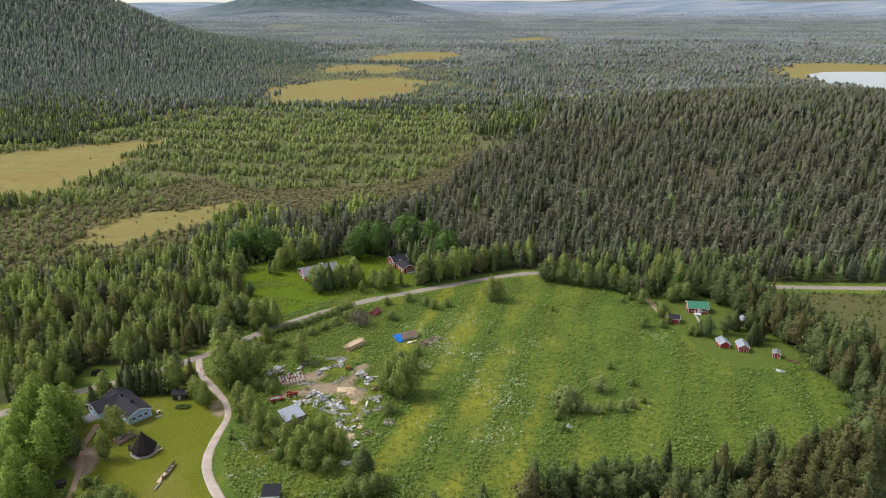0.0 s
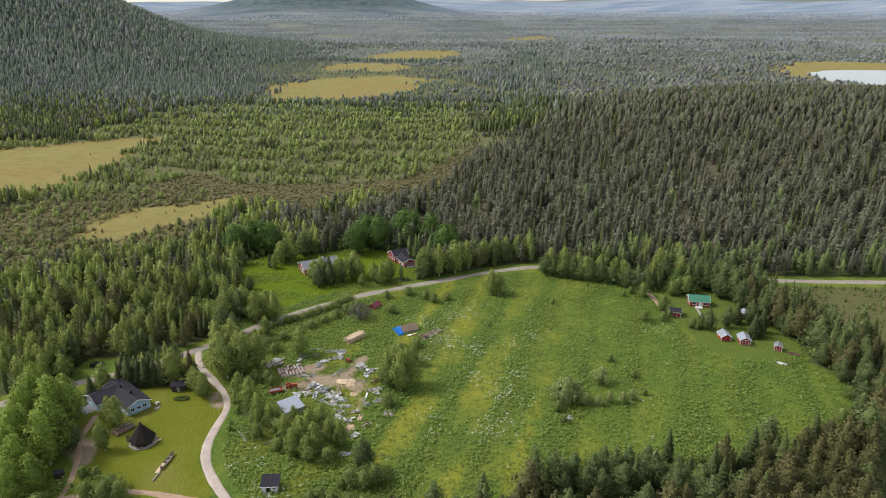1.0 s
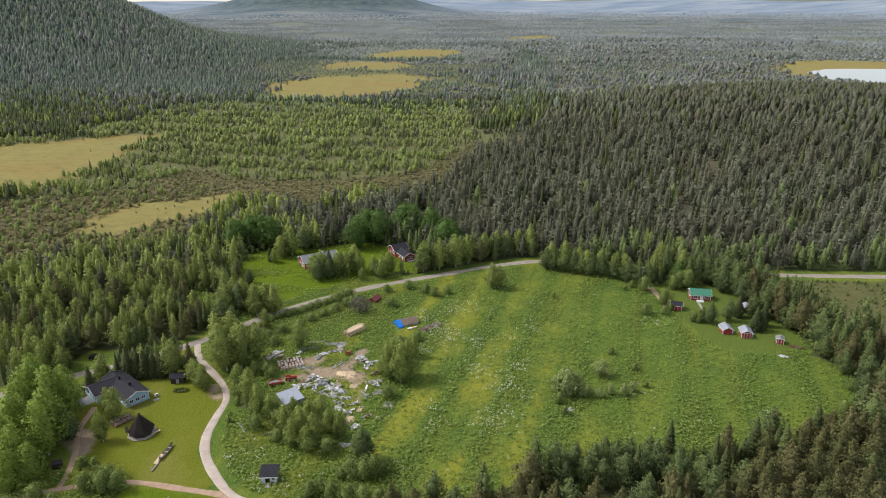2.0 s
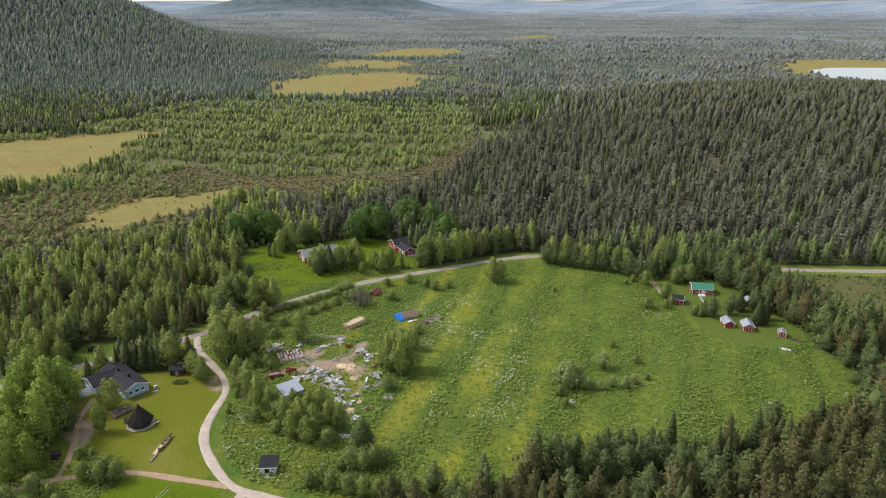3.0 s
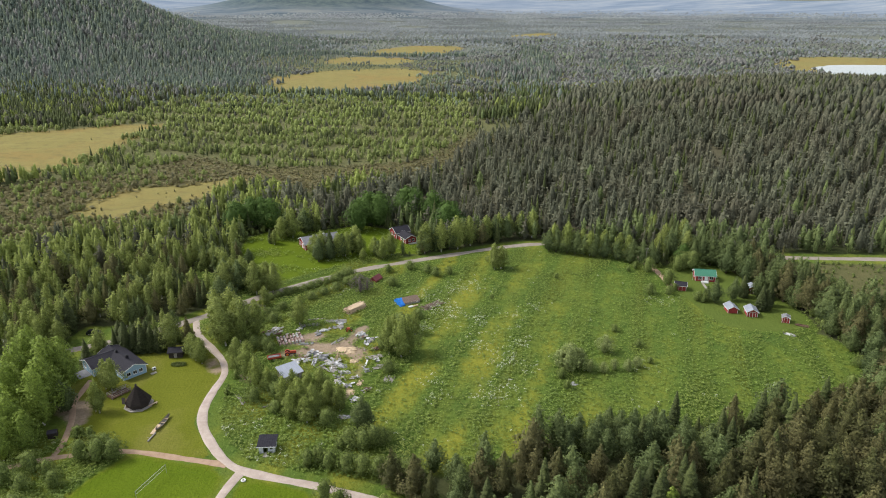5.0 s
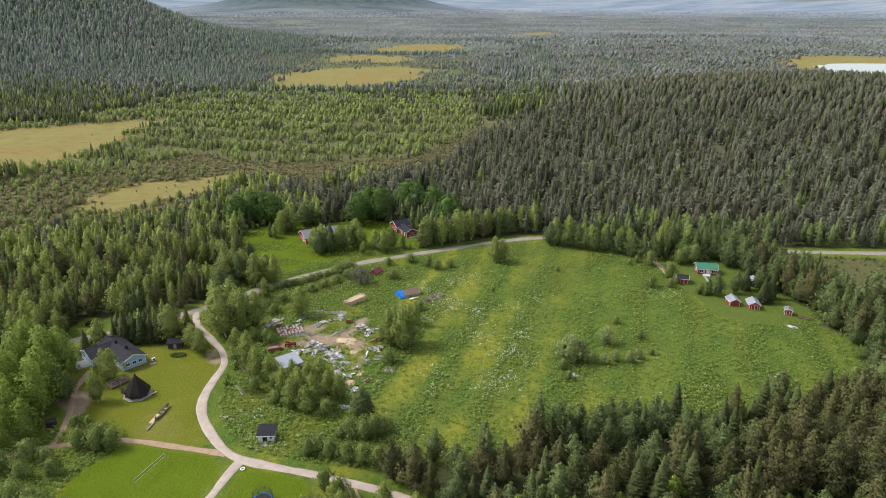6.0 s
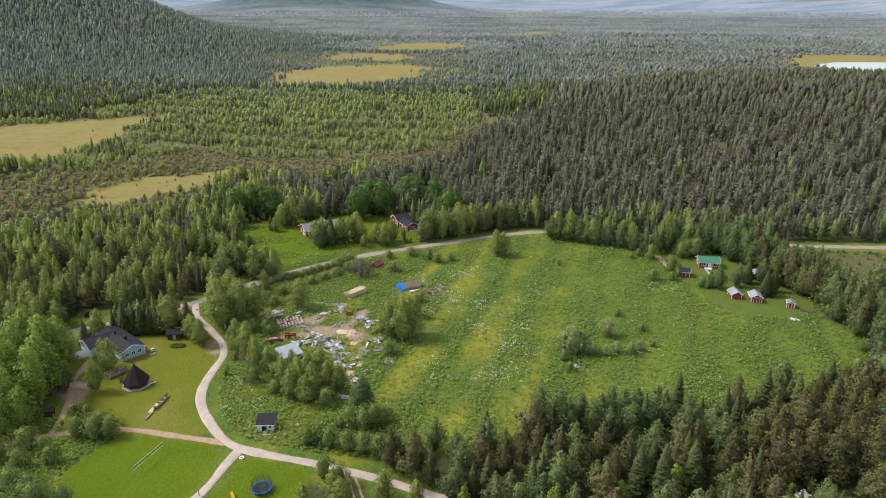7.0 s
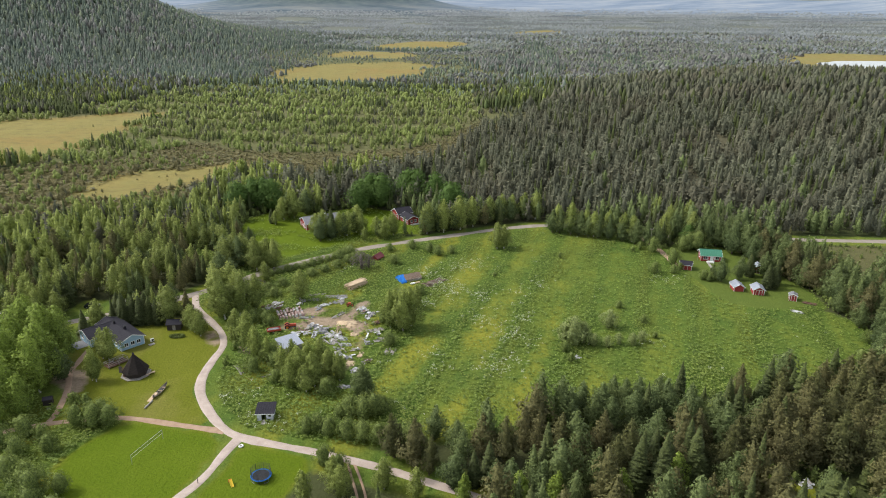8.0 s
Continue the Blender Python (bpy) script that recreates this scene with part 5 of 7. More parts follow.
def lean_to(label, x, y, turn, length, width, low, high, wall_mat, roof_mat, trim, doorway=True, over=0.4):
    """A shed under a single slope that rises to the back."""
    h = thing("shed", label, "shed", at(x, y, turn))
    t = 0.12
    holes = [(length * 0.28, 0, 1.1, min(1.9, low - 0.3))] if doorway else []
    f = part("wall", wall_with_holes(length, low, holes + [(length * 0.72, low * 0.5, 0.6, 0.5)], t), wall_mat, h)
    f.matrix_parent_inverse = pose(-length / 2, -width / 2, 0)
    b = part("wall", wall_with_holes(length, high, [], t), wall_mat, h)
    b.matrix_parent_inverse = pose(length / 2, width / 2, 0, 0, 0, 180)
    for sx in (-1, 1):
        bm = bmesh.new()
        x0 = sx * (length / 2 - t / 2)
        pts = [(-width / 2 + t, 0), (width / 2 - t, 0), (width / 2 - t, high), (-width / 2 + t, low)]
        va = [bm.verts.new((x0 - t / 2, p, q)) for p, q in pts]
        vb = [bm.verts.new((x0 + t / 2, p, q)) for p, q in pts]
        bm.faces.new(va)
        bm.faces.new(vb[::-1])
        for i in range(4):
            bm.faces.new((va[i - 1], va[i], vb[i], vb[i - 1]))
        bmesh.ops.recalc_face_normals(bm, faces=bm.faces)
        part("wall", bm, wall_mat, h)
    s = (high - low) / width
    ya, yb = -width / 2 - over, width / 2 + over
    bm = ribbed(-length / 2 - over, length / 2 + over, (yb, high + over * s), (ya, low - over * s), 0.02, 0.13, 0.55)
    bmesh.ops.recalc_face_normals(bm, faces=bm.faces)
    r = part("roof", bm, roof_mat, h)
    part("fascia", boxes((-length / 2 - over, length / 2 + over, ya - 0.04, ya - 0.003, low - over * s - 0.08, low - over * s + 0.12)), trim, r)
    return h


shed = lean_to("small white shed with a dark sloping roof and open doorway", -42.4, 136.7, 3.0, 3.7, 3.2, 2.0, 2.6, M_PALEWALL, M_BLACKROOF, M_WHITE)
ramp_m = bmesh.new()
beam(ramp_m, (-0.25, -1.65, 0.22), (-0.35, -3.2, 0.05), 1.0, 0.06)
part("ramp", ramp_m, M_GREYWOOD, shed, "grey board ramp")
lean_to("open lean-to under a pale sheet metal roof among bushes", -44.4, 170.2, 38.0, 5.4, 4.8, 1.9, 2.7, M_GREYWOOD, M_WHITEROOF, M_GREYWOOD)


def log_hut():
    """The dark eight-sided barbecue hut."""
    h = thing("barbecue_hut", "dark eight-sided wooden barbecue hut with a steep pointed roof", "hut", at(-81.3, 155.4, 12.0) @ Matrix.Diagonal((1.17, 1.17, 1.32, 1)))
    n = 8
    ring = lambda r, z: [(r * math.cos((i + 0.5) * math.tau / n), r * math.sin((i + 0.5) * math.tau / n), z) for i in range(n)]
    for i in range(n):
        bm = bmesh.new()
        a, b = ring(2.25, 0.1)[i], ring(2.25, 0.1)[(i + 1) % n]
        for k in range(6):
            za = 0.14 + k * 0.22
            beam(bm, (a[0], a[1], za + 0.1), (b[0], b[1], za + 0.1), 0.14, 0.21)
        part("wall", bm, M_DARKWOOD, h)
    roof = None
    for i in range(n):
        bm = bmesh.new()
        lo, mid, hi = ring(2.95, 1.15), ring(1.52, 2.85), ring(0.16, 4.5)
        j = (i + 1) % n
        for p, q in ((lo, mid), (mid, hi)):
            va = [bm.verts.new(v) for v in (p[i], p[j], q[j], q[i])]
            bm.faces.new(va)
        bmesh.ops.solidify(bm, geom=bm.faces[:], thickness=0.09)
        roof = part("roof_panel", bm, M_DARKWOOD, h)
    bm = bmesh.new()
    tube(bm, (0, 0, 4.35), (0, 0, 4.62), 0.2, 0.18)
    bmesh.ops.create_cone(bm, cap_ends=True, segments=8, radius1=0.28, radius2=0.04, depth=0.3, matrix=pose(0, 0, 4.77))
    part("smoke_hood", bm, M_BLACKROOF, h)
    bm = bmesh.new()
    m = pose(0, 0, 0, 0, 0, -78)
    for args in ((-0.5, 0.5, -2.62, -2.2, 0.1, 1.75),):
        box(bm, *args, m)
    part("door", bm, M_BROWNWOOD, h, "brown door under a small gable")
    bm = bmesh.new()
    for sx in (-1, 1):
        beam(bm, m @ Vector((0, -3.0, 2.35)), m @ Vector((sx * 1.0, -2.95, 1.45)), 0.6, 0.06)
    part("door_gable", bm, M_DARKWOOD, h)
    deck = part("deck", bmesh.new(), M_GREYWOOD, h, "pale plank deck round the hut")
    for i in range(n):
        bm = bmesh.new()
        lo, hi = ring(2.35, 0.09), ring(3.25, 0.09)
        j = (i + 1) % n
        for k in range(3):
            u0, u1 = k / 3 + 0.02, (k + 1) / 3 - 0.02
            mixp = lambda p, q, u: Vector(p).lerp(Vector(q), u)
            vs = [bm.verts.new(v) for v in (mixp(lo[i], hi[i], u0), mixp(lo[j], hi[j], u0), mixp(lo[j], hi[j], u1), mixp(lo[i], hi[i], u1))]
            bm.faces.new(vs)
        bmesh.ops.recalc_face_normals(bm, faces=bm.faces)
        bmesh.ops.solidify(bm, geom=bm.faces[:], thickness=0.1)
        part("plank", bm, M_GREYWOOD, deck)
    bm = boxes((-0.9, 0.9, -0.2, 0.2, 0.38, 0.44), (-0.8, -0.7, -0.15, 0.15, 0, 0.38), (0.7, 0.8, -0.15, 0.15, 0, 0.38))
    bench = thing("bench", "pale wooden bench beside the barbecue hut", "bench", at(-77.6, 155.4, 55.0))
    part("seat", boxes((-1.3, 1.3, -0.25, 0.25, 0.38, 0.45)), M_TANWOOD, bench)
    for sx in (-1.0, 1.0):
        part("leg", boxes((sx - 0.06, sx + 0.06, -0.2, 0.2, 0, 0.377)), M_TANWOOD, bench)


log_hut()


def sun_deck():
    d = thing("sun_deck", "brown plank deck with a grey open railing", "deck", at(-89.0, 160.8, 54.5))
    for i in range(18):
        part("plank", boxes((-2.8 + i * 0.31, -2.5 + i * 0.31, -1.35, 1.35, 0.28, 0.33)), M_BROWNWOOD, d)
    for px in (-2.75, 0, 2.65):
        for py in (-1.3, 1.2):
            part("post", boxes((px, px + 0.1, py, py + 0.1, 0, 1.25)), M_GREYWOOD, d)
    for py in (-1.28, 1.22):
        for z in (0.72, 1.2):
            part("rail", boxes((-2.75, 2.75, py, py + 0.06, z, z + 0.09)), M_GREYWOOD, d)
    for px in (-2.75, 0, 2.68):
        part("rail", boxes((px, px + 0.06, -1.2, 1.2, 1.3, 1.38)), M_GREYWOOD, d)
    for px in (-1.6, 1.2):
        part("bench", boxes((px, px + 1.2, 0.55, 0.95, 0.7, 0.76), (px, px + 0.08, 0.6, 0.9, 0.33, 0.7), (px + 1.12, px + 1.2, 0.6, 0.9, 0.33, 0.7)), M_GREYWOOD, d)


sun_deck()


def river_boat():
    b = thing("rowing_boat", "long narrow weathered wooden river boat lying on the lawn", "boat", at(-71.6, 146.9, 83.0))
    bm = bmesh.new()
    n, rings = 12, []
    for i in range(n + 1):
        u = i / n * 2 - 1
        w = 0.62 * (1 - abs(u) ** 2.6) + 0.03
        rise = 0.55 * abs(u) ** 3
        rings.append([bm.verts.new((u * 3.4, y, z)) for y, z in ((-w, 0.55 + rise), (-w * 0.75, 0.18 + rise * 0.8), (0, 0.0 + rise * 0.75), (w * 0.75, 0.18 + rise * 0.8), (w, 0.55 + rise))])
    for a, c in zip(rings, rings[1:]):
        for k in range(4):
            bm.faces.new((a[k], a[k + 1], c[k + 1], c[k]))
    bmesh.ops.solidify(bm, geom=bm.faces[:], thickness=0.04)
    part("hull", bm, M_GREYWOOD, b)
    for u in (-1.7, 0.0, 1.7):
        part("thwart", boxes((u - 0.13, u + 0.13, -0.5, 0.5, 0.40, 0.44)), M_TANWOOD, b)
    bm = bmesh.new()
    beam(bm, (-1.2, 0.25, 0.62), (-4.6, 0.5, 0.15), 0.9, 0.05)
    part("gangboard", bm, M_TANWOOD, b, "pale board laid across the boat")
    log = thing("log", "barkless grey log beside the boat", "log", at(-71.9, 142.0, 80.0))
    bm = bmesh.new()
    tube(bm, (-2.6, 0, 0.2), (0.8, 0.1, 0.22), 0.22, 0.16, 9)
    tube(bm, (-1.6, 0, 0.25), (-1.9, 0.5, 0.7), 0.09, 0.05, 6)
    part("trunk", bm, M_GREYWOOD, log)


river_boat()


def trampoline():
    t = thing("trampoline", "round trampoline with a blue pad and black safety net", "trampoline", at(-37.9, 114.7))
    n = 32
    bm = bmesh.new()
    bmesh.ops.create_circle(bm, cap_ends=True, segments=n, radius=1.72, matrix=pose(0, 0, 0.84))
    part("jumping_mat", bm, M_BLACK, t)
    bm = bmesh.new()
    for r0, r1, z0, z1 in ((1.74, 2.12, 0.88, 0.86),):
        a = [bm.verts.new((r0 * math.cos(i * math.tau / n), r0 * math.sin(i * math.tau / n), z0)) for i in range(n)]
        b = [bm.verts.new((r1 * math.cos(i * math.tau / n), r1 * math.sin(i * math.tau / n), z1)) for i in range(n)]
        for i in range(n):
            bm.faces.new((a[i], b[i], b[(i + 1) % n], a[(i + 1) % n]))
    bmesh.ops.solidify(bm, geom=bm.faces[:], thickness=0.05)
    part("pad", bm, M_PADBLUE, t, "blue padded rim")
    for i in range(4):
        a = (i + 0.5) * math.tau / 4
        bm = bmesh.new()
        for s in (-0.25, 0.25):
            tube(bm, (2.05 * math.cos(a + s), 2.05 * math.sin(a + s), 0.82), (2.0 * math.cos(a + s), 2.0 * math.sin(a + s), 0.0), 0.03, None, 6)
        beam(bm, (2.0 * math.cos(a - 0.25), 2.0 * math.sin(a - 0.25), 0.03), (2.0 * math.cos(a + 0.25), 2.0 * math.sin(a + 0.25), 0.03), 0.06)
        part("leg", bm, M_STEEL, t)
    for i in range(8):
        a = i * math.tau / 8
        bm = bmesh.new()
        tube(bm, (2.1 * math.cos(a), 2.1 * math.sin(a), 0.3), (2.1 * math.cos(a), 2.1 * math.sin(a), 2.6), 0.035, None, 6)
        part("net_pole", bm, M_BLACK, t)
    bm = bmesh.new()
    for k in range(9):
        z = 0.95 + k * 0.2
        for i in range(n):
            a, b = i * math.tau / n, (i + 1) * math.tau / n
            beam(bm, (1.95 * math.cos(a), 1.95 * math.sin(a), z), (1.95 * math.cos(b), 1.95 * math.sin(b), z), 0.022)
    for i in range(n):
        a = i * math.tau / n
        beam(bm, (1.95 * math.cos(a), 1.95 * math.sin(a), 0.9), (1.95 * math.cos(a), 1.95 * math.sin(a), 2.55), 0.022)
    part("safety_net", bm, M_NET, t)


trampoline()


def volleyball_net():
    v = thing("volleyball_net", "white-edged volleyball net between two grey poles", "net", at(-64.75, 123.2))
    d = Vector((2.9, 8.9, 0)).normalized()
    a, b = -d * 4.75, d * 4.75
    for p in (a, b):
        bm = bmesh.new()
        tube(bm, (p.x, p.y, -0.1), (p.x, p.y, 2.45), 0.05, None, 8)
        part("pole", bm, M_STEEL, v)
    for z, w in ((2.38, 0.07), (1.55, 0.05)):
        bm = bmesh.new()
        beam(bm, a + Vector((0, 0, z)), b + Vector((0, 0, z)), 0.02, w)
        part("band", bm, M_WHITE, v, "white net band")
    bm = bmesh.new()
    for k in range(5):
        z = 1.65 + k * 0.15
        beam(bm, a + Vector((0, 0, z)), b + Vector((0, 0, z)), 0.008)
    for k in range(64):
        p = a.lerp(b, k / 63)
        beam(bm, p + Vector((0, 0, 1.55)), p + Vector((0, 0, 2.38)), 0.008)
    part("mesh", bm, M_NET, v)


volleyball_net()


def play_slide():
    s = thing("slide", "small yellow plastic play slide on the lawn", "slide", at(-43.6, 112.8, -55.0))
    bm = bmesh.new()
    beam(bm, (-0.2, 0, 0.95), (1.2, 0, 0.12), 0.5, 0.05)
    for sy in (-0.27, 0.27):
        beam(bm, (-0.2, sy, 1.05), (1.2, sy, 0.22), 0.05, 0.16)
    part("chute", bm, M_YELLOW, s)
    bm = bmesh.new()
    for sy in (-0.25, 0.25):
        beam(bm, (-0.25, sy, 1.2), (-0.9, sy, 0.0), 0.08)
    part("ladder_frame", bm, M_ORANGE, s)
    for k in range(4):
        u = 0.15 + k * 0.22
        part("rung", boxes((-0.9 + 0.65 * u - 0.06, -0.9 + 0.65 * u + 0.06, -0.25, 0.25, 1.2 * u - 0.03, 1.2 * u + 0.03)), M_ORANGE, s)


play_slide()


def post(x, y, h=1.4):
    p = thing("gate_post", "short dark wooden post beside the lane", "post", at(x, y))
    bm = bmesh.new()
    tube(bm, (0, 0, -0.2), (0.03, 0, h), 0.09, 0.075, 8)
    part("stake", bm, M_DARKWOOD, p)


post(-50.3, 112.9, 1.5)


def planter(x, y):
    p = thing("planter", "white-painted tyre planter with a dark centre", "planter", at(x, y))
    bm = bmesh.new()
    for i in range(16):
        a, b = i * math.tau / 16, (i + 1) * math.tau / 16
        tube(bm, (0.42 * math.cos(a), 0.42 * math.sin(a), 0.16), (0.42 * math.cos(b), 0.42 * math.sin(b), 0.16), 0.16, None, 8)
    part("tyre", bm, M_WHITE, p)
    bm = bmesh.new()
    bmesh.ops.create_cone(bm, cap_ends=True, segments=12, radius1=0.28, radius2=0.24, depth=0.2, matrix=pose(0, 0, 0.1))
    part("soil", bm, M_BARK, p)


planter(-45.1, 125.2)


def wheel(parent, x, y, r, w, rim_mat):
    bm = bmesh.new()
    tube(bm, (x, y - w / 2, r), (x, y + w / 2, r), r, None, 18)
    bmesh.ops.bevel(bm, geom=[e for e in bm.edges if e.calc_length() < r * 0.5], offset=w * 0.15, segments=1, affect="EDGES")
    t = part("wheel", bm, M_BLACK, parent)
    bm = bmesh.new()
    tube(bm, (x, y - w / 2 - 0.012, r), (x, y + w / 2 + 0.012, r), r * 0.58, None, 14)
    part("rim", bm, rim_mat, t)


def car(label, x, y, turn, paint):
    c = thing("car", label, "car", at(x, y, turn))
    bm = bmesh.new()
    prof = [(-2.1, 0.28), (2.1, 0.28), (2.15, 0.72), (1.2, 0.92), (0.55, 1.42), (-1.2, 1.44), (-1.95, 0.98), (-2.15, 0.9)]
    prism(bm, prof, -0.85, 0.85)
    bmesh.ops.bevel(bm, geom=bm.edges[:], offset=0.07, segments=2, affect="EDGES")
    bmesh.ops.recalc_face_normals(bm, faces=bm.faces)
    part("body", bm, paint, c)
    for sy in (-1, 1):
        bm = bmesh.new()
        prism(bm, [(-1.15, 0.98), (0.95, 0.98), (0.5, 1.34), (-1.1, 1.36)], sy * 0.862 - 0.008, sy * 0.862 + 0.008)
        part("side_window", bm, M_GLASS, c)
    bm = bmesh.new()
    beam(bm, (1.13, 0, 1.0), (0.63, 0, 1.40), 1.35, 0.03)
    part("windscreen", bm, M_GLASS, c)
    bm = bmesh.new()
    beam(bm, (-1.90, 0, 1.06), (-1.30, 0, 1.43), 1.3, 0.03)
    part("rear_window", bm, M_GLASS, c)
    for wx in (-1.3, 1.35):
        for sy in (-0.78, 0.78):
            wheel(c, wx, sy, 0.32, 0.2, M_STEEL)
    for sy in (-0.6, 0.6):
        part("headlight", boxes((2.12, 2.17, sy - 0.16, sy + 0.16, 0.6, 0.72)), M_WHITETARP, c)


car("dark parked car on a gravel turnout", -113.2, 196.3, 12.0, M_CARDARK)
car("white parked car at the edge of the trees", 78.0, 112.0, -10.0, M_CARWHITE)


def tractor(x, y, turn):
    t = thing("tractor", "old faded red farm tractor without a cab", "tractor", at(x, y, turn))
    bm = boxes((-0.2, 1.7, -0.32, 0.32, 0.75, 1.45))
    bmesh.ops.bevel(bm, geom=bm.edges[:], offset=0.08, segments=2, affect="EDGES")
    part("bonnet", bm, M_TRACTORRED, t)
    part("chassis", boxes((-1.3, 1.6, -0.22, 0.22, 0.5, 0.747)), M_BLACK, t)
    part("grille", boxes((1.702, 1.73, -0.26, 0.26, 0.82, 1.36)), M_STEEL, t)
    for sy in (-0.72, 0.72):
        bm = bmesh.new()
        for i in range(7):
            a, b = math.pi * (0.1 + 0.8 * i / 7), math.pi * (0.1 + 0.8 * (i + 1) / 7)
            beam(bm, (-0.95 + 0.82 * math.cos(a), sy, 0.72 + 0.82 * math.sin(a)), (-0.95 + 0.82 * math.cos(b), sy, 0.72 + 0.82 * math.sin(b)), 0.42, 0.05)
        part("mudguard", bm, M_TRACTORRED, t)
        wheel(t, -0.95, sy, 0.72, 0.38, M_ORANGE)
        wheel(t, 1.2, sy * 0.92, 0.40, 0.2, M_ORANGE)
    part("seat", boxes((-1.0, -0.55, -0.22, 0.22, 1.05, 1.15), (-1.05, -0.97, -0.22, 0.22, 1.15, 1.5)), M_BLACK, t)
    bm = bmesh.new()
    tube(bm, (-0.25, 0, 1.2), (-0.5, 0, 1.6), 0.02, None, 6)
    tube(bm, (-0.5, 0, 1.6), (-0.51, 0, 1.63), 0.2, None, 12)
    part("steering_wheel", bm, M_BLACK, t)
    bm = bmesh.new()
    tube(bm, (0.9, 0.2, 1.45), (0.9, 0.2, 2.1), 0.04, None, 8)
    part("exhaust", bm, M_BLACK, t)


tractor(-46.9, 182.8, 12.0)


def trailer(x, y, turn):
    t = thing("trailer", "red farm trailer loaded with a grey tarpaulin", "trailer", at(x, y, turn))
    part("bed", boxes((-2.0, 2.0, -0.95, 0.95, 0.62, 0.74)), M_TRACTORRED, t)
    for a in ((-2.0, 2.0, -0.95, -0.89, 0.743, 1.2), (-2.0, 2.0, 0.89, 0.95, 0.743, 1.2), (-2.0, -1.94, -0.887, 0.887, 0.743, 1.2)):
        part("side_board", boxes(a), M_TRACTORRED, t)
    bm = bmesh.new()
    beam(bm, (2.0, 0, 0.6), (3.2, 0, 0.5), 0.12)
    part("drawbar", bm, M_STEEL, t)
    for sy in (-0.8, 0.8):
        wheel(t, -0.3, sy, 0.36, 0.22, M_STEEL)
    load = part("load", rough_sheet(55, 3.6, 1.7, 0.55), M_GREYTARP, t, "grey tarpaulin over the load")
    load.location = (-0.1, 0, 0.80)


trailer(-51.2, 180.2, 22.0)



# ------------------------------------------------------------ the scrap yard
def tarp_heap(x, y, turn, w, d, h, mat, label, seed):
    t = thing("scrap_heap", label, "heap", at(x, y, turn), "scrap heaps")
    part("sheet", rough_sheet(seed, w, d, h), mat, t)
    r = rng(seed + 500)
    for k in range(6):
        bm = bmesh.new()
        a = r.rand() * 6
        p = Vector((r.randn() * w * 0.25, r.randn() * d * 0.25, h * 0.75))
        q = p + Vector((math.cos(a) * 1.3, math.sin(a) * 1.3, -h * 0.25 * r.rand()))
        beam(bm, p, q, 0.5 + 0.4 * r.rand(), 0.03)
        part("panel", bm, (M_STEEL, M_GREYWOOD, M_WHITETARP)[k % 3], t)


def board_pile(x, y, turn, length, width, layers, mat, label, seed, loose=0.15, name="board_pile", thick=0.1):
    t = thing(name, label, "boards", at(x, y, turn), "piles of boards")
    r = rng(seed)
    n = max(3, int(width / 0.28))
    for k in range(layers):
        for i in range(n):
            y0 = -width / 2 + i * width / n + loose * r.randn() * 0.3
            L = length * (0.75 + 0.3 * r.rand())
            o = loose * r.randn()
            bm = boxes((-L / 2 + o, L / 2 + o, y0, y0 + width / n * 0.9, 0.02 + k * thick, 0.005 + (k + 1) * thick))
            ob = part("board", bm, mat, t)
            ob.rotation_euler = (0, 0, loose * 0.25 * r.randn())


def leaning_poles(x, y, turn, n, length, mat, label, seed):
    t = thing("pole_stack", label, "poles", at(x, y, turn), "piles of boards")
    r = rng(seed)
    for i in range(n):
        bm = bmesh.new()
        a = i / n * math.tau
        beam(bm, (0.9 * math.cos(a) + 0.2 * r.randn(), 0.9 * math.sin(a) + 0.2 * r.randn(), 0.0), (0.15 * r.randn(), 0.15 * r.randn(), length * (0.7 + 0.3 * r.rand())), 0.12, 0.05)
        part("pole", bm, mat, t)


def garden_bits():
    """Small things round the blue house."""
    bed = thing("flower_bed", "oval bed of low green plants in the lawn", "flower bed", at(-78.6, 176.6, 5))
    r = rng(88)
    for i in range(16):
        a = i * math.tau / 16
        V, F, N = leafy(900 + i % 3, 90, 0.10, wide=0.5, low=0.02, lumps=8, core=0.6)
        me = mesh_of("plant", V * np.array([1, 1, 0.8]), F)
        set_normals(me, N)
        attribute(me, "tone", np.full(len(V), 0.4))
        me.materials.append(M_SHRUB)
        ob = new("plant", me)
        ob.parent = bed
        ob.location = (1.9 * math.cos(a), 0.8 * math.sin(a), 0)
    part("soil", rough_sheet(89, 3.8, 1.6, 0.12), M_BARK, bed)
    hp = thing("heat_pump", "white heat pump cabinet by the house wall", "heat pump", at(-84.6, 173.6, 48))
    bm = boxes((-0.5, 0.5, -0.22, 0.22, 0.15, 0.95))
    bmesh.ops.bevel(bm, geom=bm.edges[:], offset=0.03, segments=2, affect="EDGES")
    part("cabinet", bm, M_WHITE, hp)
    part("stand", boxes((-0.45, -0.38, -0.2, 0.2, 0, 0.147), (0.38, 0.45, -0.2, 0.2, 0, 0.147)), M_STEEL, hp)
    bm = bmesh.new()
    tube(bm, (0.1, -0.235, 0.55), (0.1, -0.223, 0.55), 0.28, None, 18)
    part("fan_grille", bm, M_BLACK, hp)
    st = thing("step", "pale wooden step at the house end", "step", at(-84.0, 171.8, 48))
    part("tread", boxes((-0.8, 0.8, -0.5, 0.5, 0, 0.18)), M_GREYWOOD, st)


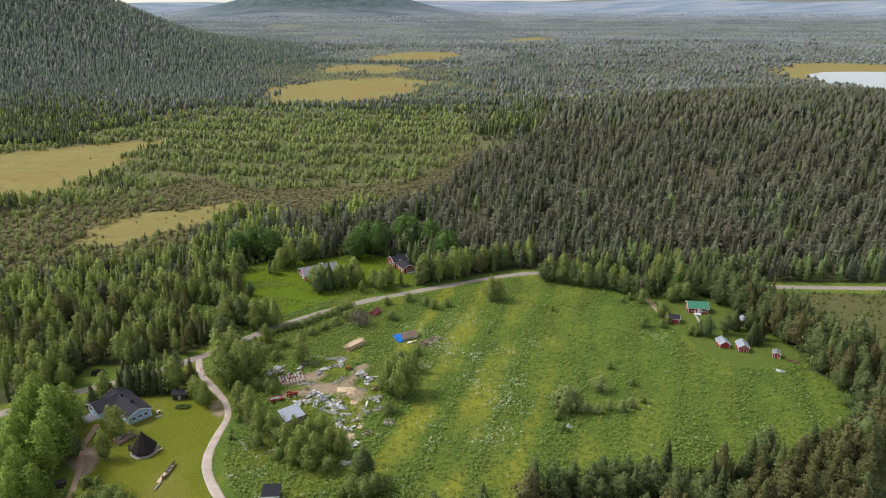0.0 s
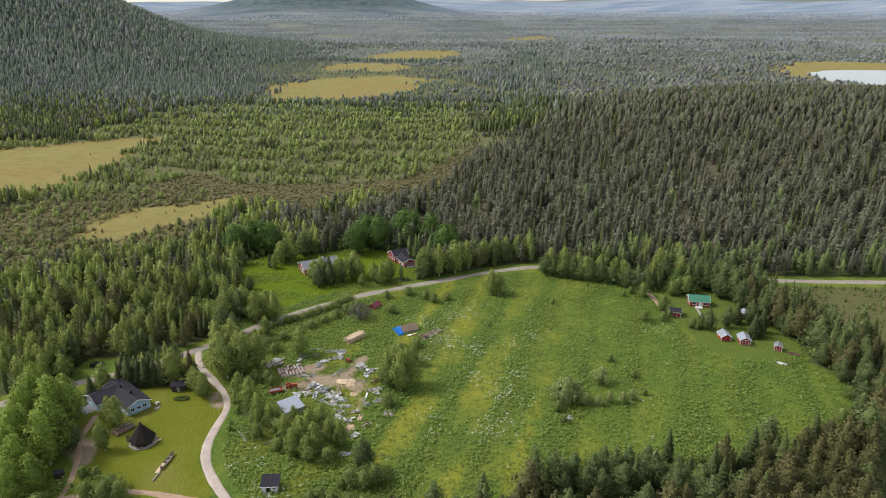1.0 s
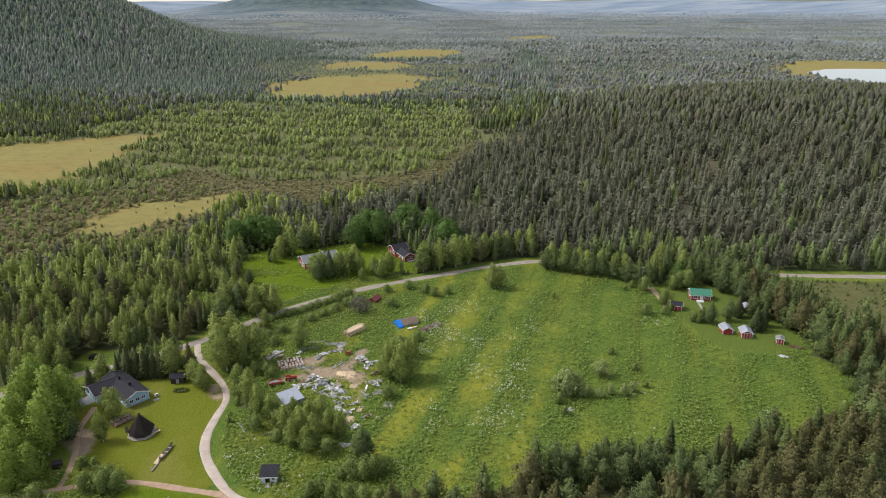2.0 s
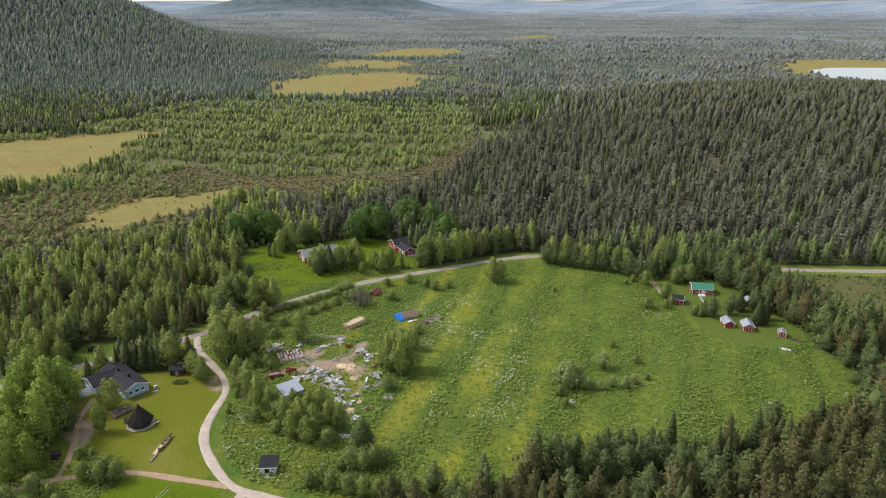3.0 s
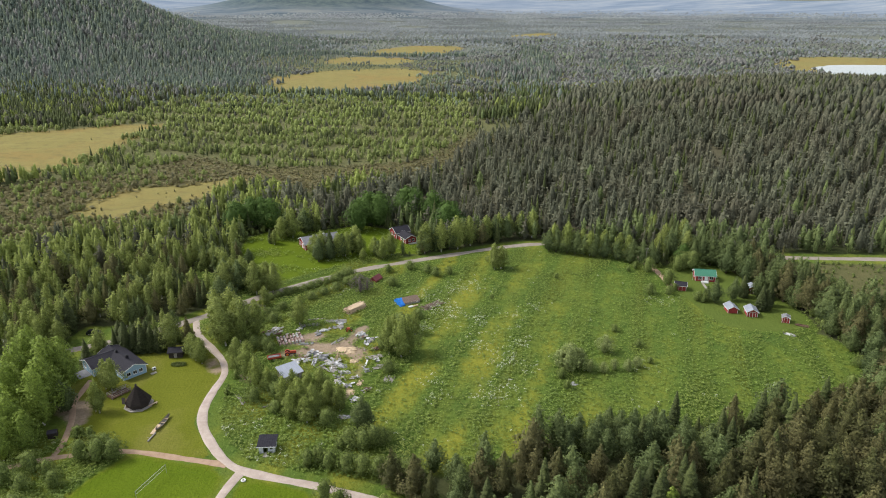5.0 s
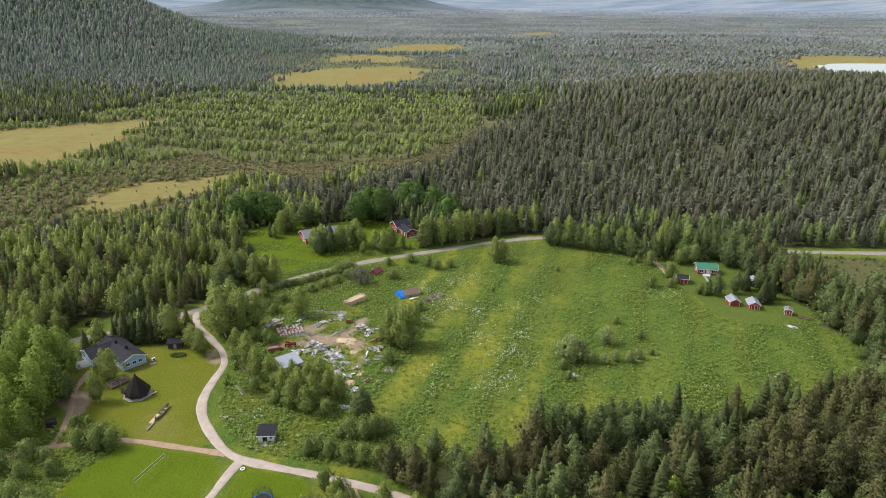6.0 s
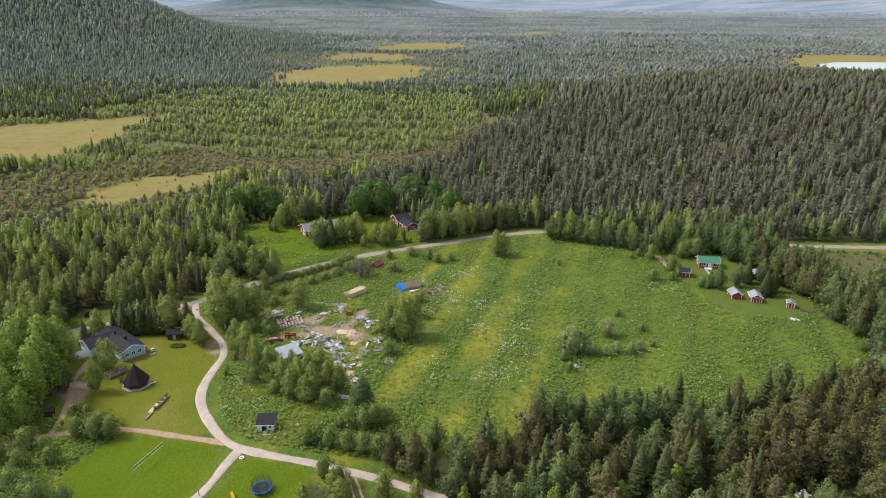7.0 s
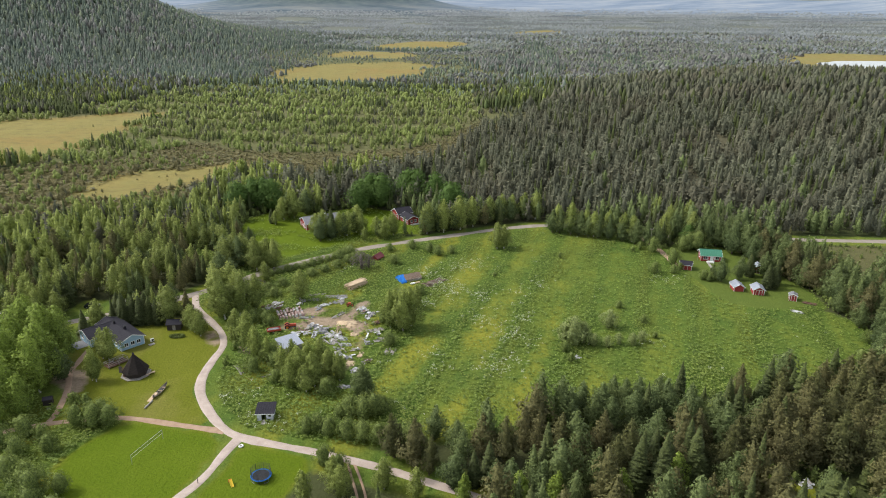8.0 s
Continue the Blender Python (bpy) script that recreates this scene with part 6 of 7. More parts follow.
garden_bits()
tarp_heap(-40.3, 183.6, 30, 3.0, 2.4, 1.1, M_GREYTARP, "heap of grey tarpaulin and scrap metal", 1)
tarp_heap(-37.0, 180.8, 10, 3.6, 3.2, 1.3, M_GREYTARP, "heap of grey tarpaulin and scrap metal", 2)
tarp_heap(-34.2, 177.6, -20, 2.8, 2.2, 0.9, M_WHITETARP, "crumpled white plastic over scrap", 3)
tarp_heap(-44.4, 178.6, 0, 2.2, 1.6, 0.8, M_WHITETARP, "crumpled white plastic over scrap", 4)
tarp_heap(-41.6, 179.0, 0, 1.6, 1.5, 0.8, M_WHITETARP, "crumpled white plastic over scrap", 5)
tarp_heap(-31.0, 176.4, -12, 4.4, 2.6, 0.7, M_STEEL, "bent grey roofing sheets in a pile", 6)
tarp_heap(-29.0, 172.6, -10, 3.6, 1.5, 0.6, M_WHITETARP, "white sheet thrown over scrap", 7)
tarp_heap(-30.2, 166.9, -25, 2.4, 1.8, 0.6, M_WHITETARP, "crumpled white and blue plastic", 8)
tarp_heap(-27.3, 165.4, 30, 2.2, 1.8, 0.6, M_GREYTARP, "grey scrap heap in tall grass", 9)
tarp_heap(-27.2, 196.0, 25, 3.4, 1.9, 0.9, M_WHITETARP, "pale plastic-covered scrap heap", 10)
tarp_heap(-23.6, 192.4, 60, 3.0, 1.9, 0.9, M_GREYTARP, "heap of grey sheets beside bushes", 11)
tarp_heap(-39.6, 199.0, 20, 3.4, 1.3, 0.6, M_WHITETARP, "white sheet thrown over boards", 12)
tarp_heap(-34.6, 203.4, 0, 1.8, 1.6, 0.9, M_WHITETARP, "white machine part under plastic", 13)
tarp_heap(-55.2, 199.4, 5, 3.2, 2.2, 1.1, M_WHITETARP, "white tarpaulin over stacked goods", 14)
tarp_heap(-24.6, 158.2, 70, 2.8, 1.2, 0.5, M_GREYTARP, "flat grey scrap in the weeds", 15)
tarp_heap(-25.8, 150.0, 20, 2.6, 1.5, 0.5, M_GREYTARP, "flat grey scrap in the weeds", 16)
tarp_heap(-12.0, 286.0, 20, 2.2, 1.8, 0.8, M_GREYTARP, "grey tarpaulin heap beside the hedge", 17)
tarp_heap(35.4, 166.0, 20, 1.6, 1.0, 0.5, M_WHITETARP, "small white bundle under the willow", 18)
board_pile(117.6, 203.2, -30, 3.6, 1.6, 3, M_BROWNWOOD, "low heap of dark old boards at the wood's edge", 19, 0.5)
tarp_heap(72.9, 114.0, 0, 2.4, 1.7, 1.0, M_WHITETARP, "white-covered stack at the wood's edge", 20)
leaning_poles(-32.2, 180.4, 0, 12, 2.2, M_TANWOOD, "tent of leaning pale slab boards", 21)
board_pile(-21.6, 181.6, 20, 5.2, 1.8, 3, M_GREYWOOD, "pile of weathered grey boards", 22)
board_pile(-18.8, 175.8, 8, 4.4, 2.4, 2, M_GREYWOOD, "loose grey boards in the grass", 23, 0.4)
board_pile(-16.0, 169.0, 80, 2.8, 3.2, 2, M_GREYWOOD, "loose grey boards in the grass", 24, 0.4)
board_pile(-24.0, 166.6, 80, 2.6, 1.4, 3, M_TANWOOD, "small stack of split pale wood", 25, 0.2)
board_pile(-31.4, 214.9, 48, 8.0, 2.8, 6, M_TANWOOD, "long stack of fresh tan sawn timber", 26, 0.2, thick=0.28)
board_pile(-45.0, 203.0, 8, 6.0, 1.4, 2, M_GREYWOOD, "old grey boards lying in grass", 27, 0.4)
board_pile(-37.0, 206.0, 4, 7.0, 1.6, 3, M_GREYWOOD, "old grey boards lying in grass", 28, 0.4)
board_pile(-43.4, 190.0, 10, 4.6, 1.2, 2, M_STEEL, "stack of steel sheets on the dirt", 29, 0.2)
board_pile(-34.0, 192.0, 55, 5.0, 1.0, 2, M_GREYWOOD, "old grey boards lying in grass", 30, 0.4)
board_pile(-5.0, 218.4, 48, 8.5, 2.8, 5, M_RUINROOF, "collapsed brown boards of an old roof", 31, 0.5)
board_pile(-55.0, 158.0, 125, 5.5, 0.9, 2, M_GREYWOOD, "old grey boards lying in grass", 32, 0.4)
board_pile(-46.8, 155.6, 35, 3.0, 0.8, 2, M_GREYWOOD, "old grey boards lying in grass", 33, 0.3)
board_pile(-43.5, 207.5, 12, 5.0, 1.0, 2, M_GREYWOOD, "old grey boards lying in grass", 34, 0.4)
def scrap_jumble(x, y, turn, mats, label, seed, n=7, reach=1.1):
    """Bent sheets, planks and panels thrown over one another."""
    t = thing("scrap_heap", label, "heap", at(x, y, turn), "scrap heaps")
    r = rng(seed)
    for k in range(n):
        w, L = 0.25 + 0.75 * r.rand() ** 2, 0.9 + 1.7 * r.rand()
        bm = bmesh.new()
        bmesh.ops.create_grid(bm, x_segments=4, y_segments=2, size=0.5)
        for v in bm.verts:
            v.co = Vector((v.co.x * L, v.co.y * w, 0.07 * math.sin(v.co.x * 5 + k) + 0.03 * r.randn()))
        bmesh.ops.solidify(bm, geom=bm.faces[:], thickness=0.03)
        ob = part("panel", bm, mats[r.randint(len(mats))], t)
        ob.matrix_local = pose(reach * r.randn() * 0.7, reach * r.randn() * 0.5, 0.12 + 0.5 * k / n, 9 * r.randn(), 11 * r.randn(), 25 * r.randn() + 90 * (r.rand() < 0.25))
    part("base", rough_sheet(seed + 50, 1.7 * reach, 1.2 * reach, 0.35), mats[0], t)


for k, (sx, sy) in enumerate([(-38.6, 182), (-35.2, 179.2), (-32.4, 178.8), (-42.6, 181), (-39.5, 179.6), (-33, 175.2), (-25, 190), (-26.8, 194), (-36, 205.2), (-41, 196.5), (-34.4, 201.2),
                              (-21.8, 186.8), (-20.2, 179.4), (-23, 173.5), (-33, 173.4), (-36, 175.4), (-39, 177.6), (-30.6, 170), (-26, 169.5), (-22, 163), (-47.6, 200.5), (-36.4, 201)]):
    scrap_jumble(sx, sy, 50 * k, ((M_GREYTARP, M_STEEL, M_WHITETARP), (M_GREYTARP, M_GREYWOOD, M_STEEL), (M_GREYWOOD, M_GREYWOOD, M_WHITETARP), (M_GREYWOOD, M_BROWNWOOD, M_GREYTARP))[k % 4],
                 ("loose bent metal sheets in the weeds", "heap of grey plastic and scrap sheets", "white panels and planks in the weeds", "rotting grey planks and scrap")[k % 4], 600 + k, 6 + k % 4, 0.9 + 0.2 * (k % 3))
bp = thing("white_beam", "white painted beam propped in the grass", "beam", at(-23.4, 177.6, 82))
bm = bmesh.new()
beam(bm, (-1.4, 0, 0.1), (1.4, 0, 0.55), 0.45, 0.2)
part("bar", bm, M_WHITE, bp)


def log_stack():
    """Bundles of short birch logs, end to end."""
    t = thing("firewood_stack", "rows of bundled pale birch firewood", "firewood", at(-49.4, 191.6, 24))
    r = rng(77)
    for i in range(8):
        for j in range(7):
            bm = bmesh.new()
            h = 0.35 + 0.35 * r.rand()
            tube(bm, (-2.9 + i * 1.0, -1.9 + j * 0.85, 0.0), (-2.9 + i * 1.0 + 0.1 * r.randn(), -1.9 + j * 0.85, h + 0.25), 0.40, 0.34, 8)
            part("log", bm, (M_LOGEND, M_BROWNWOOD, M_LOGEND, M_STONE)[r.randint(4)], t)
    s = thing("firewood_stack", "small stack of brown and white firewood", "firewood", at(-56.2, 197.2, 10))
    for i in range(30):
        bm = bmesh.new()
        p = Vector((1.7 * r.randn(), 1.2 * r.randn(), 0.2 + 0.45 * r.rand()))
        tube(bm, p - Vector((0.5, 0.2, 0.1)), p + Vector((0.5, 0.2, 0.1)), 0.28, 0.26, 8)
        part("log", bm, (M_BROWNWOOD, M_STONE, M_GREYWOOD)[i % 3], s)


log_stack()


def sand_heap(x, y, w, d, h, seed, mat=None, label="tipped heap of pale sand and chips"):
    t = thing("sand_heap", label, "heap", at(x, y), "sand heaps")
    part("mound", rough_sheet(seed, w, d, h, 11), mat or M_SAND, t)


sand_heap(-30.4, 185.6, 6.6, 4.6, 0.9, 41)
sand_heap(-27.2, 179.0, 2.6, 2.0, 0.5, 42)
sand_heap(-26.2, 162.0, 2.6, 2.6, 0.35, 43)


def harrow(x, y):
    t = thing("harrow", "small rusty orange farm machine", "machine", at(x, y, 15))
    part("frame", boxes((-1.0, 1.0, -0.5, -0.4, 0.5, 0.6), (-1.0, 1.0, 0.4, 0.5, 0.5, 0.6), (-0.1, 0.1, -0.4, 0.4, 0.5, 0.6)), M_ORANGE, t)
    part("engine", boxes((-0.6, 0.3, -0.35, 0.35, 0.605, 1.1)), M_TRACTORRED, t)
    for sx in (-0.7, 0.7):
        for sy in (-0.62, 0.62):
            wheel(t, sx, sy, 0.42, 0.2, M_ORANGE)


harrow(-31.4, 199.0)


def tarp_barn():
    """The decayed outbuilding with a blue tarpaulin over one end."""
    t = thing("barn", "collapsing brown outbuilding with a blue tarpaulin over its end", "barn", at(-13.6, 221.8, 28) @ Matrix.Scale(1.1, 4))
    for s in (-1, 1):
        for k in range(11):
            bm = bmesh.new()
            x0 = -2.2 + k * 0.52
            z = 1.85 + 0.12 * math.sin(k * 1.7)
            beam(bm, (x0 + 0.25, 0, z), (x0 + 0.25 + 0.08 * math.sin(k * 3), s * 2.3, 0.75 + 0.1 * math.cos(k * 2.3)), 0.5, 0.06)
            part("roof_board", bm, M_RUINROOF, t)
    for s in (-1, 1):
        part("wall", boxes((-2.2, 3.4, s * 2.0 - 0.08, s * 2.0 + 0.08, 0, 0.85)), M_GREYWOOD, t)
    part("wall", boxes((3.3, 3.42, -1.9, 1.9, 0, 1.1)), M_GREYWOOD, t)
    bm = bmesh.new()
    prism(bm, [(-2.45, 0.5), (0, 1.98), (2.45, 0.5), (2.6, 0.0), (-2.6, 0.0)], -0.9, 0.9)
    bmesh.ops.transform(bm, matrix=pose(-2.9, 0, 0, 0, 0, 90), verts=bm.verts)
    bmesh.ops.subdivide_edges(bm, edges=bm.edges[:], cuts=3, use_grid_fill=True)
    r = rng(9)
    for v in bm.verts:
        v.co += Vector(r.randn(3) * 0.05)
    bmesh.ops.recalc_face_normals(bm, faces=bm.faces)
    part("tarpaulin", bm, M_BLUETARP, t, "bright blue tarpaulin")
    b = thing("rowing_boat", "small white and orange boat beside the barn", "boat", at(-11.6, 217.6, 28))
    bm = bmesh.new()
    beam(bm, (-1.6, 0, 0.25), (0.2, 0, 0.25), 0.9, 0.4)
    bmesh.ops.bevel(bm, geom=bm.edges[:], offset=0.12, segments=2, affect="EDGES")
    part("hull", bm, M_WHITE, b)
    bm = bmesh.new()
    beam(bm, (0.3, 0, 0.25), (2.2, 0.1, 0.25), 0.7, 0.35)
    bmesh.ops.bevel(bm, geom=bm.edges[:], offset=0.12, segments=2, affect="EDGES")
    part("cover", bm, M_TANWOOD, b)


tarp_barn()


def upturned_boat():
    b = thing("rowing_boat", "upturned white rowing boat at the meadow's edge", "boat", at(110.4, 196.9, -38))
    bm = bmesh.new()
    n, rings = 10, []
    for i in range(n + 1):
        u = i / n * 2 - 1
        w = 0.7 * (1 - abs(u) ** 2.4) + 0.03
        rings.append([bm.verts.new((u * 2.1, y, z)) for y, z in ((-w, 0.02), (-w * 0.8, 0.35), (0, 0.55 - 0.1 * u * u), (w * 0.8, 0.35), (w, 0.02))])
    for a, c in zip(rings, rings[1:]):
        for k in range(4):
            bm.faces.new((a[k], a[k + 1], c[k + 1], c[k]))
    bmesh.ops.solidify(bm, geom=bm.faces[:], thickness=0.04)
    part("hull", bm, M_WHITE, b)
    part("keel", boxes((-1.9, 1.9, -0.04, 0.04, 0.5, 0.58)), M_GREYWOOD, b)


upturned_boat()


def utility_pole(x, y, h=8.5, turn=0.0):
    p = thing("utility_pole", "grey wooden utility pole beside the road", "pole", at(x, y, turn), "utility poles")
    bm = bmesh.new()
    tube(bm, (0, 0, -0.3), (0, 0, h), 0.13, 0.09, 8)
    part("mast", bm, M_GREYWOOD, p)
    part("crossarm", boxes((-0.6, 0.6, -0.05, 0.05, h - 0.5, h - 0.38)), M_GREYWOOD, p)
    for sx in (-0.5, 0.5):
        part("insulator", boxes((sx - 0.05, sx + 0.05, -0.05, 0.05, h - 0.377, h - 0.2)), M_WHITE, p)


utility_pole(80.4, 256.4, 8.0)


# ------------------------------------------------------------ single trees, as things
def limbs_mesh(seed, top=0.85, rad=0.013, arms=7):
    r = rng(seed)
    bm = bmesh.new()
    tube(bm, (0, 0, -0.02), (0.01, 0, top * 0.55), rad * 1.2, rad * 0.8, 7)
    tube(bm, (0.01, 0, top * 0.55), (0, 0.012, top), rad * 0.8, rad * 0.2, 7)
    for i in range(arms):
        z = 0.2 + 0.6 * i / arms
        a, L = i * 2.4 + r.rand(), 0.13 * (1.1 - z * 0.8)
        tube(bm, (0, 0, z), (L * math.cos(a), L * math.sin(a), z + 0.08), rad * 0.35, rad * 0.12, 4)
    me = bpy.data.meshes.new("trunk")
    bm.to_mesh(me)
    bm.free()
    return me


def crown_mesh(form, mat):
    me = mesh_of("crown", *form[:2])
    if len(form) == 3:
        set_normals(me, form[2])
    # Crown colour pales upwards, painting in light from above.
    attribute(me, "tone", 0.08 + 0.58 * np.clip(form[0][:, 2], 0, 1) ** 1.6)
    me.materials.append(mat)
    return me


def species(forms, mat, bark, arms=7, rad=0.013):
    out = []
    for k, f in enumerate(forms):
        t = limbs_mesh(k + 3, rad=rad, arms=arms)
        t.materials.append(bark)
        out.append((crown_mesh(f, mat), t))
    return out


ALDER = species([leafy(s, 2100, 0.0146, wide=0.205, low=0.06, peak=0.34, top=0.72, lumps=36, core=0.60, stray=0.14, sides=8) for s in (206, 207, 208, 209)], M_SHADEDLEAF, M_BARK)
BIRCH = species([leafy(s, 2300, 0.0142, wide=0.205, low=0.06, peak=0.36, top=0.60, lumps=38, core=0.60, stray=0.15, sides=8) for s in (201, 202, 203, 204, 205)], M_BIRCH, M_BIRCHBARK)
ASPEN = species([leafy(s, 2300, 0.0142, wide=0.21, low=0.05, peak=0.36, top=0.56, lumps=36, core=0.62, stray=0.15, sides=8) for s in (271, 272, 273)], M_ASPEN, M_BIRCHBARK)
YOUNG_BIRCH = species([leafy(s, 1500, 0.019, wide=0.20, low=0.03, peak=0.30, top=0.75, lumps=30, core=0.6, stray=0.16, sides=7) for s in (281, 282)], M_ASPEN, M_BIRCHBARK)
MAPLE = species([leafy(s, 1900, 0.0190, wide=0.27, low=0.05, peak=0.42, top=0.48, lumps=34, core=0.7, stray=0.1, sides=8) for s in (211, 212, 213)], M_MAPLE, M_BARK)
PINE = species([leafy(s, 2300, 0.0142, wide=0.215, low=0.08, peak=0.27, top=0.88, lumps=56, core=0.56, bulge=0.26, flat=0.9, stray=0.2, sides=8, soften=0.75) for s in (221, 222, 223, 224, 225)], M_PINE, M_BARK, 12)
SPRUCE = species([conifer(s, 28, 14, slim=0.16) for s in (231, 232, 233)], M_SPRUCE, M_BARK, 3)
SHRUB = species([leafy(s, 1000, 0.028, wide=0.48, low=0.02, peak=0.42, top=0.50, lumps=40, core=0.62, bulge=0.3, flat=0.9, stray=0.2, sides=7, soften=0.55) for s in (241, 242, 243, 244)], M_SHRUB, M_BARK, 9, 0.02)
WILLOW = species([leafy(s, 1100, 0.023, wide=0.32, low=0.03, peak=0.4, top=0.58, lumps=26, core=0.6, stray=0.18, sides=7) for s in (251, 252, 253)], M_GREYWILLOW, M_BARK, 9, 0.02)

BARE_WILLOW = species([leafy(s, 900, 0.020, wide=0.36, low=0.05, peak=0.45, top=0.5, lumps=30, core=0.25, bulge=0.3, stray=0.2, sides=5) for s in (261, 262)], M_BAREWILLOW, M_BARK, 12, 0.02)


def trees(name, label, category, group, kinds, rows, seed, wide=1.0):
    r = rng(seed)
    for x, y, h in rows:
        crown, trunk = kinds[r.randint(len(kinds))]
        g = h * wide * (0.9 + 0.25 * r.rand())
        ob = thing(name, label, category, at(x, y, r.rand() * 360) @ pose(0, 0, 0, 2.5 * r.randn(), 2.5 * r.randn(), 0) @ Matrix.Diagonal((g, g, h, 1)), group)
        for nm, me in (("trunk", trunk), ("crown", crown)):
            new(nm, me).parent = ob


trees("aspen", "tall full-crowned bright green aspen beside the house yard", "tree", "yard aspens", ASPEN,
      [(-101.4, 146.2, 18), (-102.5, 150.5, 17.5), (-112.6, 157.2, 18), (-114.6, 162.5, 18), (-107.4, 160.8, 18), (-104.6, 162.1, 15), (-119.2, 172.9, 15), (-109.9, 149, 17),
       (-104, 139, 15), (-108, 168, 14), (-99, 135, 12), (-103, 132, 13), (-110, 142, 15), (-113, 135, 13)], 301, 1.25)
trees("birch", "birch with pale stems on the house lawn", "tree", "yard birches", BIRCH,
      [(-89.9, 151.6, 10.2), (-91.2, 152.2, 9.2)], 302, 0.78)
trees("birch", "broad leafy birch before the blue house", "tree", "yard birches", BIRCH, [(-91.6, 162.4, 10.6), (-93.8, 163.4, 9.4)], 343, 1.15)
trees("alder", "dark round-crowned tree beside the dirt footpath", "tree", "", ALDER, [(-98.6, 152.4, 9.8)], 340, 1.5)
trees("birch", "leafy birch beside the gravel turnout", "tree", "turnout birches", BIRCH, [(-124, 186.5, 11), (-119.5, 187.5, 9.5), (-128, 190, 12), (-122, 193, 8)], 341, 1.25)
trees("spruce", "dense dark spruce in a hedge-like row", "tree", "yard spruces", SPRUCE,
      [(-96.8, 184, 9.5), (-94.3, 184.2, 9), (-92.0, 184.6, 9.6), (-89.6, 184.8, 9), (-87.3, 185, 8.6), (-98.6, 186.1, 10), (-91.7, 187.3, 10), (-94.9, 187.3, 9.6), (-101, 188, 9)], 303, 1.75)
trees("birch", "leafy birch beside the gravel lane", "tree", "lane birches", BIRCH,
      [(-83.9, 185.1, 12.5), (-77.1, 182.4, 8.2), (-74.5, 179.5, 9.2), (-72.0, 177.4, 9), (-70.6, 191.6, 16), (-68.3, 188.6, 17), (-64.3, 190.3, 16),
       (-60.6, 195.3, 13), (-61.2, 176.6, 9.4), (-56.2, 168.4, 12.6), (-52.1, 163.7, 10), (-60.6, 172.6, 6), (-66, 195, 14)], 304, 1.2)
trees("birch", "bushy green tree in the scrap yard thicket", "tree", "scrap yard trees", BIRCH,
      [(-43.2, 156.3, 8.6), (-37.5, 152.3, 10.6), (-33.5, 150.2, 10.2), (-30.9, 154.7, 8.8), (-48.8, 162.1, 8), (-37.4, 159, 8.6), (-39.5, 149.6, 9), (-27.6, 153, 8.6), (-33.8, 160, 9.4),
       (-17.2, 183.3, 12.9), (-13.3, 181.1, 14.2), (-10.9, 184.9, 13.4), (-9.8, 196.6, 8.6), (-16.2, 191.6, 10), (-48.3, 203, 11), (-63.3, 217.8, 8), (-35.2, 147.6, 8.2), (-41.5, 161.5, 8)], 305, 1.15)
trees("alder", "slim conical alder at the scrap yard's edge", "tree", "", ALDER, [(-21.2, 143.3, 11.2), (-19.6, 144.4, 8.6)], 306, 1.05)
trees("willow_shrub", "rounded green willow shrub in the rough grass", "shrub", "willow shrubs", SHRUB,
      [(-23, 138, 5.4), (-17.4, 138.1, 6), (-19.6, 136.6, 6), (-15.5, 139, 4.6), (-25.2, 137, 3.4), (-55.2, 186.6, 4.4), (-58.9, 187, 4.6), (-53.4, 184.6, 3.6), (-16.4, 173, 4.4), (-15, 200, 6.4),
       (-47.8, 163.8, 5.4), (-9.1, 208.5, 3.6), (-51, 157.5, 4.6), (-19.5, 187, 4.8), (-41.2, 240.2, 4.4), (-35.1, 236.5, 4.4), (-3.9, 246, 4.2), (1.5, 248, 3.4), (-7.3, 249.3, 4),
       (-22.8, 249.8, 3.6), (-14.2, 253.3, 4), (-20, 236, 4.2), (-46, 160, 5), (-30, 147, 5), (-44, 152, 4)], 307, 1.2)
trees("roadside_shrub", "low leafy shrub in the roadside hedge row", "shrub", "roadside shrubs", SHRUB,
      [(-66, 205.5, 4.4), (-60.5, 211, 3), (-56.5, 215, 3.2), (-52, 219.6, 3), (-48.4, 224, 3.2), (-44.4, 228, 3), (-40.6, 232.4, 3.4), (-37.4, 237.5, 3.4), (-33.4, 241.5, 3.2), (-71, 199, 4.6), (-57.5, 206, 3.4)], 331, 1.6)
trees("willow_shrub", "grey leafless-looking willow in the rough grass", "shrub", "willow shrubs", BARE_WILLOW, [(-31.3, 229.9, 7), (-29, 231.5, 5.4), (-64.4, 208, 6)], 308, 1.25)
trees("willow_shrub", "grey-green willow standing alone in the meadow", "shrub", "meadow willows", WILLOW,
      [(35.9, 173.8, 9.2), (33.9, 175.7, 6.4), (38.8, 176.1, 6.6), (48.6, 185, 6.2), (41.5, 173.4, 4.2), (45.4, 172.8, 3.8), (49, 174.2, 3.8), (52.8, 173.6, 4.2), (55.9, 176.1, 3.6)], 309, 1.25)
trees("willow_shrub", "small dark bush in the meadow", "shrub", "meadow willows", SHRUB,
      [(59.6, 188.2, 3), (42.5, 243.8, 2.6), (54.7, 199.1, 2.8), (33.6, 164.2, 3), (33, 169.9, 3.6), (16.5, 224.5, 1.8), (60.5, 178.5, 2.2)], 310, 1.0)
trees("birch", "lone dense birch in the upper meadow", "tree", "", BIRCH, [(19.3, 253.2, 11.4), (22, 253.9, 10.4)], 311, 1.35)
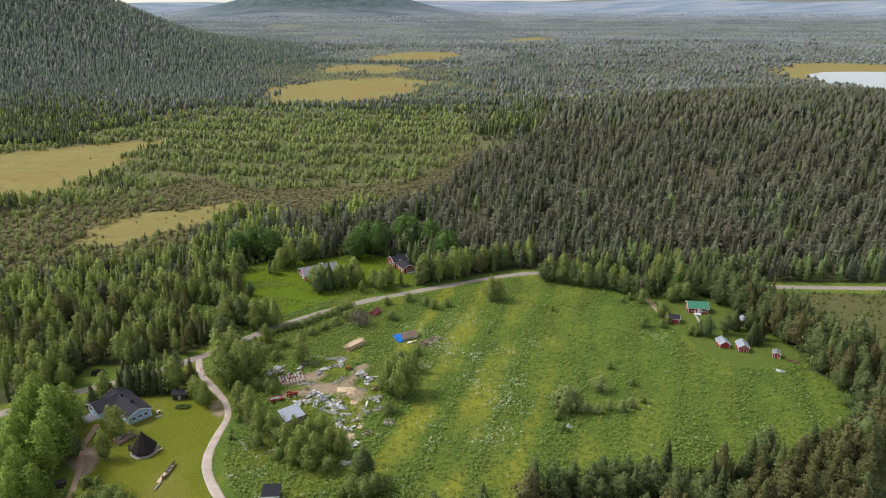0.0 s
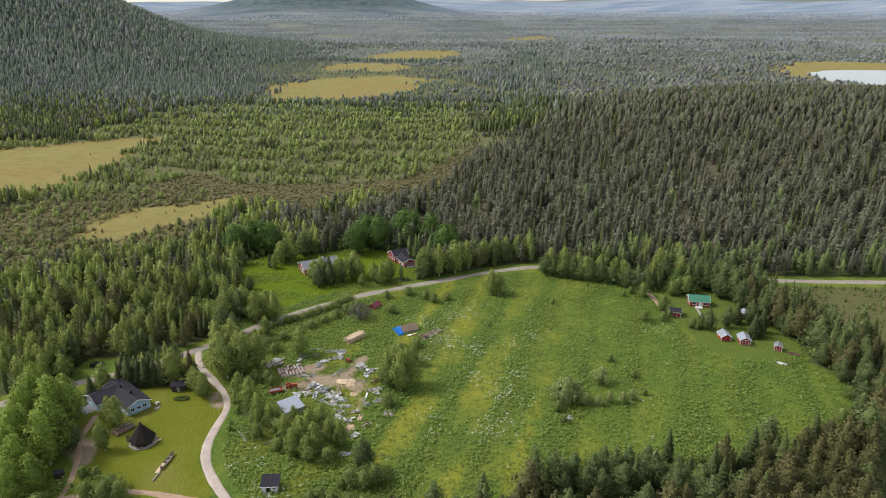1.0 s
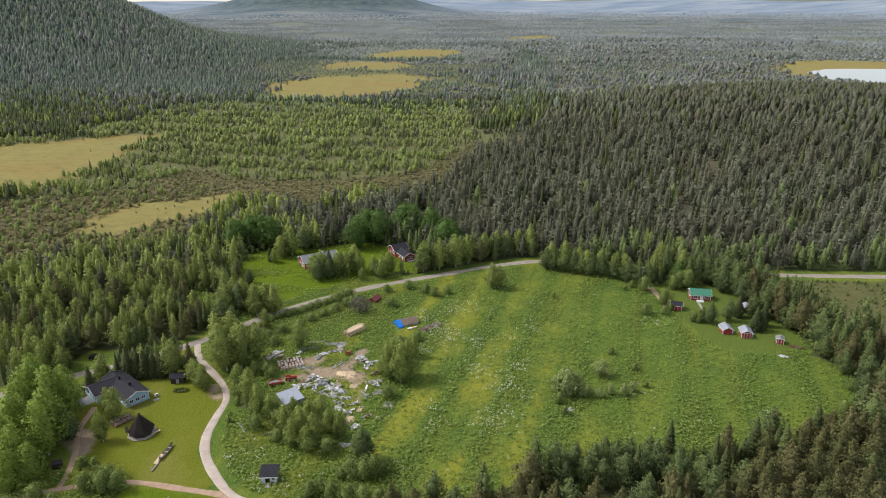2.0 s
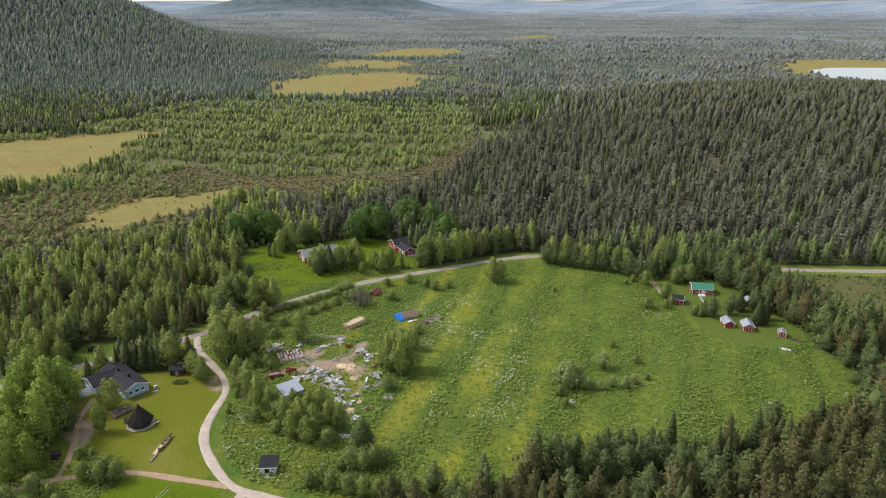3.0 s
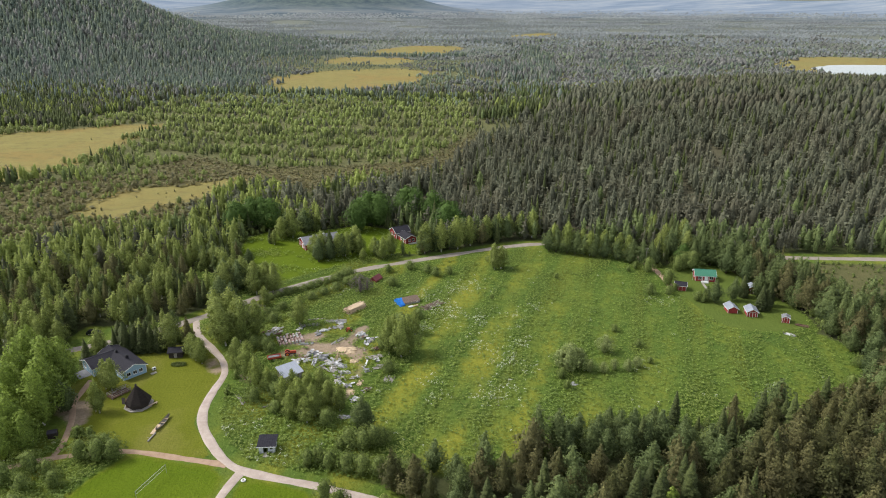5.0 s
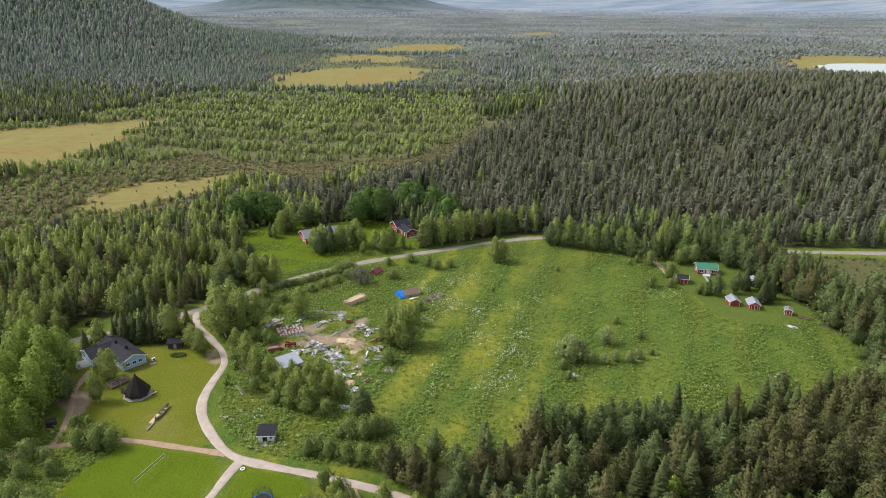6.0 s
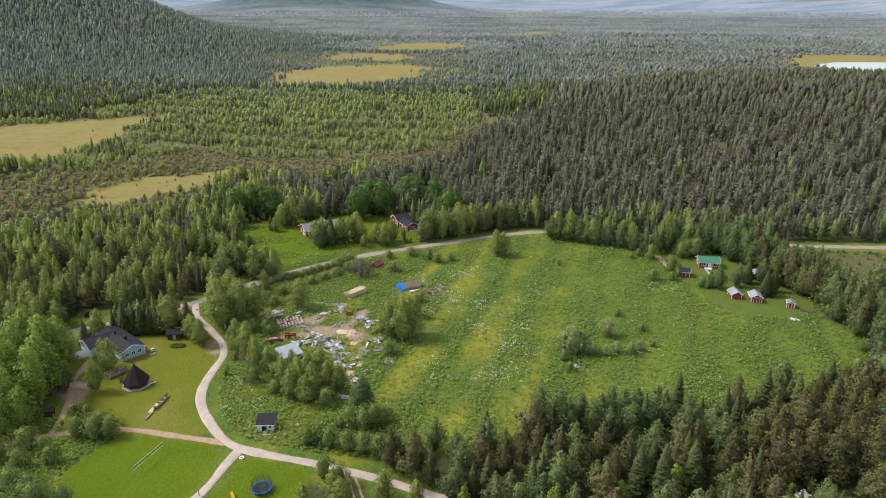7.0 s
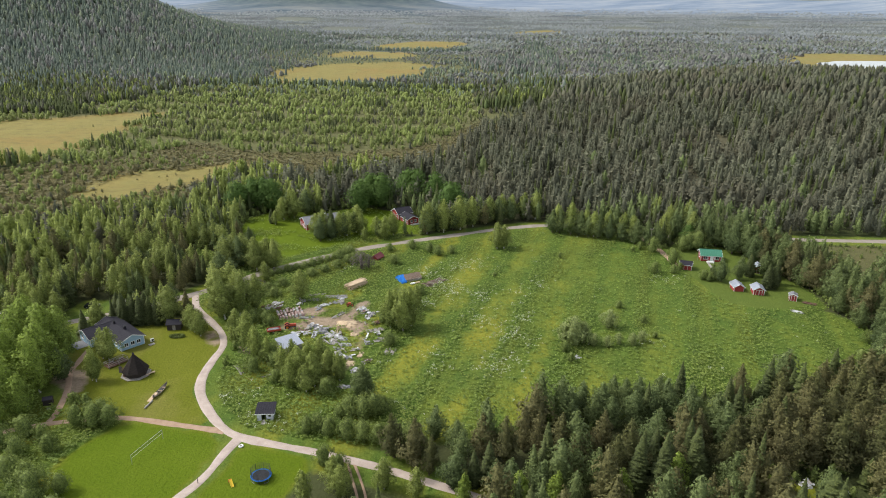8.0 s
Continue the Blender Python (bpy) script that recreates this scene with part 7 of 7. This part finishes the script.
trees("garden_shrub", "rounded green shrub by the cottage garden", "shrub", "garden shrubs", SHRUB,
      [(80.1, 251, 6.4), (75.7, 253.9, 3.4), (74.4, 228.9, 4.6), (72.3, 251.3, 2.6), (83.5, 237.8, 6.8), (81.3, 229, 3.6), (89.9, 223.3, 4), (93, 222.9, 3.6), (97.9, 253.8, 8.4), (94.8, 254.3, 7.4),
       (92.2, 252.1, 6.4), (121.5, 176.4, 4.2), (112.2, 164.5, 4.6), (91.5, 221.8, 3.2), (84.4, 232, 3.2)], 312, 1.0)
trees("alder", "leafy grey-green tree sheltering the red cottage", "tree", "cottage trees", ALDER,
      [(95.6, 221.6, 9.4), (93.4, 223.4, 6), (102.6, 223.4, 9.4), (110.1, 249.4, 12), (100.5, 259, 12.5), (103.7, 258.4, 13), (107, 257.8, 13), (110.1, 256.8, 12), (113.1, 255.9, 13),
       (116.1, 254.6, 12), (118.7, 252.7, 12.5), (121.3, 245.7, 13), (128.6, 196, 13), (114.5, 247, 12), (116, 240, 11), (123, 238, 13), (99, 264, 13), (106, 263, 13), (112, 262, 12.5), (93, 266, 12)], 313, 1.3)
trees("maple", "bright green round-crowned tree behind the cottage", "tree", "cottage trees", MAPLE, [(95.6, 259.5, 9)], 334, 1.2)
trees("spruce", "dense dark spruce beside the red garage shed", "tree", "cottage trees", SPRUCE, [(108.9, 215.2, 9.5), (111.2, 215.6, 8.5), (113.4, 219, 10)], 335, 1.5)
trees("spruce", "dark spruce at the wood's edge behind the red sheds", "tree", "wood-edge spruces", SPRUCE,
      [(124.1, 221.5, 13), (129.6, 184.5, 13.4), (119, 233, 12), (107.6, 226.6, 9)], 332, 1.5)
trees("alder", "dull green leafy tree at the wood's edge", "tree", "wood-edge alders", ALDER,
      [(117.5, 227.5, 12.4), (114, 240.5, 12.4), (126.7, 207, 14), (121.6, 217, 11), (126, 178.5, 12), (125.5, 201.5, 11), (112.6, 226.4, 10), (123, 196, 8), (124, 186, 9), (121.5, 172, 9), (118, 165, 9)], 339, 1.4)
trees("pine", "olive pine at the wood's edge behind the red sheds", "tree", "wood-edge pines", PINE,
      [(120.1, 222.4, 13.6), (124.4, 214, 14.6), (119.7, 245.5, 13), (127.7, 173, 13.4), (127.5, 190, 14), (123, 228, 14), (124, 166, 13), (119, 158, 13), (126, 160, 14), (116.5, 235, 12)], 333, 1.25)
trees("birch", "leafy tree among the red houses behind the road", "tree", "mid-lawn trees", BIRCH,
      [(-51.4, 265.5, 12.4), (-54.5, 266.5, 10.4), (-45, 267.5, 11), (-42.2, 268, 11.4), (-38.8, 272.8, 12.4), (-36.5, 270, 9.5), (-26.3, 264.9, 10.4), (-22.9, 269.3, 10.6), (-29.4, 267.7, 9), (-69.2, 291.6, 13.4), (-64.6, 300.4, 12.6), (-73.3, 289.2, 11),
       (-75.7, 233.6, 13), (-69.1, 228.2, 13.6), (-66.7, 232, 12), (-81.1, 230.7, 12), (-80.2, 238.2, 11.4), (-63.2, 229.4, 12), (-34, 262, 6), (-75.4, 282.3, 6.4)], 314, 1.35)
trees("spruce", "dark spruce among the garden trees", "tree", "mid-lawn trees", SPRUCE, [(-48.1, 266.4, 12.6), (-77.5, 284.3, 7)], 315, 1.5)
trees("maple", "large round-crowned broadleaf tree behind the farm", "tree", "farm maples", MAPLE,
      [(-36.9, 310, 17), (-31.5, 309, 17), (-40.5, 301.2, 15.5), (-20.9, 320, 17), (-15.1, 317, 17), (-5.2, 312, 17), (-0.1, 297, 16), (3.4, 297.1, 15.4), (-91.4, 304, 16), (-86.3, 304.2, 16), (-81.9, 303.2, 15.6), (-96.4, 299.6, 15)], 316, 1.35)
trees("birch", "roadside birch with a white stem", "tree", "roadside birches", BIRCH,
      [(-9, 271.7, 14), (-2, 273.3, 15), (5.1, 277, 15.6), (10.6, 281, 14), (16.7, 286, 13), (22.6, 289.5, 13), (28.4, 291.5, 12), (33.9, 292.4, 12.6), (38.9, 292.5, 13.2), (46, 274.7, 12.6),
       (51.6, 272.3, 14), (60.3, 268.6, 11.6), (65.8, 267.3, 12.4), (71, 264.6, 12.4), (74.8, 262.6, 11.6), (57.3, 271.5, 11.4), (93.9, 277.3, 12), (97.8, 263.5, 13.4), (91.4, 287.7, 12.4),
       (103.3, 280.5, 13), (88, 263.5, 11.6)], 317, 1.2)
trees("alder", "dull green leafy tree in the roadside belt", "tree", "roadside belt", ALDER,
      [(43.9, 274.4, 10.5), (46.9, 273.3, 11.5), (51.3, 271.4, 10), (54.6, 270.6, 11), (61.6, 267.5, 10.5), (65.9, 265.9, 11), (70.8, 263.7, 10), (75.3, 260.1, 10.5), (79.4, 258.6, 11), (83.6, 257.2, 10),
       (16.4, 285, 11), (22.4, 287.8, 12), (27.5, 289.5, 11), (-8.8, 273.2, 12), (-4.1, 274.6, 12.5), (1.6, 276.4, 12), (8, 280.6, 11.5), (34, 291, 11), (58, 269, 9.5)], 336, 1.45)
trees("alder", "dull green leafy tree beside the farm lawn", "tree", "farm lawn trees", ALDER,
      [(-82, 233.5, 12), (-75.9, 231.8, 12.5), (-80.2, 219.1, 11), (-74.7, 218.4, 9), (-52.2, 261.4, 10.5), (-48, 263.9, 9.5), (-43.1, 267.6, 10.5), (-39.7, 271.3, 10), (-28.1, 266.7, 8), (-79.8, 258.6, 7), (-71.9, 293.1, 12), (-64.7, 297.6, 12.5)], 337, 1.4)
trees("roadside_shrub", "low leafy shrub in the roadside hedge row", "shrub", "roadside shrubs", SHRUB,
      [(-62.9, 223.8, 2.6), (-60.7, 226.2, 2.4), (-57.9, 228.4, 2.8), (-55.5, 230.3, 2.4), (-52.4, 231.8, 2.6), (-50.1, 234.2, 2.8), (-47.8, 237.1, 2.4), (-45.2, 238.5, 2.6), (-42.8, 241.2, 2.8), (-39.6, 243.9, 3.4), (-37.7, 245.3, 4.2)], 338, 1.7)
trees("roadside_shrub", "leafy shrub beside the gravel lane", "shrub", "lane shrubs", SHRUB,
      [(-31.8, 130.3, 4.8), (-26.6, 129.6, 5.2), (-22.3, 128.4, 5.4), (-18.7, 127.7, 5.4), (-15.2, 126.9, 5.6), (-11.2, 126.4, 6), (-29.5, 132.2, 4.2), (-8, 125.9, 6.4), (-81, 132.1, 6.4), (-85.2, 132.7, 6),
       (-77.8, 133.2, 5.6), (-80.9, 135.4, 5.4), (-81.6, 107.8, 7), (-84.2, 111.5, 6), (-92.4, 121.6, 5), (-25.9, 119.2, 5.4), (-22.2, 116.6, 5.4), (-88.7, 113.4, 6.4), (-86.3, 122.8, 4.6), (-76.5, 110, 5), (-79, 104, 6), (-74, 103, 5), (-84, 103, 6.4), (-94, 128, 6), (-98, 124, 6), (-90, 127, 4.4)], 318, 1.0)
trees("birch", "young birch near the lane junction", "tree", "lane birches", BIRCH, [(-22.6, 111.8, 8.4), (-12.4, 111.8, 7.6), (-27.4, 107.2, 8), (-20.4, 109, 8), (-6, 109, 7.5)], 319, 1.2)
trees("birch", "bright green young birch at the edge of the near grove", "tree", "grove birches", YOUNG_BIRCH, [(14.2, 107.5, 8.6), (20.6, 107, 9), (3.2, 107.8, 7.4), (34.5, 108.6, 8.2), (46, 112.5, 9.6), (62, 107.8, 8.8)], 342, 1.15)
trees("pine", "brownish-green pine in the near grove", "tree", "grove pines", PINE,
      [(-11.2, 121.9, 12), (-6.6, 119, 12.4), (-3.6, 116.3, 9.4), (8.6, 122.2, 11.8), (12.7, 120.3, 12.2), (16.8, 124.3, 11.6), (19.6, 122.4, 12), (23.7, 120.5, 12.8), (27.3, 116.8, 11.4), (33.2, 122.6, 12),
       (34.2, 114.3, 12.2), (38, 117.9, 12.8), (66, 123.9, 15), (69.7, 121.8, 15), (78.9, 128.6, 15), (83.8, 128.6, 15), (91.3, 133.5, 15), (93.7, 131.1, 15), (69.7, 141.8, 12.4), (78.9, 139.5, 13), (81.7, 133.7, 13.6), (74, 126, 15), (86, 122, 15), (88, 117, 14.5), (81.5, 119.5, 15)], 320, 1.12)
trees("pine", "tall pine filling the corner of the near grove", "tree", "grove pines", PINE,
      [(73, 131, 14), (96, 138, 15), (85, 137, 14), (100, 134, 15), (92, 125, 14.6), (61, 121, 12), (57, 116.5, 11.5), (70, 119, 13), (77, 121, 14), (54, 124, 12)], 330, 1.12)
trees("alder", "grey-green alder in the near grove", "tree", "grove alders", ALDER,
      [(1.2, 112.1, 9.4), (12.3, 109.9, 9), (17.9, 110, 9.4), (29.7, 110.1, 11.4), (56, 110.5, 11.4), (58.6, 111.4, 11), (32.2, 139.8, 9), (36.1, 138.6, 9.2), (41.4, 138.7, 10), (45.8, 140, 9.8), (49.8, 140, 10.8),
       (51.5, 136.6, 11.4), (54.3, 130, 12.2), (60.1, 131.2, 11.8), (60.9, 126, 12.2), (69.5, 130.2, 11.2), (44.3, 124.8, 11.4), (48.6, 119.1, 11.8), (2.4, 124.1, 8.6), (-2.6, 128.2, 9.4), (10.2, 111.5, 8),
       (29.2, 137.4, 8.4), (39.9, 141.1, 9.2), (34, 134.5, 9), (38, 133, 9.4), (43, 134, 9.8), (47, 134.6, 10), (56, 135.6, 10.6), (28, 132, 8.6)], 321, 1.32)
trees("spruce", "pointed dark spruce in the near grove", "tree", "grove spruces", SPRUCE,
      [(76.3, 142.4, 13.6), (57.6, 147.1, 10), (66.3, 138.6, 11), (37.4, 111.9, 14), (42.2, 111.1, 14.4), (49.4, 117.9, 14), (66.1, 133.4, 11.4), (42.2, 117.2, 12), (5.7, 113.1, 9.2), (50.2, 114.9, 13.6), (44.7, 114.7, 12.8)], 322, 1.15)


# ------------------------------------------------------------ meadow plants
def umbel(seed):
    r = rng(seed)
    V, F = [], []
    for i in range(7):
        x0, y0, z0 = r.randn() * 0.25, r.randn() * 0.25, 0.85 + 0.3 * r.rand()
        q = 0.055 + 0.055 * r.rand()
        V += [(x0 - q, y0, z0), (x0, y0 - q, z0 + 0.04), (x0 + q, y0, z0), (x0, y0 + q, z0 + 0.05)]
        F += [(4 * i, 4 * i + 1, 4 * i + 2), (4 * i, 4 * i + 2, 4 * i + 3)]
    return np.array(V), np.array(F)


def on_lanes(x, y):
    o = np.zeros(x.shape, bool)
    for line, w in ((MAIN_ROAD, 3.6), (DRIVE, 2.5), (FORK, 1.9), (LEFT_PATH, 1.7), (EAST_DRIVE, 1.7)):
        o |= off_line(line, x, y) < w
    for line, w in DIRT_TRACKS:
        o |= off_line(line, x, y) < w * 0.28
    for p in GRASS_POLYS:
        if p is not LAWN_MID:
            o |= inside(p, x, y) > -0.4
    return o


x, y = scatter(-115, 130, 85, 308, 0.82, 131)
field = ((inside(MEADOW, x, y) > 0) | (inside(ROUGH_WEST, x, y) > 0) | (inside(ROUGH_MID, x, y) > 0) | (inside(ROUGH_EAST, x, y) > 0) | (inside(LAWN_MID, x, y) > 0)) & ~on_lanes(x, y)
lane = swaths(x, y)
yard = inside(JUNK, x, y)
chance = np.where(yard > 1, 0.45, np.clip(0.60 + 0.28 * lane, 0.34, 0.97))
chance = np.where((x < -18) & (yard < 1), 0.93, chance)
chance = np.where(inside(LAWN_MID, x, y) > 0, np.clip(0.25 + 0.5 * waves(x, y, 20, 64), 0.04, 0.9), chance)
keep = field & (rng(132).rand(len(x)) < chance)
xs, ys = x[keep], y[keep]
forest("tall_weeds", "tall green weeds growing in strips over the meadow", [tuft(s) for s in (1, 2, 3, 4, 5)], xs, ys,
       0.40 + 0.45 * rng(133).rand(len(xs)) + 0.2 * ((lane[keep] > 0.6) | (xs < -18)), M_WEED, 134, wide=1.3)
spots = [(11.4, 158.4, 7), (17.7, 177.1, 6), (19, 163.9, 5), (-2.5, 219, 9), (1.4, 209.3, 8), (9.8, 235.4, 8), (-47.8, 136.1, 6), (-30.4, 135.2, 6), (-5.9, 200.1, 6), (20.5, 200.6, 5), (76.4, 220.5, 7),
         (22.1, 211, 7), (17.8, 181, 7), (4.1, 233, 9), (9.4, 205, 8), (1.9, 213, 9), (22.7, 189, 6), (-2.9, 159, 5), (-4.7, 168, 5), (-49, 144.6, 5), (-28, 156, 4), (24.7, 175, 6), (59, 175, 5), (-16.9, 204, 5), (-42, 233, 8), (10.5, 189, 7), (12.2, 164, 6),
         (-8, 228, 9), (-40, 133, 7), (-55, 143, 5), (24, 190, 6), (-62, 190, 6), (30, 216, 7)]
bloom = np.zeros(len(x))
for sx, sy, sr in spots:
    bloom += (1.4 if sx in (11.4, 17.7, 1.4) else 1.0) * np.exp(-((x - sx) ** 2 + (y - sy) ** 2) / (0.55 * sr) ** 2)
keep = field & (yard < 0) & (rng(135).rand(len(x)) < np.clip(bloom * np.where(x < -18, 0.28, 0.46) + 0.005, 0, 0.7) * (0.35 + 0.65 * np.clip(0.5 + waves(x, y, 4.3, 62) + 0.6 * waves(x, y, 11, 63), 0, 1)))
xs, ys = x[keep], y[keep]
forest("white_flowers", "white umbel flowers in drifts among the weeds", [umbel(s) for s in (1, 2, 3, 4)], xs, ys, 0.7 + 0.4 * rng(136).rand(len(xs)), M_FLOWER, 137, wide=1.2)
